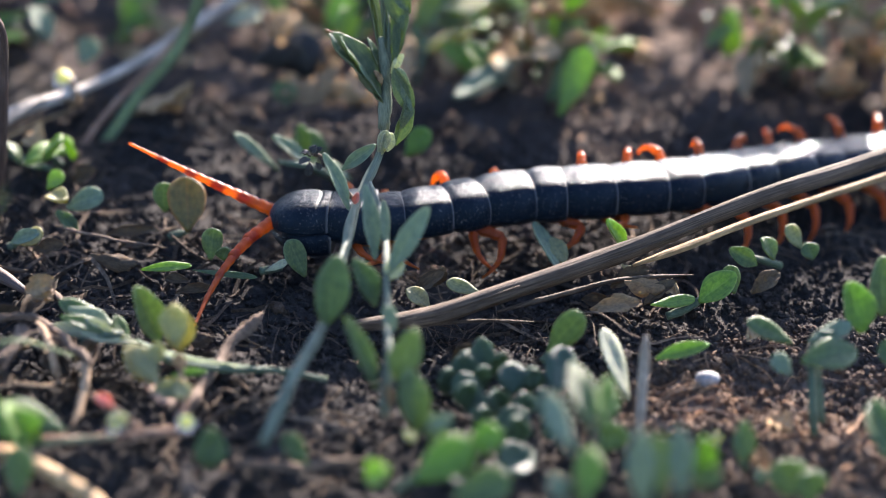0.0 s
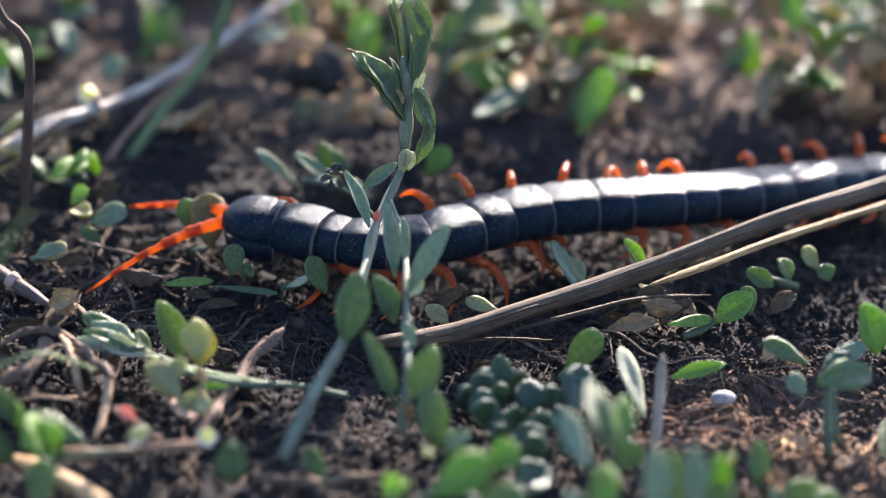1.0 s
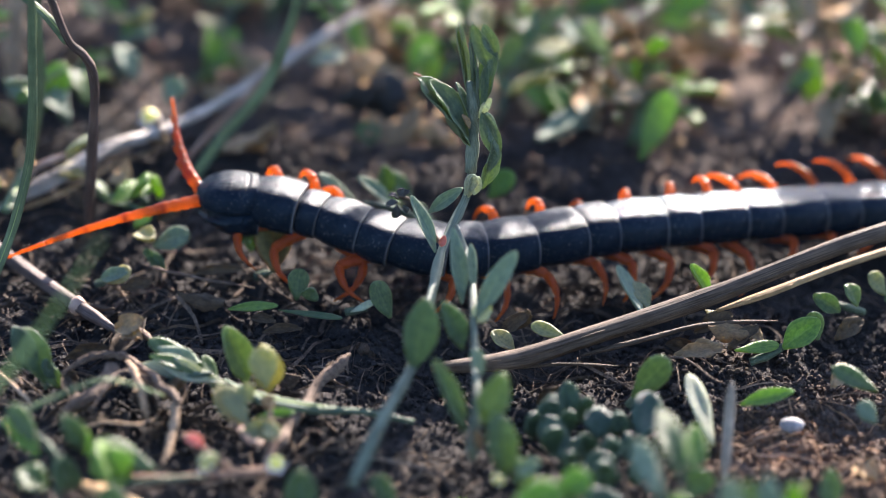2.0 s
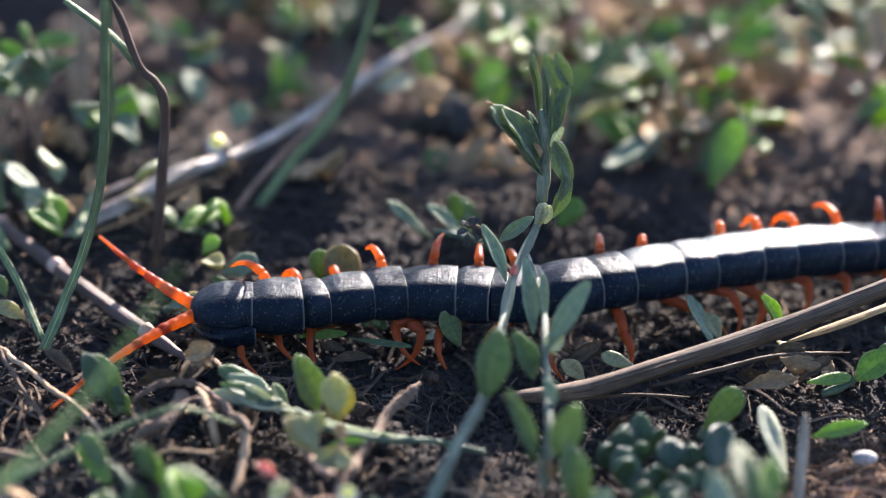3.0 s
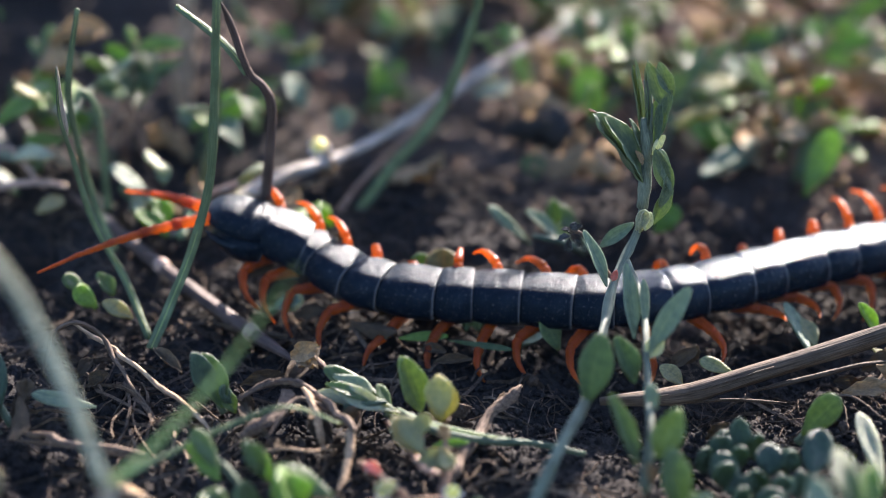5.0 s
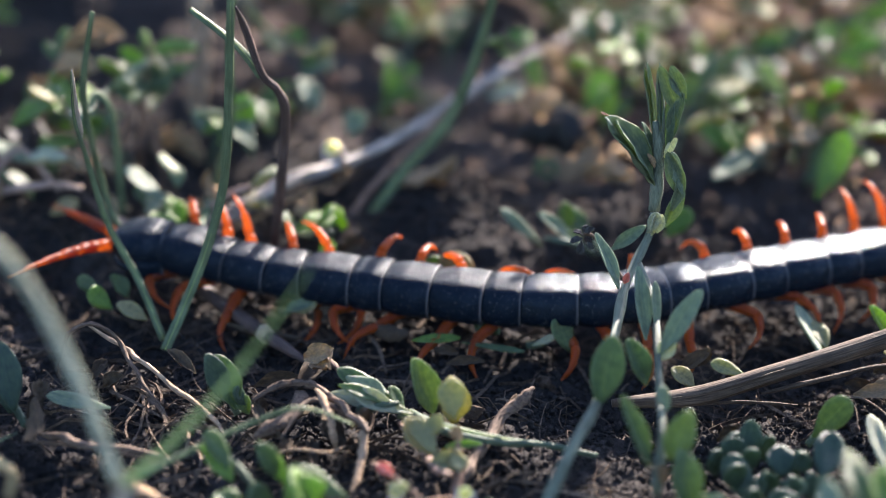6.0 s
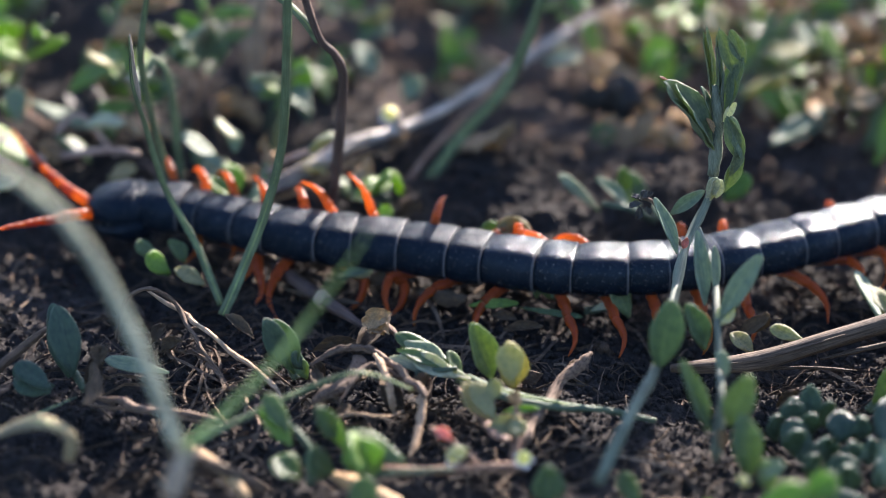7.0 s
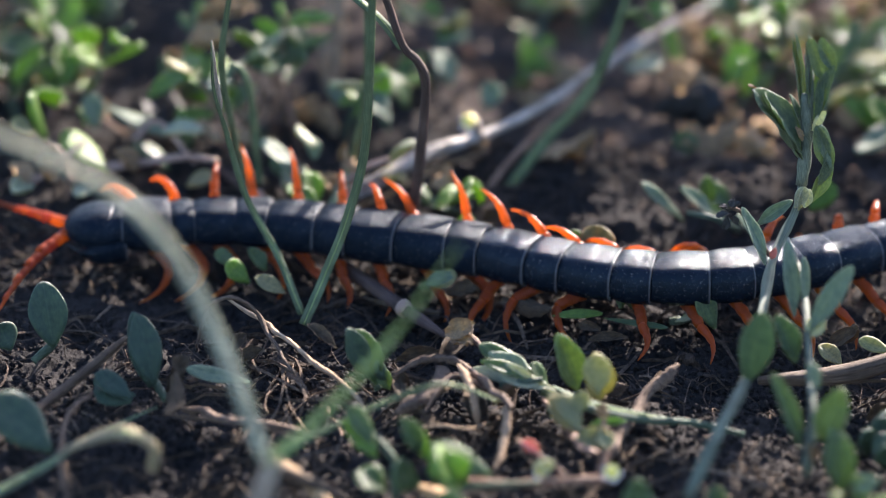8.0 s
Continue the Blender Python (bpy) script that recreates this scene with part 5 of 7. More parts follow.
blade("bright green blade bending over the soil", [(-23.4, -12.6, 6.0), (-16.8, -9.3, 8.0), (-10.1, -6.5, 10.0), (-4.1, -6.5, 12.0), (2.2, -3.4, 8.0)], 0.9, GRASS, flat=0.28, taper=0.50)
blade("pale dead leaf base over the soil", [(-24.5, -39.0, 14.5), (-23.1, -40.0, 19.3), (-22.2, -40.0, 21.1)], 2.4, STRAW_GREY, flat=0.28, taper=0.60)
blade("curled yellowing blade over the soil", [(-50.0, -9.7, 4.0), (-45.4, -17.0, 10.0), (-40.9, -20.4, 13.0), (-38.0, -18.4, 10.0), (-38.4, -17.4, 6.0)], 1.9, CURL, flat=0.28, taper=0.30)
blade("dark green fallen blade on the soil", [(-57.7, -16.9, 2.0), (-51.8, -11.3, 3.0), (-47.9, -5.2, 3.0), (-39.8, 3.3, 3.0)], 1.4, STEM, flat=0.28, taper=0.85)
blade("fallen green blade lying over the soil", [(8.2, 8.5, 3.0), (15.2, 4.3, 3.0), (22.0, 1.6, 3.0), (31.8, 0.7, 2.0)], 1.4, GRASS, flat=0.28, taper=0.85)
blade("broad teal grass blade behind the weeds", [(5.2, 74.0, 0.6), (10.7, 76.0, 7.7), (16.5, 76.0, 15.0), (20.0, 74.0, 24.2), (22.2, 72.0, 33.7), (23.0, 70.0, 40.0)], 1.9, GRASS, flat=0.28, taper=0.40)
blade("green leaf blade joined to a brown stalk", [(-10.1, 43.2, 35.6), (-12.8, 44.0, 39.0), (-16.4, 45.0, 41.9), (-19.7, 46.0, 44.1)], 1.3, GRASS, flat=0.28, taper=0.30)
blade("thin leaning blade behind the weeds", [(-20.6, 58.4, 4.0), (-17.9, 70.0, 6.8), (-15.3, 66.0, 20.0), (-15.1, 62.0, 34.3), (-14.0, 60.0, 42.4)], 1.6, GRASS, flat=0.28, taper=0.50)


# ---- small things on the soil ----
def pebble(label, at, size, seed):
    bm = bmesh.new()
    bmesh.ops.create_icosphere(bm, subdivisions=3, radius=size * MM)
    for v in bm.verts:
        v.co = Vector((v.co.x * 1.25, v.co.y, v.co.z * 0.8)) * (1 + 0.22 * noise.noise(v.co * 400 + Vector((seed, 0, 0))))
    ob = new("pebble", mesh_of(bm, "pebble", STONE))
    ob.location = vec(at)
    tagged(ob, label, "stone", "pebbles")


def flower(label, at, size):
    """A tiny flower: pale sepals round a yellow middle."""
    root = thing("knotweed_flower", vec(at), label, "flower", "small flowers")
    for k in range(5):
        bm = bmesh.new()
        bmesh.ops.create_uvsphere(bm, u_segments=8, v_segments=6, radius=0.5)
        a = 2 * math.pi * k / 5
        for v in bm.verts:
            v.co = Vector((v.co.x * 1.3 + 0.55, v.co.y * 0.9, v.co.z * 0.3 + 0.25 * (v.co.x + 0.5))) * size * MM
        bmesh.ops.rotate(bm, verts=bm.verts, cent=(0, 0, 0), matrix=Matrix.Rotation(a, 3, "Z"))
        bmesh.ops.rotate(bm, verts=bm.verts, cent=(0, 0, 0), matrix=Matrix.Rotation(0.5, 3, "X"))
        part("petal", bm, PETAL, root)
    bm = bmesh.new()
    bmesh.ops.create_icosphere(bm, subdivisions=2, radius=0.8 * size * MM)
    for v in bm.verts:
        v.co.z += 0.35 * size * MM
    part("flower_centre", bm, FLOWER_YELLOW, root)


pebble("small whitish pebble on bare soil", (81.0, -0.2, 0.2), 1.3, 1.0)
pebble("tiny pale pebble on the soil", (82.4, -23.7, 0.8), 0.7, 5.0)
flower("tiny yellow and white flower low on a stem", (15.2, -18.8, 7.0), 1.1)
flower("small yellow flower on open soil", (-0.3, 83.6, 7.4), 1.5)
flower("half-closed pinkish flower bud", (7.1, -15.3, 5.0), 0.9)


# ---- random growth of the middle and far ground ----
def bare(x, y):
    """An open patch of dark soil beyond the grass."""
    return -62 < x < -6 and 96 < y < 190


def carpet(count, seed, zone, keep):
    """Low sprigs of knotweed: a short stem with alternating leaves, green, yellowing or dry."""
    rnd = random.Random(seed)
    made = 0
    while made < count:
        x, y = rnd.uniform(zone[0], zone[1]), rnd.uniform(zone[2], zone[3])
        if bare(x, y) and rnd.random() < 0.9 or x > 88 and y > 96 and rnd.random() < 0.6:
            continue
        if not keep(x, y) or noise.noise(Vector((x / 26, y / 30, seed * 3.1))) < rnd.uniform(-0.45, 0.15):
            continue
        made += 1
        a, rise = rnd.uniform(0, 6.28), rnd.uniform(3, 13) * (1.5 if y < 112 else 1.0)
        span = rnd.uniform(5, 13)
        z0 = soil_height(x * MM, y * MM) / MM
        stem = [(x, y, z0), (x + 0.5 * span * math.cos(a), y + 0.5 * span * math.sin(a), z0 + rise * 0.7), (x + span * math.cos(a), y + span * math.sin(a), z0 + rise)]
        tone = rnd.choices(["green", "fresh", "grey", "yellow", "dry"], [5, 5.5, 1.0, 2.5, 7.5 if x > 30 else 5])[0]
        line = spline([Vector(p) for p in stem], 4)
        leaves = []
        for k in range(rnd.randint(4, 8)):
            q = line[rnd.randint(2, 8)]
            b = a + rnd.choice((-1, 1)) * rnd.uniform(0.4, 1.6)
            size = rnd.uniform(4.0, 8.8)
            e = rnd.uniform(-0.1, 0.9)
            tip = (q.x + size * math.cos(b) * math.cos(e), q.y + size * math.sin(b) * math.cos(e), max(z0 + 0.8, q.z + size * math.sin(e)))
            own = tone if rnd.random() < 0.8 else rnd.choice(("green", "fresh", "dry", "yellow"))
            leaves.append((tuple(q), tip, size * rnd.uniform(0.32, 0.55), rnd.uniform(-45, 45), own))
        names = {"green": "low green knotweed sprig", "fresh": "low bright green weed sprig", "grey": "low grey-green weed sprig", "yellow": "yellowing weed sprig", "dry": "withered brown weed sprig"}
        knotweed(names[tone] + " rooted in dark soil", [stem], leaves, rnd.choice((STEM, STEM_RED)), tone, "weed_sprig", thick=0.4, face=SKYWARD)


def dead_leaves(count, seed, zone):
    """Curled beige dead leaves lying about."""
    rnd = random.Random(seed)
    for k in range(count):
        x, y = rnd.uniform(zone[0], zone[1]), rnd.uniform(zone[2], zone[3])
        if bare(x, y):
            continue
        z = soil_height(x * MM, y * MM) / MM
        ob = new("dead_leaf", LEAVES[rnd.choice(("dry", "dry", "dry", "dead"))][rnd.randrange(4)])
        size = rnd.uniform(6, 14) * MM
        ob.matrix_basis = pose(x * MM, y * MM, (z + 1.6) * MM, rnd.uniform(-40, 40), rnd.uniform(-25, 10), rnd.uniform(0, 360)) @ Matrix.Diagonal((size, size * rnd.uniform(0.35, 0.6), size * rnd.uniform(0.4, 0.9), 1))
        tagged(ob, "curled beige dead leaf lying on the soil", "dead leaf", "dead leaves")


dead_leaves(210, 77, (-120, 185, 80, 235))


def litter(count, seed, zone, name="plant_litter", grow=1.0):
    """Dry fibres, rootlets and leaf flakes strewn over the soil, as one object."""
    rnd = random.Random(seed)
    verts, polys = [], []
    for _ in range(count):
        x, y = rnd.uniform(zone[0], zone[1]), rnd.uniform(zone[2], zone[3])
        if noise.noise(Vector((x / 18, y / 18, seed * 1.7))) < rnd.uniform(-0.5, 0.35):
            continue
        z = soil_height(x * MM, y * MM) / MM
        a = rnd.uniform(0, 6.28)
        if rnd.random() < 0.95:
            size, r = rnd.uniform(2, 11) * grow, rnd.uniform(0.05, 0.2) * grow
            bend, rise = rnd.uniform(-1.5, 1.5), rnd.uniform(0.0, 1.5)
            line, q = [], Vector((x, y, z + r))
            for i in range(6):
                line.append(q.copy())
                a += bend * 0.25
                q = q + Vector((math.cos(a), math.sin(a), 0)) * size / 5
                q.z = soil_height(q.x * MM, q.y * MM) / MM + r + rise * math.sin(math.pi * (i + 1) / 5)
            k = len(verts)
            for i, q in enumerate(line):
                d = (line[min(i + 1, 5)] - line[max(i - 1, 0)]).normalized()
                s = d.cross(Vector((0, 0, 1))).normalized()
                u = s.cross(d)
                for w in (s, u - s * 0.5, -u - s * 0.5):
                    verts.append((q + w * r * (1.1 - 0.1 * i)) * MM)
            for i in range(5):
                for j in range(3):
                    polys.append((k + i * 3 + j, k + i * 3 + (j + 1) % 3, k + i * 3 + 3 + (j + 1) % 3, k + i * 3 + 3 + j))
        else:
            size = rnd.uniform(0.3, 1.2) * grow
            turn = Euler((rnd.uniform(-0.9, 0.9), rnd.uniform(-0.9, 0.9), a)).to_matrix()
            k = len(verts)
            for lay in (0.07, -0.07):
                for i in range(6):
                    b = 6.283 * i / 6
                    w = rnd.uniform(0.6, 1.0)
                    verts.append((Vector((x, y, z + 0.35 * size)) + turn @ Vector((size * w * math.cos(b), 0.55 * size * w * math.sin(b), lay + 0.6 * size * math.cos(b) ** 2 - 0.3 * size * w * math.sin(b)))) * MM)
            polys += [tuple(range(k, k + 6)), tuple(range(k + 11, k + 5, -1))]
            polys += [(k + i, k + (i + 1) % 6, k + 6 + (i + 1) % 6, k + 6 + i) for i in range(6)]
    me = bpy.data.meshes.new(name)
    me.from_pydata(verts, [], polys)
    me.materials.append(LITTER)
    tagged(new(name, me), "dry brown rootlets and leaf flakes littering the soil", "litter", kind="stuff")


litter(5200, 8, (-100, 140, -50, 150))
litter(280, 31, (-32, 32, -14, 44), "coarse_litter", 1.9)
litter(90, 32, (40, 85, 15, 45), "coarse_litter", 1.6)
litter(50, 33, (-75, -15, 5, 40), "coarse_litter", 1.5)


def shading_weed(x, y, high, lean, seed, low=4):
    """A tall weed behind, mostly out of view, there for its shade: a long stem with leaves higher up."""
    rnd = random.Random(seed)
    z0 = soil_height(x * MM, y * MM) / MM
    stem = [(x, y, z0 - 1), (x + lean * 0.2, y + 2, high * 0.35), (x + lean * 0.6, y + 1, high * 0.7), (x + lean, y - 3, high)]
    line = spline([Vector(p) for p in stem], 8)
    leaves = []
    for k in range(low, len(line), 1):
        for _ in range(2):
            q, b, size, e = line[k], rnd.uniform(0, 6.28), rnd.uniform(9, 16), rnd.uniform(-0.2, 0.8)
            tip = (q.x + size * math.cos(b) * math.cos(e), q.y + size * math.sin(b) * math.cos(e), q.z + size * math.sin(e))
            leaves.append((tuple(q), tip, size * rnd.uniform(0.35, 0.5), rnd.uniform(-60, 60), rnd.choice(("green", "green", "fresh", "grey"))))
    knotweed("tall leafy green knotweed on a thin stem, mostly unseen, casting shade", [stem], leaves, STEM, "green", "shading_knotweed", thick=0.7)


# two weeds at the far edge, then unseen ones added to shade the far soil
for k, (x, y, high, lean) in enumerate(((8, 158, 50, -6), (40, 160, 46, 5), (-26, 226, 56, -5), (-14, 232, 62, 4), (-4, 218, 53, -3), (2, 236, 66, 6), (-38, 236, 57, 5), (-46, 222, 54, -4))):
    shading_weed(x, y, high, lean, 40 + k)
# unseen weeds, leafy only at the top, added to shade animal and near soil
for k, (x, y, high, lean) in enumerate(((102, 180, 82, -4), (114, 181, 83, -2), (168, 187, 85, -3), (30, 178, 104, 4), (44, 181, 106, -4))):
    shading_weed(x, y, high, lean, 60 + k, 19)


def open_straw(x, y):
    """The strip beside the bleached straw, which little grows over."""
    along, off = (x + 7) * 0.68 + (y - 76) * 0.73, (x + 7) * 0.73 - (y - 76) * 0.68
    return 0 < along < 80 and -15 < off < 5


carpet(380, 21, (-125, 185, 80, 240), lambda x, y: y > 88 + 6 * math.sin(x * 0.05) and not open_straw(x, y))


# ---- the animal ----
LENGTHS = [6.4, 3.2, 6.2, 4.9, 7.3, 4.8, 6.8, 7.3, 5.0, 7.5, 4.9, 7.1, 5.1, 7.2, 5.4, 7.0, 5.2, 6.6, 5.0, 5.5, 5.0]
HEAD = 7.7
THIGH, SHIN = 5.1, 6.7


def plate(length, w0, w1, w2, high, head=False, deep=0.40, swell=0.055):
    """A body ring: x forwards from the hind edge (0) to the front edge, a flat-topped dome, bulging between its joints."""
    bm = bmesh.new()
    cols = 88 if head else 28
    steps = [0.0, 0.012, 0.04, 0.12, 0.24, 0.36, 0.5, 0.64, 0.76, 0.87, 0.95, 0.985, 1.0]
    if head:
        steps = [0.0, 0.012, 0.05] + [0.05 + 0.95 * k / 46 for k in range(1, 47)]
    rings = []
    for i, t in enumerate(steps):
        bulge = math.sin(math.pi * min(1.0, 0.12 + t)) ** 0.6 if t < 0.88 else 0.0
        w = w1 * (1 - 1.4 * swell + 1.4 * swell * bulge) * (1 - 1.1 * swell * t**4)
        h = high * (1 - swell + swell * bulge) * (1 - 1.8 * swell * t**6)
        if i == 0:
            w, h = w * 0.998, h * 0.998
        if head:
            w = w1 * math.sqrt(max(0.03, 1 - (max(0, t - 0.44) / 0.575) ** 2.3)) * (0.80 + 0.20 * math.sin(math.pi / 2 * min(1, t / 0.42)))
            h = high * (math.sqrt(max(0.05, 1 - (max(0, t - 0.22) / 0.80) ** 2.1)) * 0.93 + 0.05)
        ring = []
        for k in range(cols):
            a = 2 * math.pi * k / cols
            c, s = math.cos(a), math.sin(a)
            y = 0.5 * w * abs(c) ** (0.8 if head else 0.70) * (1 if c > 0 else -1)
            z = (0.58 * h * abs(s) ** (0.85 if head else 0.74)) if s > 0 else (-deep * h * abs(s) ** 0.8)
            if s > 0.3 and not head and 0.15 < t < 0.95:
                z -= 0.035 * h * math.exp(-(((abs(y) - 0.17 * w) / (0.03 * w)) ** 2))
            if s > 0 and head:
                line = 1.25 - 0.7 * t
                z -= 0.18 * math.exp(-(((abs(y) - line) / 0.11) ** 2)) * max(0.0, 1 - t / 0.55)
                z -= 0.24 * math.exp(-(((t - 0.14 - 0.14 * (y / 4.5) ** 2) / 0.02) ** 2))
            ring.append(bm.verts.new((t * length * MM, y * MM, z * MM)))
        rings.append(ring)
    for a, b in zip(rings, rings[1:]):
        for k in range(cols):
            bm.faces.new((a[k], a[(k + 1) % cols], b[(k + 1) % cols], b[k]))
    bm.faces.new([bm.verts.new(v.co) for v in rings[0]])
    bm.faces.new(rings[-1])
    return bm


def limb_mesh(name, length, radii, bow):
    """One stretch of a leg along x: swollen joints with tight rings between them, slightly bowed."""
    bm = bmesh.new()
    steps = 22
    line = [Vector((length * k / steps, 0, bow * math.sin(math.pi * k / steps))) * MM for k in range(steps + 1)]
    us = [k / (len(radii) - 1) for k in range(len(radii))]

    def r(u):
        ring = abs(math.sin(math.pi * min(0.999, u) * (len(radii) - 1)))
        return MM * float(np.interp(u, us, radii)) * (0.80 + 0.24 * ring**0.45)

    tube(bm, line, r, 10, 0.95, 0.06, length)
    return mesh_of(bm, name, LIMB)


def feeler_mesh(length, r0, r1, rings):
    """A stretch of antenna along x: a row of bead-like joints."""
    bm = bmesh.new()
    steps = rings * 4
    line = [Vector((length * MM * k / steps, 0, 0)) for k in range(steps + 1)]
    tube(bm, line, lambda u: MM * (r0 + (r1 - r0) * u) * (0.86 + 0.18 * abs(math.sin(math.pi * u * rings)) ** 0.6), 10)
    return mesh_of(bm, "antenna", LIMB)


def centipede():
    root = thing("centipede", (0, 0, 0), "black centipede with bright orange legs crawling over the soil", "centipede")
    segments, legs = [], []
    head = part("head", plate(HEAD + 0.6, 7.6, 9.6, 5.0, 6.2, head=True, deep=0.16), CUTICLE_DUSTY, root, "rounded black head shield")
    bm = plate(7.0, 7.6, 9.9, 5.0, 4.4, head=True, deep=0.62)
    for v in bm.verts:
        v.co.z -= 1.9 * MM
        v.co.x -= 0.4 * MM
    part("forcipule_plate", bm, CUTICLE_DUSTY, head, "broad dark plate under the head")
    for side in (1, -1):
        bm = bmesh.new()
        line = spline([Vector(p) * MM for p in ((1.0, 2.4 * side, -1.2), (3.6, 4.0 * side, -1.8), (6.2, 3.0 * side, -2.1), (7.8, 0.8 * side, -2.0))], 5)
        tube(bm, line, lambda u: MM * (1.35 - 1.1 * u), 9)
        part("forcipule", bm, CUTICLE, head, "curved dark poison claw")
        bm = bmesh.new()
        for dx, dz in ((0, 0), (0.55, 0.1), (0.1, 0.5), (0.65, 0.55)):
            bmesh.ops.create_uvsphere(bm, u_segments=8, v_segments=6, radius=0.24 * MM, matrix=Matrix.Translation(Vector((6.2 + dx, (3.05 - 0.3 * dx) * side, 0.4 + dz)) * MM))
        part("eye", bm, EYE, head, "cluster of black eyes")
    thigh_mesh = limb_mesh("leg", THIGH, (0.62, 0.80, 0.78, 0.68), 0.3)
    shin_mesh = limb_mesh("lower_leg", SHIN, (0.68, 0.58, 0.41, 0.27, 0.09), 1.0)
    for k, length in enumerate(LENGTHS):
        wide = float(np.interp(k, (0, 0.5, 1, 2, 3, 5, 20), (9.4, 8.4, 7.9, 8.3, 8.8, 9.5, 8.4)))
        high = float(np.interp(k, (0, 1, 2, 5, 20), (6.3, 5.6, 5.8, 6.4, 5.9)))
        if k > 17:
            wide *= 1 - 0.06 * (k - 17)
        seg = part("segment", plate(length + 0.7, wide * 0.985, wide, wide * 0.93, high, deep=0.44, swell=0.085 if k < 6 else 0.06), CUTICLE_DUSTY if k < 9 else CUTICLE, root)
        segments.append(seg)
        for side in (1, -1):
            leg, shin = new("leg", thigh_mesh), new("lower_leg", shin_mesh)
            leg.parent, shin.parent = root, leg
            legs.append((k, side, leg, shin, length * 0.5))
    feelers = []
    for side in (1, -1):
        chain = []
        for k in range(5):
            ob = new("antenna", feeler_mesh(5.9, 0.90 - 0.145 * k, 0.90 - 0.145 * (k + 1), 4))
            ob.parent = root
            chain.append(ob)
        feelers.append(chain)
    return root, head, segments, legs, feelers


ANIMAL, HEAD_PART, SEGMENTS, LEGS, FEELER_PARTS = centipede()

# the line of the back at given seconds: points at fixed ways behind the snout, millimetres
WAYS = [0, 7, 14, 22, 32, 44, 58, 74, 92, 118]
SPINE = {}
SPINE[0.0] = [(28.7, 37.4, 6.1), (35.6, 35.9, 6.3), (42.5, 35.1, 6.5), (50.4, 35.9, 6.7), (59.9, 39.2, 7.0), (71.8, 39.6, 7.3), (85.5, 42.3, 6.7), (100.1, 48.9, 5.7), (117.0, 54.7, 4.5), (142.1, 61.6, 3.5)]
SPINE[0.5] = [(24.0, 42.4, 5.9), (29.5, 38.1, 6.1), (35.6, 34.7, 6.3), (42.6, 30.9, 6.5), (51.7, 34.5, 6.7), (62.3, 40.1, 7.0), (76.2, 41.5, 7.1), (91.2, 46.5, 6.4), (108.0, 52.9, 5.1), (132.7, 60.9, 3.8)]
SPINE[1.0] = [(19.6, 40.7, 7.2), (26.1, 38.1, 6.8), (32.2, 34.9, 6.5), (39.5, 31.9, 6.4), (49.1, 34.0, 6.7), (59.4, 40.2, 7.0), (73.2, 42.1, 7.2), (88.7, 45.4, 6.6), (105.5, 51.9, 5.3), (130.2, 59.8, 3.9)]
SPINE[1.2] = [(17.3, 43.9, 8.2), (23.2, 39.7, 7.7), (29.3, 37.0, 6.8), (36.5, 33.4, 6.4), (46.6, 34.3, 6.7), (56.8, 40.5, 7.0), (70.3, 43.6, 7.2), (85.8, 46.5, 6.6), (102.6, 52.9, 5.3), (127.3, 61.4, 3.9)]
SPINE[2.3] = [(3.7, 45.7, 12.0), (11.2, 47.3, 11.5), (18.4, 45.6, 10.5), (25.9, 43.1, 8.8), (34.5, 37.9, 6.7), (46.3, 36.9, 6.6), (59.0, 42.3, 6.9), (74.6, 45.1, 7.3), (92.2, 48.7, 6.5), (117.2, 55.5, 4.5)]
SPINE[2.5] = [(3.2, 35.6, 9.0), (10.2, 36.5, 9.0), (17.0, 37.9, 8.4), (24.9, 37.1, 7.3), (34.0, 33.3, 6.4), (45.7, 32.2, 6.6), (57.8, 39.2, 6.9), (72.9, 43.9, 7.3), (90.6, 47.2, 6.5), (116.2, 51.4, 4.5)]
SPINE[3.0] = [(-3.0, 31.7, 5.6), (4.0, 31.6, 5.6), (11.0, 32.1, 5.7), (18.6, 34.4, 5.8), (28.4, 35.3, 6.1), (40.1, 32.7, 6.4), (53.0, 36.6, 6.8), (68.2, 41.1, 7.2), (85.4, 46.2, 6.7), (110.7, 51.9, 4.9)]
SPINE[3.5] = [(-6.2, 43.5, 10.0), (0.3, 41.8, 8.5), (5.3, 37.2, 6.6), (12.8, 35.5, 5.8), (22.3, 38.6, 5.9), (34.1, 36.9, 6.2), (47.9, 35.7, 6.6), (63.7, 38.0, 7.1), (80.0, 45.6, 6.9), (103.5, 56.4, 5.5)]
SPINE[4.0] = [(-8.9, 43.3, 14.0), (-2.5, 42.3, 11.5), (3.5, 41.1, 8.5), (10.9, 38.9, 6.2), (20.8, 39.5, 5.8), (32.4, 36.4, 6.2), (46.3, 35.2, 6.6), (61.6, 39.5, 7.0), (78.1, 46.7, 7.0), (101.5, 57.6, 5.6)]
SPINE[4.5] = [(-11.1, 48.9, 15.0), (-5.0, 47.6, 12.5), (0.6, 46.0, 9.5), (6.3, 41.0, 7.1), (15.3, 37.3, 6.0), (27.2, 36.5, 6.0), (41.0, 34.5, 6.4), (56.3, 38.3, 6.9), (72.6, 45.9, 7.3), (95.3, 58.4, 6.1)]
SPINE[4.7] = [(-11.2, 45.8, 15.0), (-4.3, 46.5, 12.3), (1.5, 46.1, 9.1), (6.9, 39.8, 6.7), (15.8, 35.4, 5.8), (27.8, 34.8, 6.0), (41.6, 32.1, 6.4), (56.6, 37.0, 6.9), (72.5, 45.5, 7.3), (95.1, 58.1, 6.1)]
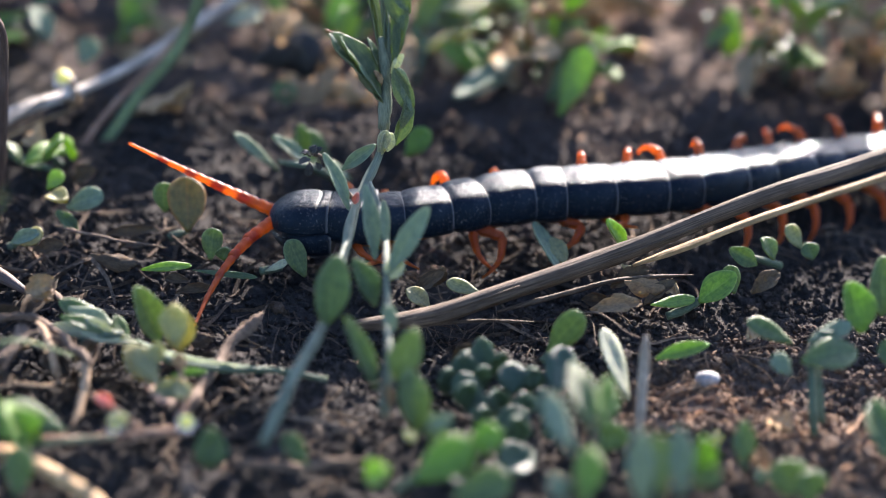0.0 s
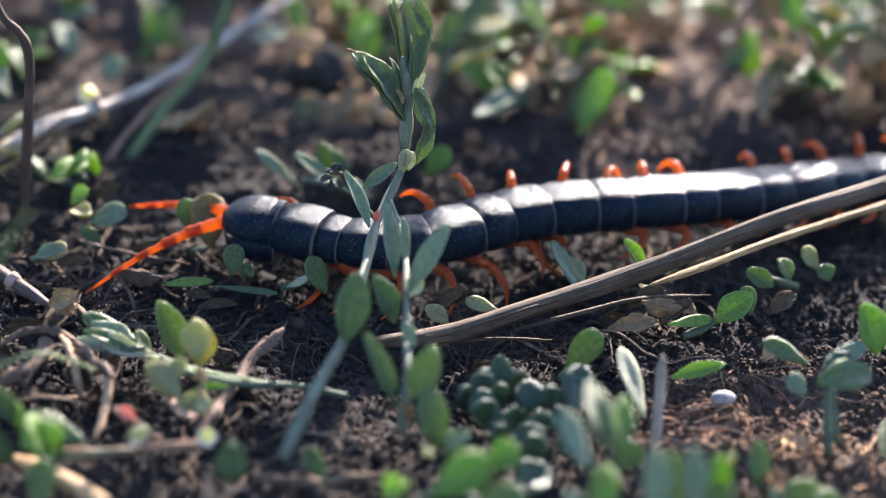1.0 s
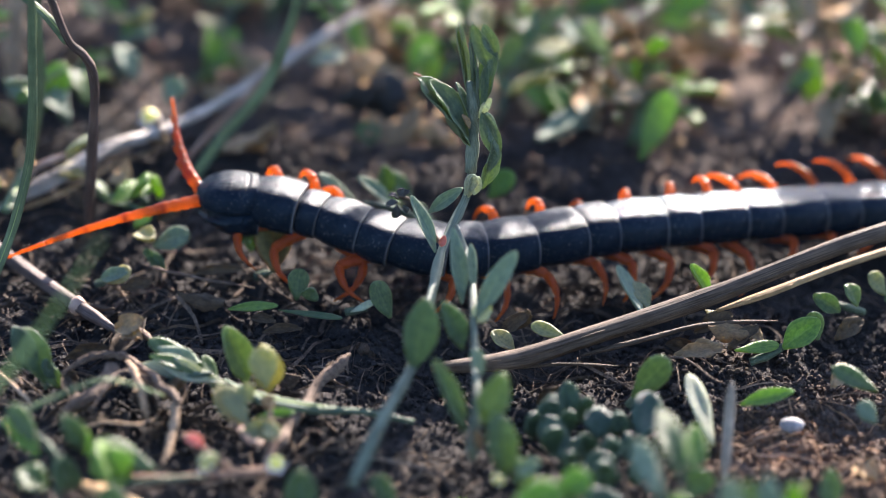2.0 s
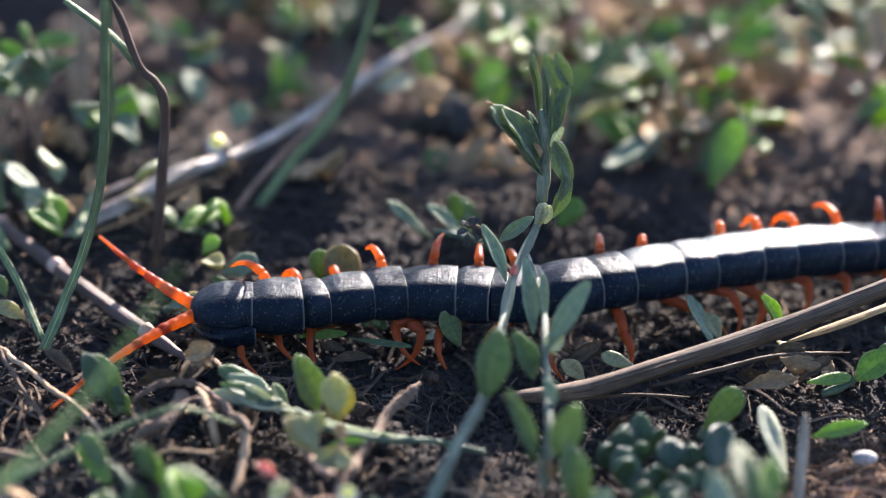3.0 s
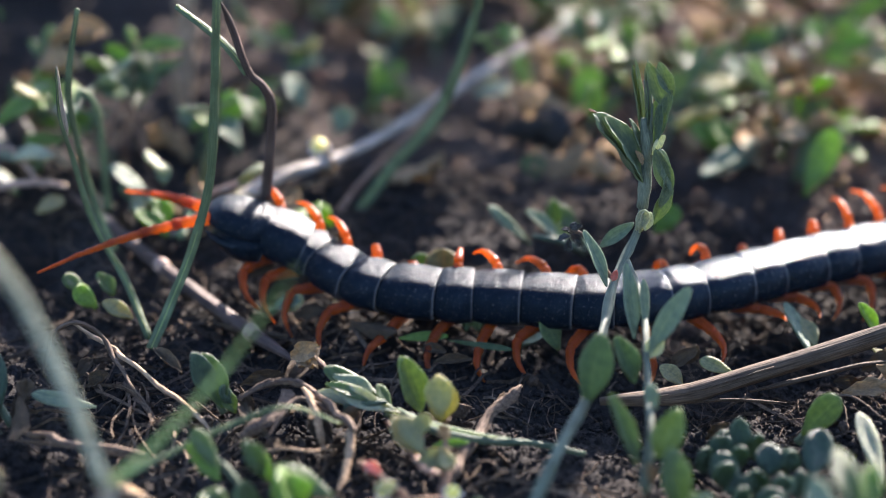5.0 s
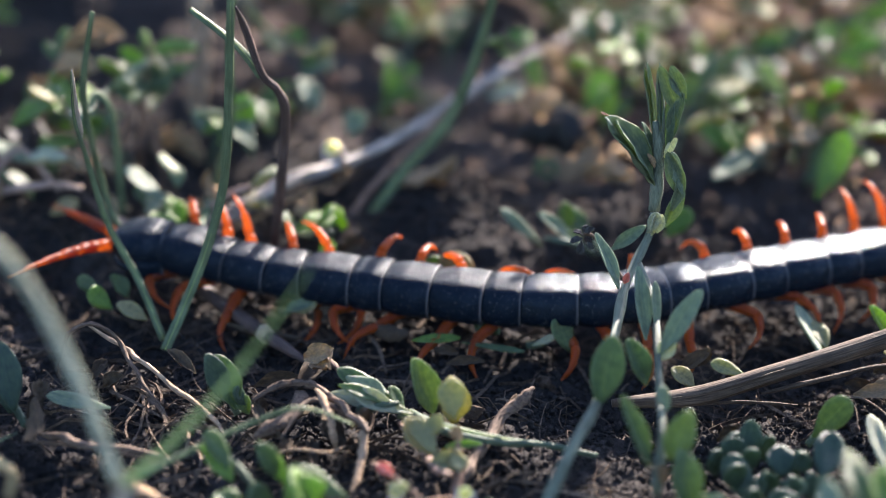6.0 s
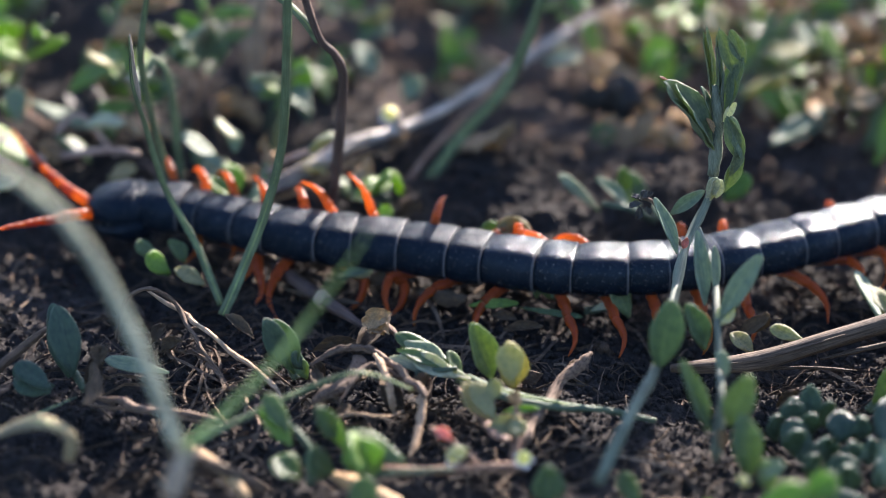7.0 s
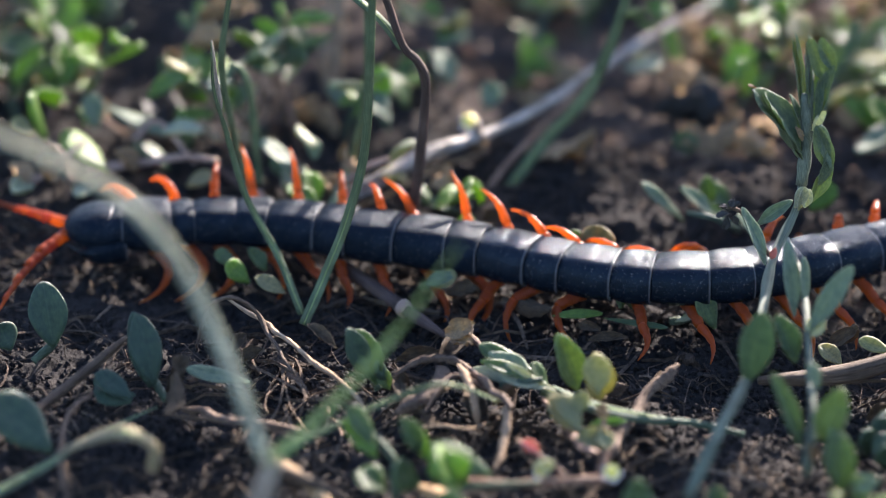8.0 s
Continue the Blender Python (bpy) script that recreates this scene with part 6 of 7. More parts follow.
SPINE[5.8] = [(-28.2, 49.9, 8.1), (-21.3, 48.5, 7.5), (-14.9, 46.1, 6.4), (-7.5, 43.3, 5.6), (2.3, 41.1, 5.6), (13.7, 37.7, 5.7), (27.2, 34.4, 5.9), (43.0, 35.0, 6.4), (59.8, 41.0, 6.9), (84.2, 50.2, 6.9)]
SPINE[6.0] = [(-31.0, 51.7, 7.1), (-24.2, 50.1, 7.0), (-17.6, 47.9, 6.2), (-10.3, 44.5, 5.6), (-0.7, 42.0, 5.6), (10.7, 38.5, 5.7), (24.2, 34.8, 5.9), (40.0, 34.3, 6.4), (56.8, 40.3, 6.9), (81.0, 49.9, 6.9)]
SPINE[6.5] = [(-37.2, 52.3, 5.7), (-30.4, 53.7, 5.7), (-23.6, 52.1, 5.7), (-16.1, 49.3, 5.7), (-6.9, 45.6, 5.6), (4.0, 40.7, 5.6), (17.1, 35.9, 5.8), (32.7, 33.3, 6.2), (49.6, 39.4, 6.7), (73.8, 48.8, 7.2)]
SPINE[7.0] = [(-42.8, 53.2, 5.7), (-36.0, 54.9, 5.7), (-29.4, 52.7, 5.7), (-22.5, 48.8, 5.7), (-13.5, 44.5, 5.6), (-1.8, 42.1, 5.6), (11.5, 37.7, 5.7), (26.7, 33.1, 6.0), (44.4, 35.2, 6.5), (68.0, 46.2, 7.2)]
SPINE[7.5] = [(-50.1, 51.7, 5.8), (-43.2, 53.1, 5.7), (-36.3, 52.6, 5.7), (-28.7, 50.1, 5.7), (-19.3, 46.6, 5.7), (-7.6, 44.5, 5.6), (5.8, 41.3, 5.7), (19.8, 33.5, 5.8), (37.6, 32.3, 6.3), (61.4, 42.5, 7.0)]
SPINE[8.0] = [(-56.8, 48.7, 5.8), (-49.8, 49.2, 5.8), (-42.9, 50.3, 5.7), (-35.1, 51.6, 5.7), (-25.2, 50.1, 5.7), (-13.7, 46.8, 5.6), (-0.1, 43.4, 5.6), (14.3, 36.6, 5.7), (31.9, 33.1, 6.2), (56.1, 42.4, 6.9)]

# the feet of the near and the far side: where the hip stands along x, and the way from hip to foot, millimetres;
# each foot steps where the one before it stood
NEAR_USUAL = [(-37.0, 1.6, -5.7, -3.8), (-30.5, 6.6, -6.8, -2.6), (-24.0, 2.3, -5.8, -1.4), (-17.5, -1.1, -8.7, -4.7), (-11.0, -1.6, -7.3, -4.7), (-4.5, 2.6, -6.6, -5.0), (2.0, -3.0, -6.5, -5.1), (8.5, -6.7, -5.6, -5.1), (15.0, -3.1, -6.8, -4.9), (21.5, -0.4, -7.3, -5.0), (28.0, 1.6, -6.9, -4.3), (34.5, -1.3, -5.6, -3.7), (41.0, 0.1, -5.0, 0.1), (47.5, -0.1, -8.2, -4.9), (54.0, 5.7, -6.1, -1.9), (60.5, 3.7, -5.0, -3.3), (67.0, 1.9, -5.0, -4.0), (73.5, 1.9, -5.0, -2.8), (80.0, 1.7, -5.6, -3.1), (86.5, 1.1, -5.0, -1.0)]
NEAR_FEET = {}
NEAR_FEET[0.0] = [(47.5, -2.9, -5.0, -1.2), (57.0, 2.2, -5.0, -5.6), (60.6, -2.5, -5.0, -4.6), (66.1, -0.5, -5.0, -2.5), (71.1, 1.9, -5.0, 0.9), (77.4, -1.5, -5.0, 0.5), (84.3, -0.7, -5.0, 0.8), (90.0, 0.9, -5.5, -6.0)]
NEAR_FEET[0.5] = [(34.2, -1.4, -5.0, -2.3), (39.3, 0.1, -5.0, 0.1), (50.5, 5.4, -5.0, -1.1), (57.3, 0.3, -5.0, -5.6), (62.8, 4.3, -5.0, -0.5), (67.1, 1.8, -5.0, -4.7), (71.8, 0.3, -5.0, -4.2), (78.0, -2.6, -5.0, 0.5), (84.3, 1.8, -5.0, -1.2)]
NEAR_FEET[1.0] = [(32.4, -0.0, -5.0, -4.8), (51.0, 6.3, -5.0, -5.2), (58.2, 5.2, -5.0, -0.4), (62.1, -0.0, -5.0, -4.3), (66.8, -2.0, -5.0, -3.9), (74.1, 0.1, -5.0, -1.2), (79.4, -0.1, -5.0, -2.5), (86.1, 1.4, -5.0, -0.0)]
NEAR_FEET[2.5] = [(17.4, -1.9, -5.0, -2.4), (21.2, -1.1, -5.0, -4.7), (25.4, -0.0, -5.0, -5.4), (29.9, -1.3, -5.0, -3.1), (53.3, 6.0, -5.0, -4.8), (59.9, 3.5, -5.0, -5.6), (65.5, 2.9, -5.0, -5.9), (69.9, 1.4, -5.0, -5.9), (76.9, 2.7, -5.0, -5.1), (81.3, 2.0, -9.7, -6.4)]
NEAR_FEET[3.0] = [(12.3, -2.7, -5.0, -1.8), (17.9, -4.2, -5.0, -4.5), (23.5, 1.2, -5.0, -4.8), (27.6, -1.1, -5.0, -3.9), (32.4, -2.9, -5.0, -5.3), (47.8, -2.1, -7.4, -6.1), (53.3, -0.1, -9.3, -6.3), (59.0, 9.9, -5.0, -3.3), (67.2, 3.0, -5.0, -4.8), (71.6, -0.7, -5.0, -5.5), (78.2, 2.7, -5.0, -2.9), (83.3, 1.2, -5.0, -2.7), (87.4, 1.8, -5.0, -0.5)]
NEAR_FEET[3.5] = [(3.8, 0.0, -5.4, -6.1), (10.6, -7.3, -5.0, -3.5), (18.4, 3.4, -5.0, -4.2), (23.2, 2.1, -5.8, -5.4), (27.9, 3.7, -5.0, -1.4), (33.3, -2.4, -5.0, -4.5), (47.3, 0.5, -6.8, -6.1), (53.3, 10.4, -4.9, 4.1), (67.8, 4.9, -5.0, -3.7), (72.9, 4.9, -5.0, -3.2), (79.2, 2.9, -5.0, -3.7), (83.0, 2.0, -5.0, -1.9)]
NEAR_FEET[4.0] = [(1.6, -4.4, -5.0, -6.4), (6.0, -6.9, -5.0, -5.8), (12.3, -3.1, -9.9, -5.6), (18.7, -4.5, -8.8, -5.4), (23.9, 0.7, -6.5, -5.4), (29.9, 0.6, -5.8, -5.6), (35.7, -0.3, -5.0, -1.9), (51.3, 1.6, -8.0, -6.2), (56.4, 10.2, -5.0, 3.2), (71.2, 3.9, -5.0, -1.4), (80.0, 4.0, -5.0, -3.3), (86.4, 0.6, -5.0, -2.2)]
NEAR_FEET[4.5] = [(-2.1, -5.4, -5.0, -5.6), (1.9, -7.0, -5.0, -4.9), (8.0, -5.4, -5.0, -5.9), (13.8, -5.2, -8.5, -5.6), (20.9, 1.0, -6.9, -5.5), (26.2, -1.8, -11.0, -5.0), (31.9, -3.4, -5.0, -4.8), (46.9, 0.1, -11.1, -5.1), (52.4, 10.3, -5.0, 2.8), (63.7, 4.5, -5.0, 0.9), (71.4, 3.4, -5.0, -3.7)]
NEAR_FEET[6.0] = [(-18.1, -4.5, -5.0, -4.2), (-13.4, -2.7, -9.3, -5.2), (-6.5, 2.8, -5.0, -4.4), (-0.4, 1.7, -5.0, -3.5), (3.7, -0.0, -5.0, -2.9), (10.0, -9.4, -5.0, -4.6), (15.5, -6.5, -8.8, -5.3), (22.0, -3.9, -7.0, -5.4), (28.4, 0.1, -6.3, -5.5), (50.0, -1.6, -10.5, -6.0), (56.1, 4.3, -5.0, -0.9), (61.4, 8.2, -5.0, -2.8)]
NEAR_FEET[6.5] = [(-23.4, 1.5, -5.0, -0.7), (-19.3, -2.6, -6.8, -5.2), (-13.3, -5.8, -5.0, -3.1), (-5.0, 4.0, -5.9, -5.1), (-1.3, 1.1, -5.9, -5.1), (3.3, -4.6, -8.1, -5.1), (9.6, -8.6, -5.0, -5.2), (16.7, -3.2, -7.2, -5.3), (22.9, -0.6, -6.1, -5.5), (29.7, 2.6, -9.7, -5.6), (50.8, -0.5, -11.1, -5.0), (57.4, 5.9, -5.0, 0.8), (68.9, 4.8, -5.0, -2.5)]
NEAR_FEET[7.0] = [(-28.3, 6.6, -5.0, -1.0), (-18.7, 0.2, -11.3, -4.7), (-11.6, -2.4, -7.2, -5.1), (-5.0, 2.7, -5.0, -5.0), (-0.2, -0.1, -7.0, -5.1), (4.9, -4.0, -5.0, -4.4), (11.3, -7.4, -5.0, -5.1), (17.5, -3.0, -7.7, -5.3), (24.6, 3.6, -10.8, -4.4), (32.5, 0.3, -10.3, -5.7), (47.3, 0.2, -10.7, -5.8), (51.2, 5.9, -7.2, -6.2), (57.6, 5.6, -5.0, 0.2)]
NEAR_FEET[7.5] = [(-35.5, 5.5, -5.0, -1.8), (-27.4, 5.7, -9.8, -4.6), (-18.7, 1.3, -11.0, -5.0), (-12.8, 0.3, -5.3, -5.1), (-5.5, 3.5, -8.7, -5.1), (-0.9, 0.2, -7.6, -5.2), (3.2, -3.2, -8.3, -5.2), (7.8, -5.9, -6.1, -5.2), (14.4, -0.4, -5.5, -5.3), (23.1, 0.4, -9.8, -5.4), (29.1, 6.0, -5.0, -4.4), (50.2, 5.4, -7.2, -6.1)]
NEAR_FEET[8.0] = [(-36.5, -0.9, -6.2, -5.2), (-27.5, 7.5, -8.4, -4.8), (-19.6, 2.3, -10.9, -5.0), (-13.4, 2.7, -11.3, -3.8), (-5.7, 3.6, -9.0, -5.1), (-1.7, 1.9, -7.1, -5.1), (2.2, -3.0, -8.7, -5.1), (7.7, -5.4, -6.9, -5.2), (14.6, -1.3, -5.0, -4.6), (21.1, -0.0, -11.6, -3.8), (28.3, 3.8, -10.7, -4.5), (50.1, 5.0, -9.3, -6.1)]
FAR_USUAL = [(-37.0, -1.8, 7.0, 6.2), (-30.5, -2.6, 7.0, 8.8), (-24.0, -1.9, 7.0, 7.5), (-17.5, -0.9, 7.0, 4.8), (-11.0, -4.5, 7.0, 4.4), (-4.5, -4.3, 6.8, 6.7), (2.0, -4.0, 6.6, 8.3), (8.5, 1.9, 7.3, 0.9), (15.0, -1.4, 8.3, -1.9), (21.5, -3.0, 7.3, 2.2), (28.0, -6.0, 7.0, 2.0), (34.5, -5.9, 7.9, -2.4), (41.0, 0.0, 8.2, -2.2), (47.5, -1.8, 8.5, -3.9), (54.0, -0.7, 7.4, 2.3), (60.5, 0.7, 8.0, -1.9), (67.0, 2.2, 8.6, -4.7), (73.5, -0.1, 7.0, 4.0), (80.0, -4.0, 7.0, 4.8), (86.5, -3.7, 7.0, 5.4)]
FAR_FEET = {}
FAR_FEET[0.0] = [(47.4, 0.7, 9.0, -6.0), (50.4, -2.4, 9.0, -6.1), (55.8, -1.7, 7.0, 2.5), (62.1, 2.1, 9.0, -6.5), (65.9, 2.6, 9.0, -6.6), (70.8, 1.0, 7.0, 1.5), (77.7, 1.8, 7.0, 2.2), (83.7, -2.6, 7.0, 2.2), (89.5, 0.6, 7.0, 2.6), (95.1, 3.6, 7.0, 2.4), (100.6, 0.8, 7.0, 3.0), (106.4, -2.6, 7.0, 2.6), (112.2, -0.4, 7.0, 4.2), (118.2, 1.8, 7.0, 3.6), (124.0, -1.0, 7.0, 3.0)]
FAR_FEET[0.5] = [(43.8, -5.7, 7.0, 1.7), (49.8, -1.8, 7.0, 3.9), (61.0, 2.7, 9.0, -6.4), (64.9, 0.6, 9.0, -6.4), (68.5, 0.0, 9.0, -5.0), (74.6, 1.8, 7.0, 2.2), (80.6, -0.8, 7.0, 2.6), (86.4, -4.2, 7.0, 1.4), (92.1, 1.5, 7.0, 2.6), (97.8, 2.4, 7.0, 3.0), (103.5, -1.6, 7.0, 3.2), (109.4, 0.8, 7.0, 4.6), (115.3, 0.0, 9.0, -5.0), (121.0, 1.0, 7.0, 3.0)]
FAR_FEET[1.0] = [(44.7, -2.8, 9.0, -6.0), (48.4, -4.7, 7.0, 3.8), (55.1, -1.1, 7.0, 5.1), (60.1, 1.2, 7.0, 2.4), (62.8, 1.3, 7.0, 4.1), (67.2, 2.3, 7.0, 3.7), (71.7, 4.0, 7.0, 1.0), (77.8, 0.8, 7.0, 2.4), (83.9, -2.2, 7.0, 2.0), (89.7, 0.0, 9.0, -5.0), (95.3, -0.3, 7.0, 2.6), (101.1, 0.8, 7.0, 3.0), (107.0, -1.6, 7.0, 3.4), (112.9, 1.0, 7.0, 4.6), (118.7, 0.0, 7.0, 3.0)]
FAR_FEET[2.5] = [(12.9, -4.8, 8.5, -7.6), (21.6, -0.4, 7.0, 3.8), (34.0, -6.5, 8.9, -5.8), (38.4, -0.8, 9.0, -5.9), (40.5, 0.0, 9.0, -5.9), (45.2, -2.3, 9.0, -6.0), (49.5, -1.6, 7.0, 2.5), (62.0, -1.4, 9.0, -6.4), (76.6, 0.8, 7.0, 3.0), (84.2, -7.2, 7.0, 2.7), (85.8, -8.2, 7.0, 5.3)]
FAR_FEET[3.0] = [(9.6, -6.5, 7.0, 1.1), (14.6, 0.6, 9.0, -5.2), (19.8, -4.4, 7.0, 2.2), (26.8, 2.6, 7.0, 6.5), (41.4, -0.7, 7.0, 2.5), (46.0, -2.3, 9.0, -6.0), (52.5, 0.9, 7.0, 4.1), (68.0, 2.1, 9.0, -6.6), (69.5, 1.0, 7.0, 1.4), (75.4, -1.0, 7.0, 1.6), (81.3, -2.4, 7.0, 1.0), (87.3, -2.6, 7.0, 3.8), (93.4, 1.5, 7.0, 4.6)]
FAR_FEET[3.5] = [(13.6, 0.5, 9.0, -5.2), (15.5, 0.6, 9.0, -5.2), (19.9, -2.9, 9.0, -5.3), (33.0, -4.3, 9.0, -5.6), (41.3, -0.3, 9.0, -5.8), (46.7, -3.7, 9.0, -6.0), (58.2, -2.2, 9.0, -6.3), (64.0, 1.4, 9.0, -6.5), (67.8, 2.8, 9.0, -6.4), (79.4, -5.0, 7.0, 5.8), (80.5, -7.1, 7.0, 2.7), (85.8, -1.3, 7.0, 6.2)]
FAR_FEET[4.0] = [(10.4, -1.5, 7.0, 4.8), (14.1, 0.6, 7.0, 5.8), (19.0, -1.0, 7.0, 7.2), (25.7, -0.3, 7.0, 8.9), (41.2, -0.6, 9.0, -5.8), (45.0, 0.2, 9.0, -6.0), (49.3, -3.3, 7.0, 2.4), (58.9, -0.9, 7.0, 2.2), (64.4, 3.1, 9.0, -6.4), (68.1, 2.1, 9.0, -6.4), (79.1, -6.5, 7.0, 5.4), (83.9, -7.4, 6.6, 7.4)]
FAR_FEET[4.5] = [(-0.4, -3.2, 7.0, 4.4), (4.3, -4.8, 7.0, 5.5), (10.3, -3.6, 9.0, -6.2), (13.1, -1.3, 9.0, -5.8), (18.4, 3.7, 7.0, 4.4), (23.2, 0.0, 7.0, 5.0), (33.0, -3.5, 7.0, 3.6), (40.8, -1.6, 9.0, -5.8), (46.1, -0.9, 9.0, -6.0), (51.3, -2.1, 7.0, 3.7), (58.6, 1.6, 9.0, -6.4), (63.0, 1.0, 7.0, 2.5), (66.3, 1.9, 9.0, -6.6)]
FAR_FEET[6.0] = [(-10.5, -4.2, 7.0, 9.4), (-5.0, -0.9, 7.0, 4.2), (0.6, -5.2, 7.0, 6.2), (7.8, 6.5, 7.0, 3.7), (24.4, -9.4, 7.0, 1.2), (28.9, -7.6, 7.0, 0.7), (36.4, -7.1, 7.0, -0.7), (39.7, 1.4, 7.0, 3.8), (46.4, -1.4, 9.0, -6.0), (53.3, -3.1, 7.0, 3.8), (59.2, -0.5, 7.0, 3.7), (71.2, 0.3, 7.0, 4.6), (77.2, -2.7, 7.0, 9.8)]
FAR_FEET[6.5] = [(-10.6, -5.9, 7.0, 1.8), (-4.5, -3.0, 7.0, 8.1), (2.1, -4.0, 7.0, 7.7), (9.6, 7.5, 7.0, 0.6), (27.4, -10.3, 6.8, 0.7), (34.0, -7.3, 8.5, -5.3), (38.0, 2.0, 9.0, -5.8), (41.1, 1.1, 9.0, -5.9), (47.2, -1.4, 9.0, -6.1), (52.5, -2.2, 7.0, 2.4)]
FAR_FEET[7.0] = [(-25.8, -2.4, 7.0, 3.7), (-19.8, -3.0, 7.0, 5.3), (-13.4, -1.5, 7.0, 4.6), (-10.9, -1.2, 7.0, 3.6), (-5.6, -7.8, 6.5, 7.1), (2.5, -3.7, 5.9, 10.3), (10.6, 9.1, 7.0, -0.3), (23.0, -7.5, 7.0, 1.3), (29.4, -6.8, 7.0, 0.2), (37.4, -4.0, 9.0, -5.7), (40.6, 0.8, 7.0, 2.5), (54.0, 1.4, 9.0, -6.2)]
FAR_FEET[7.5] = [(-35.0, -6.7, 7.0, 6.5), (-28.6, -1.8, 7.0, 7.9), (-12.0, -9.8, 7.0, 1.7), (-6.6, -7.5, 6.1, 7.8), (0.8, -3.8, 6.1, 10.1), (18.0, -8.9, 7.0, 4.1), (24.7, -8.6, 7.0, 1.3), (33.9, -7.2, 7.0, 0.1), (39.0, 1.8, 7.0, 5.1), (46.3, -1.6, 9.0, -6.0), (52.2, -1.7, 7.0, 5.6)]
FAR_FEET[8.0] = [(-44.1, -7.4, 7.0, 2.3), (-37.5, 0.4, 7.0, 6.1), (-30.2, -2.9, 7.0, 9.4), (-22.9, -1.6, 7.0, 10.1), (-15.9, 0.3, 7.0, 4.5), (-12.5, -2.2, 7.0, 5.4), (-7.3, -7.7, 6.6, 7.1), (-0.1, -3.5, 6.4, 10.0), (16.2, -7.8, 7.0, 3.8), (27.9, -8.2, 7.0, 0.2), (34.9, -6.5, 7.0, -0.7), (38.6, 4.1, 7.0, 5.8), (46.3, 0.3, 9.0, -6.0), (52.8, 2.1, 7.0, 5.6)]

# the tips of the two antennae, near and far
FEELERS = {}
FEELERS[0.0] = ((17.2, 16.7, 1.0), (10.6, 45.7, 13.1))
FEELERS[0.5] = ((-1.9, 39.7, 2.0), (15.4, 56.7, 13.0))
FEELERS[1.0] = ((1.1, 32.2, 1.0), (7.2, 53.8, 3.0))
FEELERS[1.2] = ((-6.1, 36.1, 1.0), (-1.3, 47.0, 19.4))
FEELERS[2.3] = ((-21.3, 40.4, 5.0), (4.1, 60.2, 16.9))
FEELERS[2.5] = ((-2.7, 18.8, 1.0), (-7.2, 50.1, 12.1))
FEELERS[3.0] = ((-20.7, 14.1, 1.0), (-15.1, 46.2, 8.8))
FEELERS[3.5] = ((-18.1, 23.7, 14.9), (-13.6, 44.9, 29.4))
FEELERS[4.0] = ((-32.6, 42.1, 18.4), (-25.3, 56.0, 16.6))
FEELERS[4.5] = ((-32.7, 44.3, 17.0), (-20.7, 59.7, 19.8))
FEELERS[4.7] = ((-36.2, 37.9, 11.4), (-23.1, 56.6, 13.2))
FEELERS[5.8] = ((-42.7, 34.9, 6.1), (-35.8, 62.9, 9.3))
FEELERS[6.0] = ((-43.4, 36.7, 9.0), (-40.0, 64.7, 6.0))
FEELERS[6.5] = ((-49.9, 39.2, 2.3), (-53.2, 66.7, 5.8))
FEELERS[7.0] = ((-54.3, 41.1, 8.3), (-55.5, 69.1, 10.2))
FEELERS[7.5] = ((-54.5, 26.2, 1.0), (-62.2, 64.5, 1.0))
FEELERS[8.0] = ((-64.4, 33.6, 1.0), (-68.9, 62.8, 3.1))


def glide(table, t):
    """A smooth value in time between the rows of a table of arrays."""
    ts = sorted(table)
    v = [np.array(table[k], float) for k in ts]
    i = max(0, min(len(ts) - 2, int(np.searchsorted(ts, t, "right")) - 1))

    def slope(j):
        a, b = max(0, j - 1), min(len(ts) - 1, j + 1)
        return (v[b] - v[a]) / (ts[b] - ts[a])

    d = ts[i + 1] - ts[i]
    u = min(1.0, max(0.0, (t - ts[i]) / d))
    return (2 * u**3 - 3 * u**2 + 1) * v[i] + (u**3 - 2 * u**2 + u) * d * slope(i) + (3 * u**2 - 2 * u**3) * v[i + 1] + (u**3 - u**2) * d * slope(i + 1)


def back_line(t):
    """The spine as a dense line and its ways, at a time."""
    q = glide(SPINE, t)
    line = spline([Vector(p) for p in q], 10)
    for _ in range(12):
        line = [line[0], *[(line[i - 1] + line[i] * 2 + line[i + 1]) / 4 for i in range(1, len(line) - 1)], line[-1]]
    way = [0.0]
    for a, b in zip(line, line[1:]):
        way.append(way[-1] + (b - a).length)
    return line, way


def on_line(line, way, s):
    i = max(0, min(len(way) - 2, int(np.searchsorted(way, s, "right")) - 1))
    return line[i].lerp(line[i + 1], (s - way[i]) / (way[i + 1] - way[i]))


def facing(at, towards):
    """x along the way to a point, z up, from millimetres."""
    x = (towards - at).normalized()
    y = Vector((0, 0, 1)).cross(x).normalized()
    return Matrix.Translation(at * MM) @ Matrix((x, y, x.cross(y))).transposed().to_4x4()


def foot_at(feet, usual, t, x):
    """The way from the hip to the foot for a hip at x at a time."""

    def row(rows):
        a = np.array([*rows, *[u for u in usual if u[0] < rows[0][0] - 5 or u[0] > rows[-1][0] + 5]])
        a = a[a[:, 0].argsort()]
        return np.array([np.interp(x, a[:, 0], a[:, c]) for c in (1, 2, 3)])

    ts = sorted(feet)
    i = max(0, min(len(ts) - 2, int(np.searchsorted(ts, t, "right")) - 1))
    u = min(1.0, max(0.0, (t - ts[i]) / (ts[i + 1] - ts[i])))
    return Vector(row(feet[ts[i]]) * (1 - u) + row(feet[ts[i + 1]]) * u)


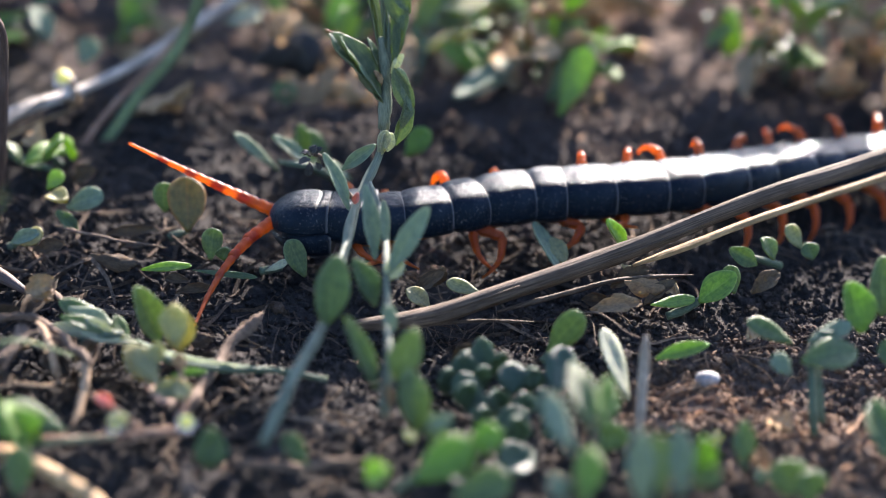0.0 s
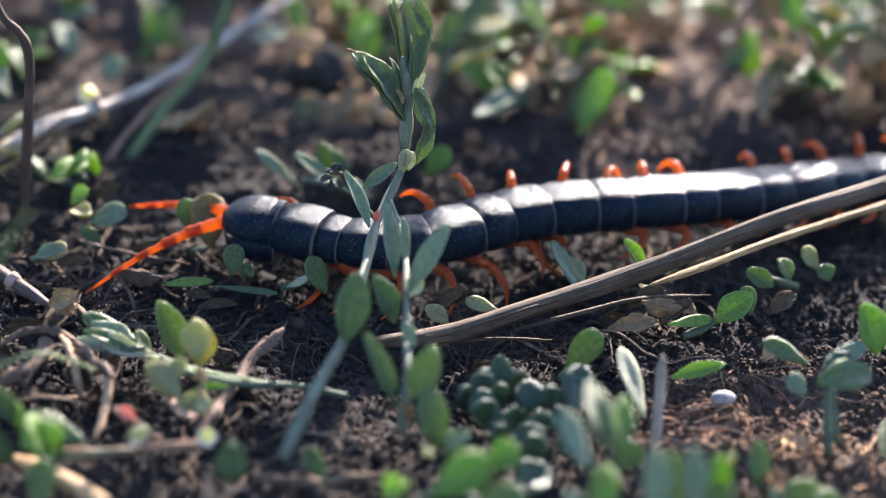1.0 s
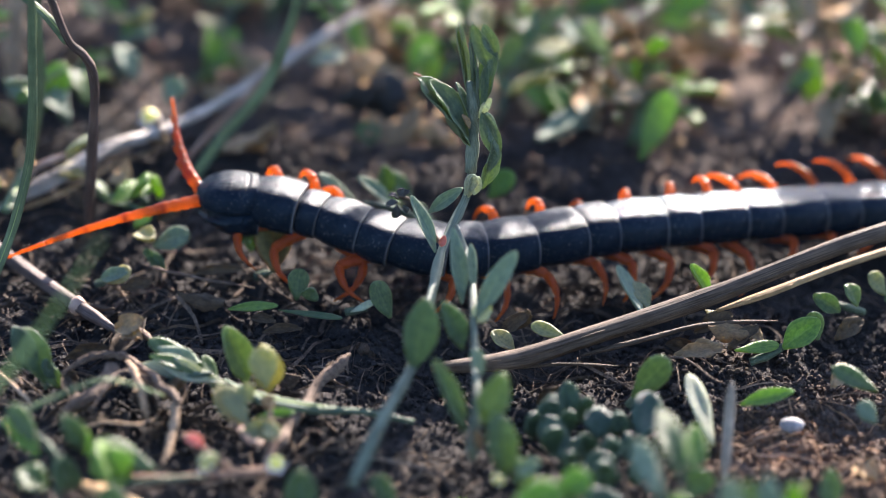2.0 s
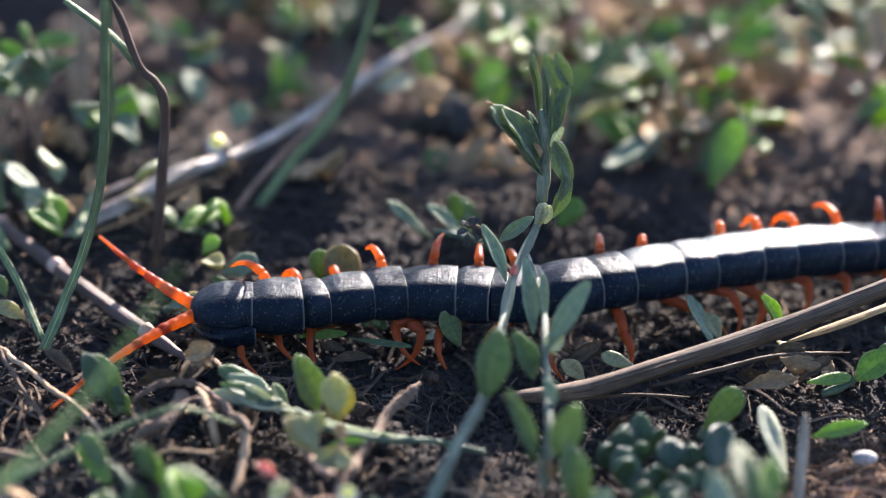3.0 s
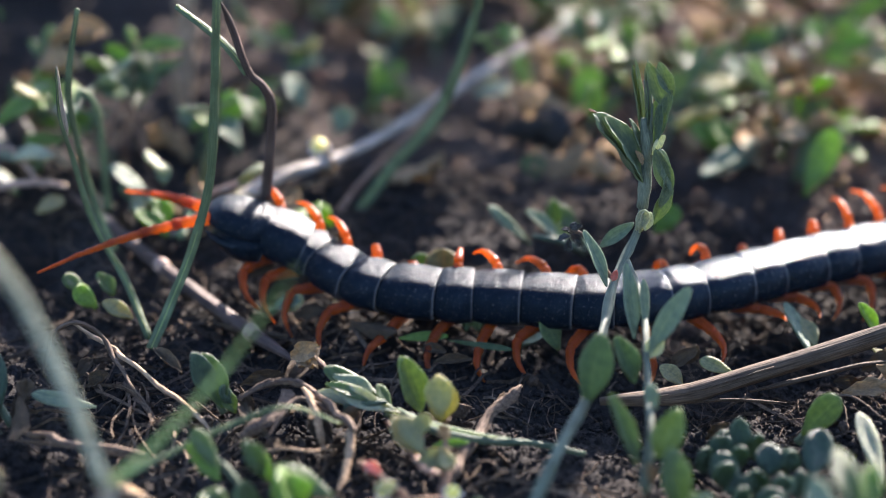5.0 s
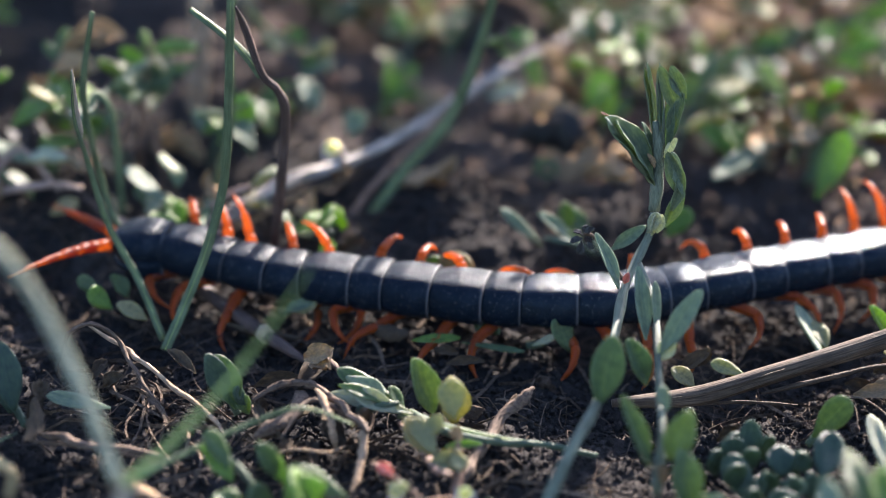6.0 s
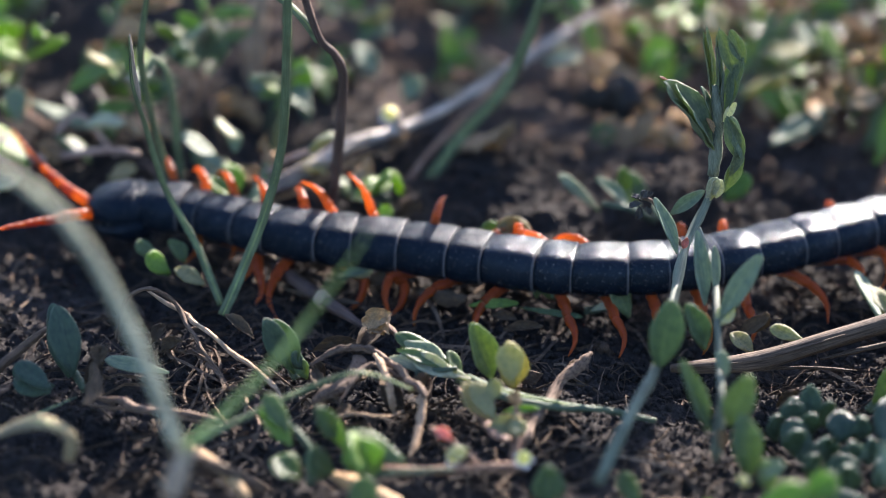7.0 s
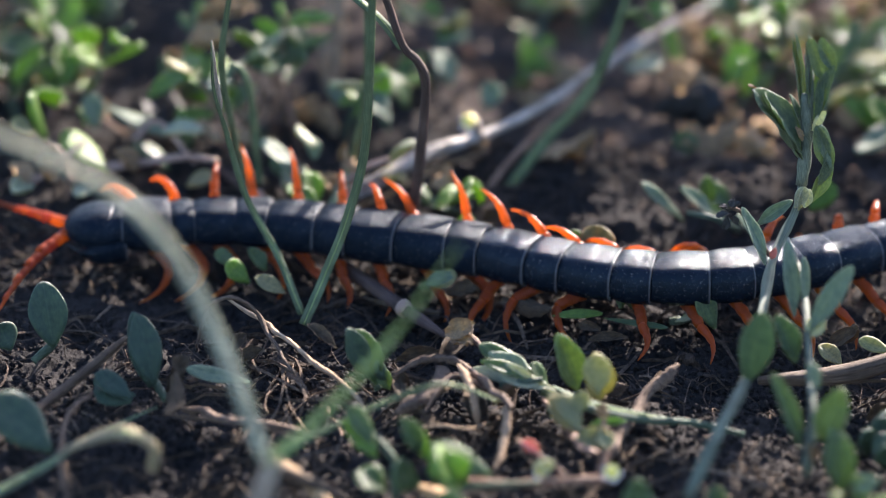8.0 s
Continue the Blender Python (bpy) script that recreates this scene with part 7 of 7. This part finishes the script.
def two_bones(hip, foot, far):
    """The poses of thigh and shin, from hip to foot in millimetres; far legs arch upwards, near ones sideways."""
    d = foot - hip
    if d.length > THIGH + SHIN - 0.12:
        d = d.normalized() * (THIGH + SHIN - 0.12)
    n = max(d.length, 4.0)
    x = d.normalized()
    lean = Vector((0, 0, 1)) if far else Vector((0.8 if d.x > -1 else -0.7, -0.15, 0.0))
    over = (lean - x * lean.dot(x)).normalized()
    along = (THIGH**2 - SHIN**2 + n * n) / (2 * n)
    knee = hip + x * along + over * math.sqrt(max(0.04, THIGH**2 - along**2))
    end = hip + x * n
    across = over.cross(x).normalized()

    def bone(a, b):
        u = (b - a).normalized()
        return Matrix.Translation(a * MM) @ Matrix((u, across, u.cross(across))).transposed().to_4x4()

    return bone(hip, knee), bone(knee, end)


def motions():
    ts = sorted({round(0.25 * k, 2) for k in range(33)} | set(SPINE))
    poses = {}

    def add(ob, t, m):
        poses.setdefault(ob, []).append((t, m))

    for t in ts:
        line, way = back_line(t)
        mid = on_line(line, way, 44.0)
        home = Matrix.Translation(Vector((mid.x, mid.y, 0)) * MM)
        away = home.inverted()
        add(ANIMAL, t, home)
        snout, neck = on_line(line, way, 0.0), on_line(line, way, HEAD)
        hm = facing(neck, snout)
        add(HEAD_PART, t, away @ hm)
        s = HEAD
        for k, (seg, length) in enumerate(zip(SEGMENTS, LENGTHS)):
            m = facing(on_line(line, way, s + length), on_line(line, way, s))
            add(seg, t, away @ m)
            for kk, side, leg, shin, at in LEGS[2 * k : 2 * k + 2]:
                far = (m.to_3x3() @ Vector((0, side, 0))).y > 0
                hip = (m @ (Vector((at, (2.9 if far else 1.6) * side, -1.4 if far else -2.3)) * MM)) / MM
                if k == 20:
                    way_out = Vector((14.0, 3.0 * (1 if far else -1), -3.0))
                else:
                    way_out = foot_at(*((FAR_FEET, FAR_USUAL) if far else (NEAR_FEET, NEAR_USUAL)), t, hip.x)
                thigh, lower = two_bones(hip, hip + way_out + (Vector() if far else (m.to_3x3() @ Vector((0, 1.4 * side, 0)))), far)
                add(leg, t, away @ thigh)
                add(shin, t, thigh.inverted() @ lower)
            s += length
        tips = glide(FEELERS, t)
        for chain, tip, side in zip(FEELER_PARTS, tips, (1, -1)):
            a = (hm @ Vector((7.6 * MM, 1.3 * side * MM, 0.1 * MM))) / MM
            c = Vector(tip)
            span = (c - a).length
            b = a.lerp(c, 0.5).lerp(a + (hm.to_3x3() @ Vector((0.75, 0.3 * side, 0.12))) * span * 0.5, 0.4)
            curve = [a * (1 - u) ** 2 + b * 2 * u * (1 - u) + c * u * u for u in (0, 0.2, 0.4, 0.6, 0.8, 1)]
            for ob, p, q in zip(chain, curve, curve[1:]):
                add(ob, t, away @ facing(p, q))
    for ob, rows in poses.items():
        walk(ob, rows)


motions()
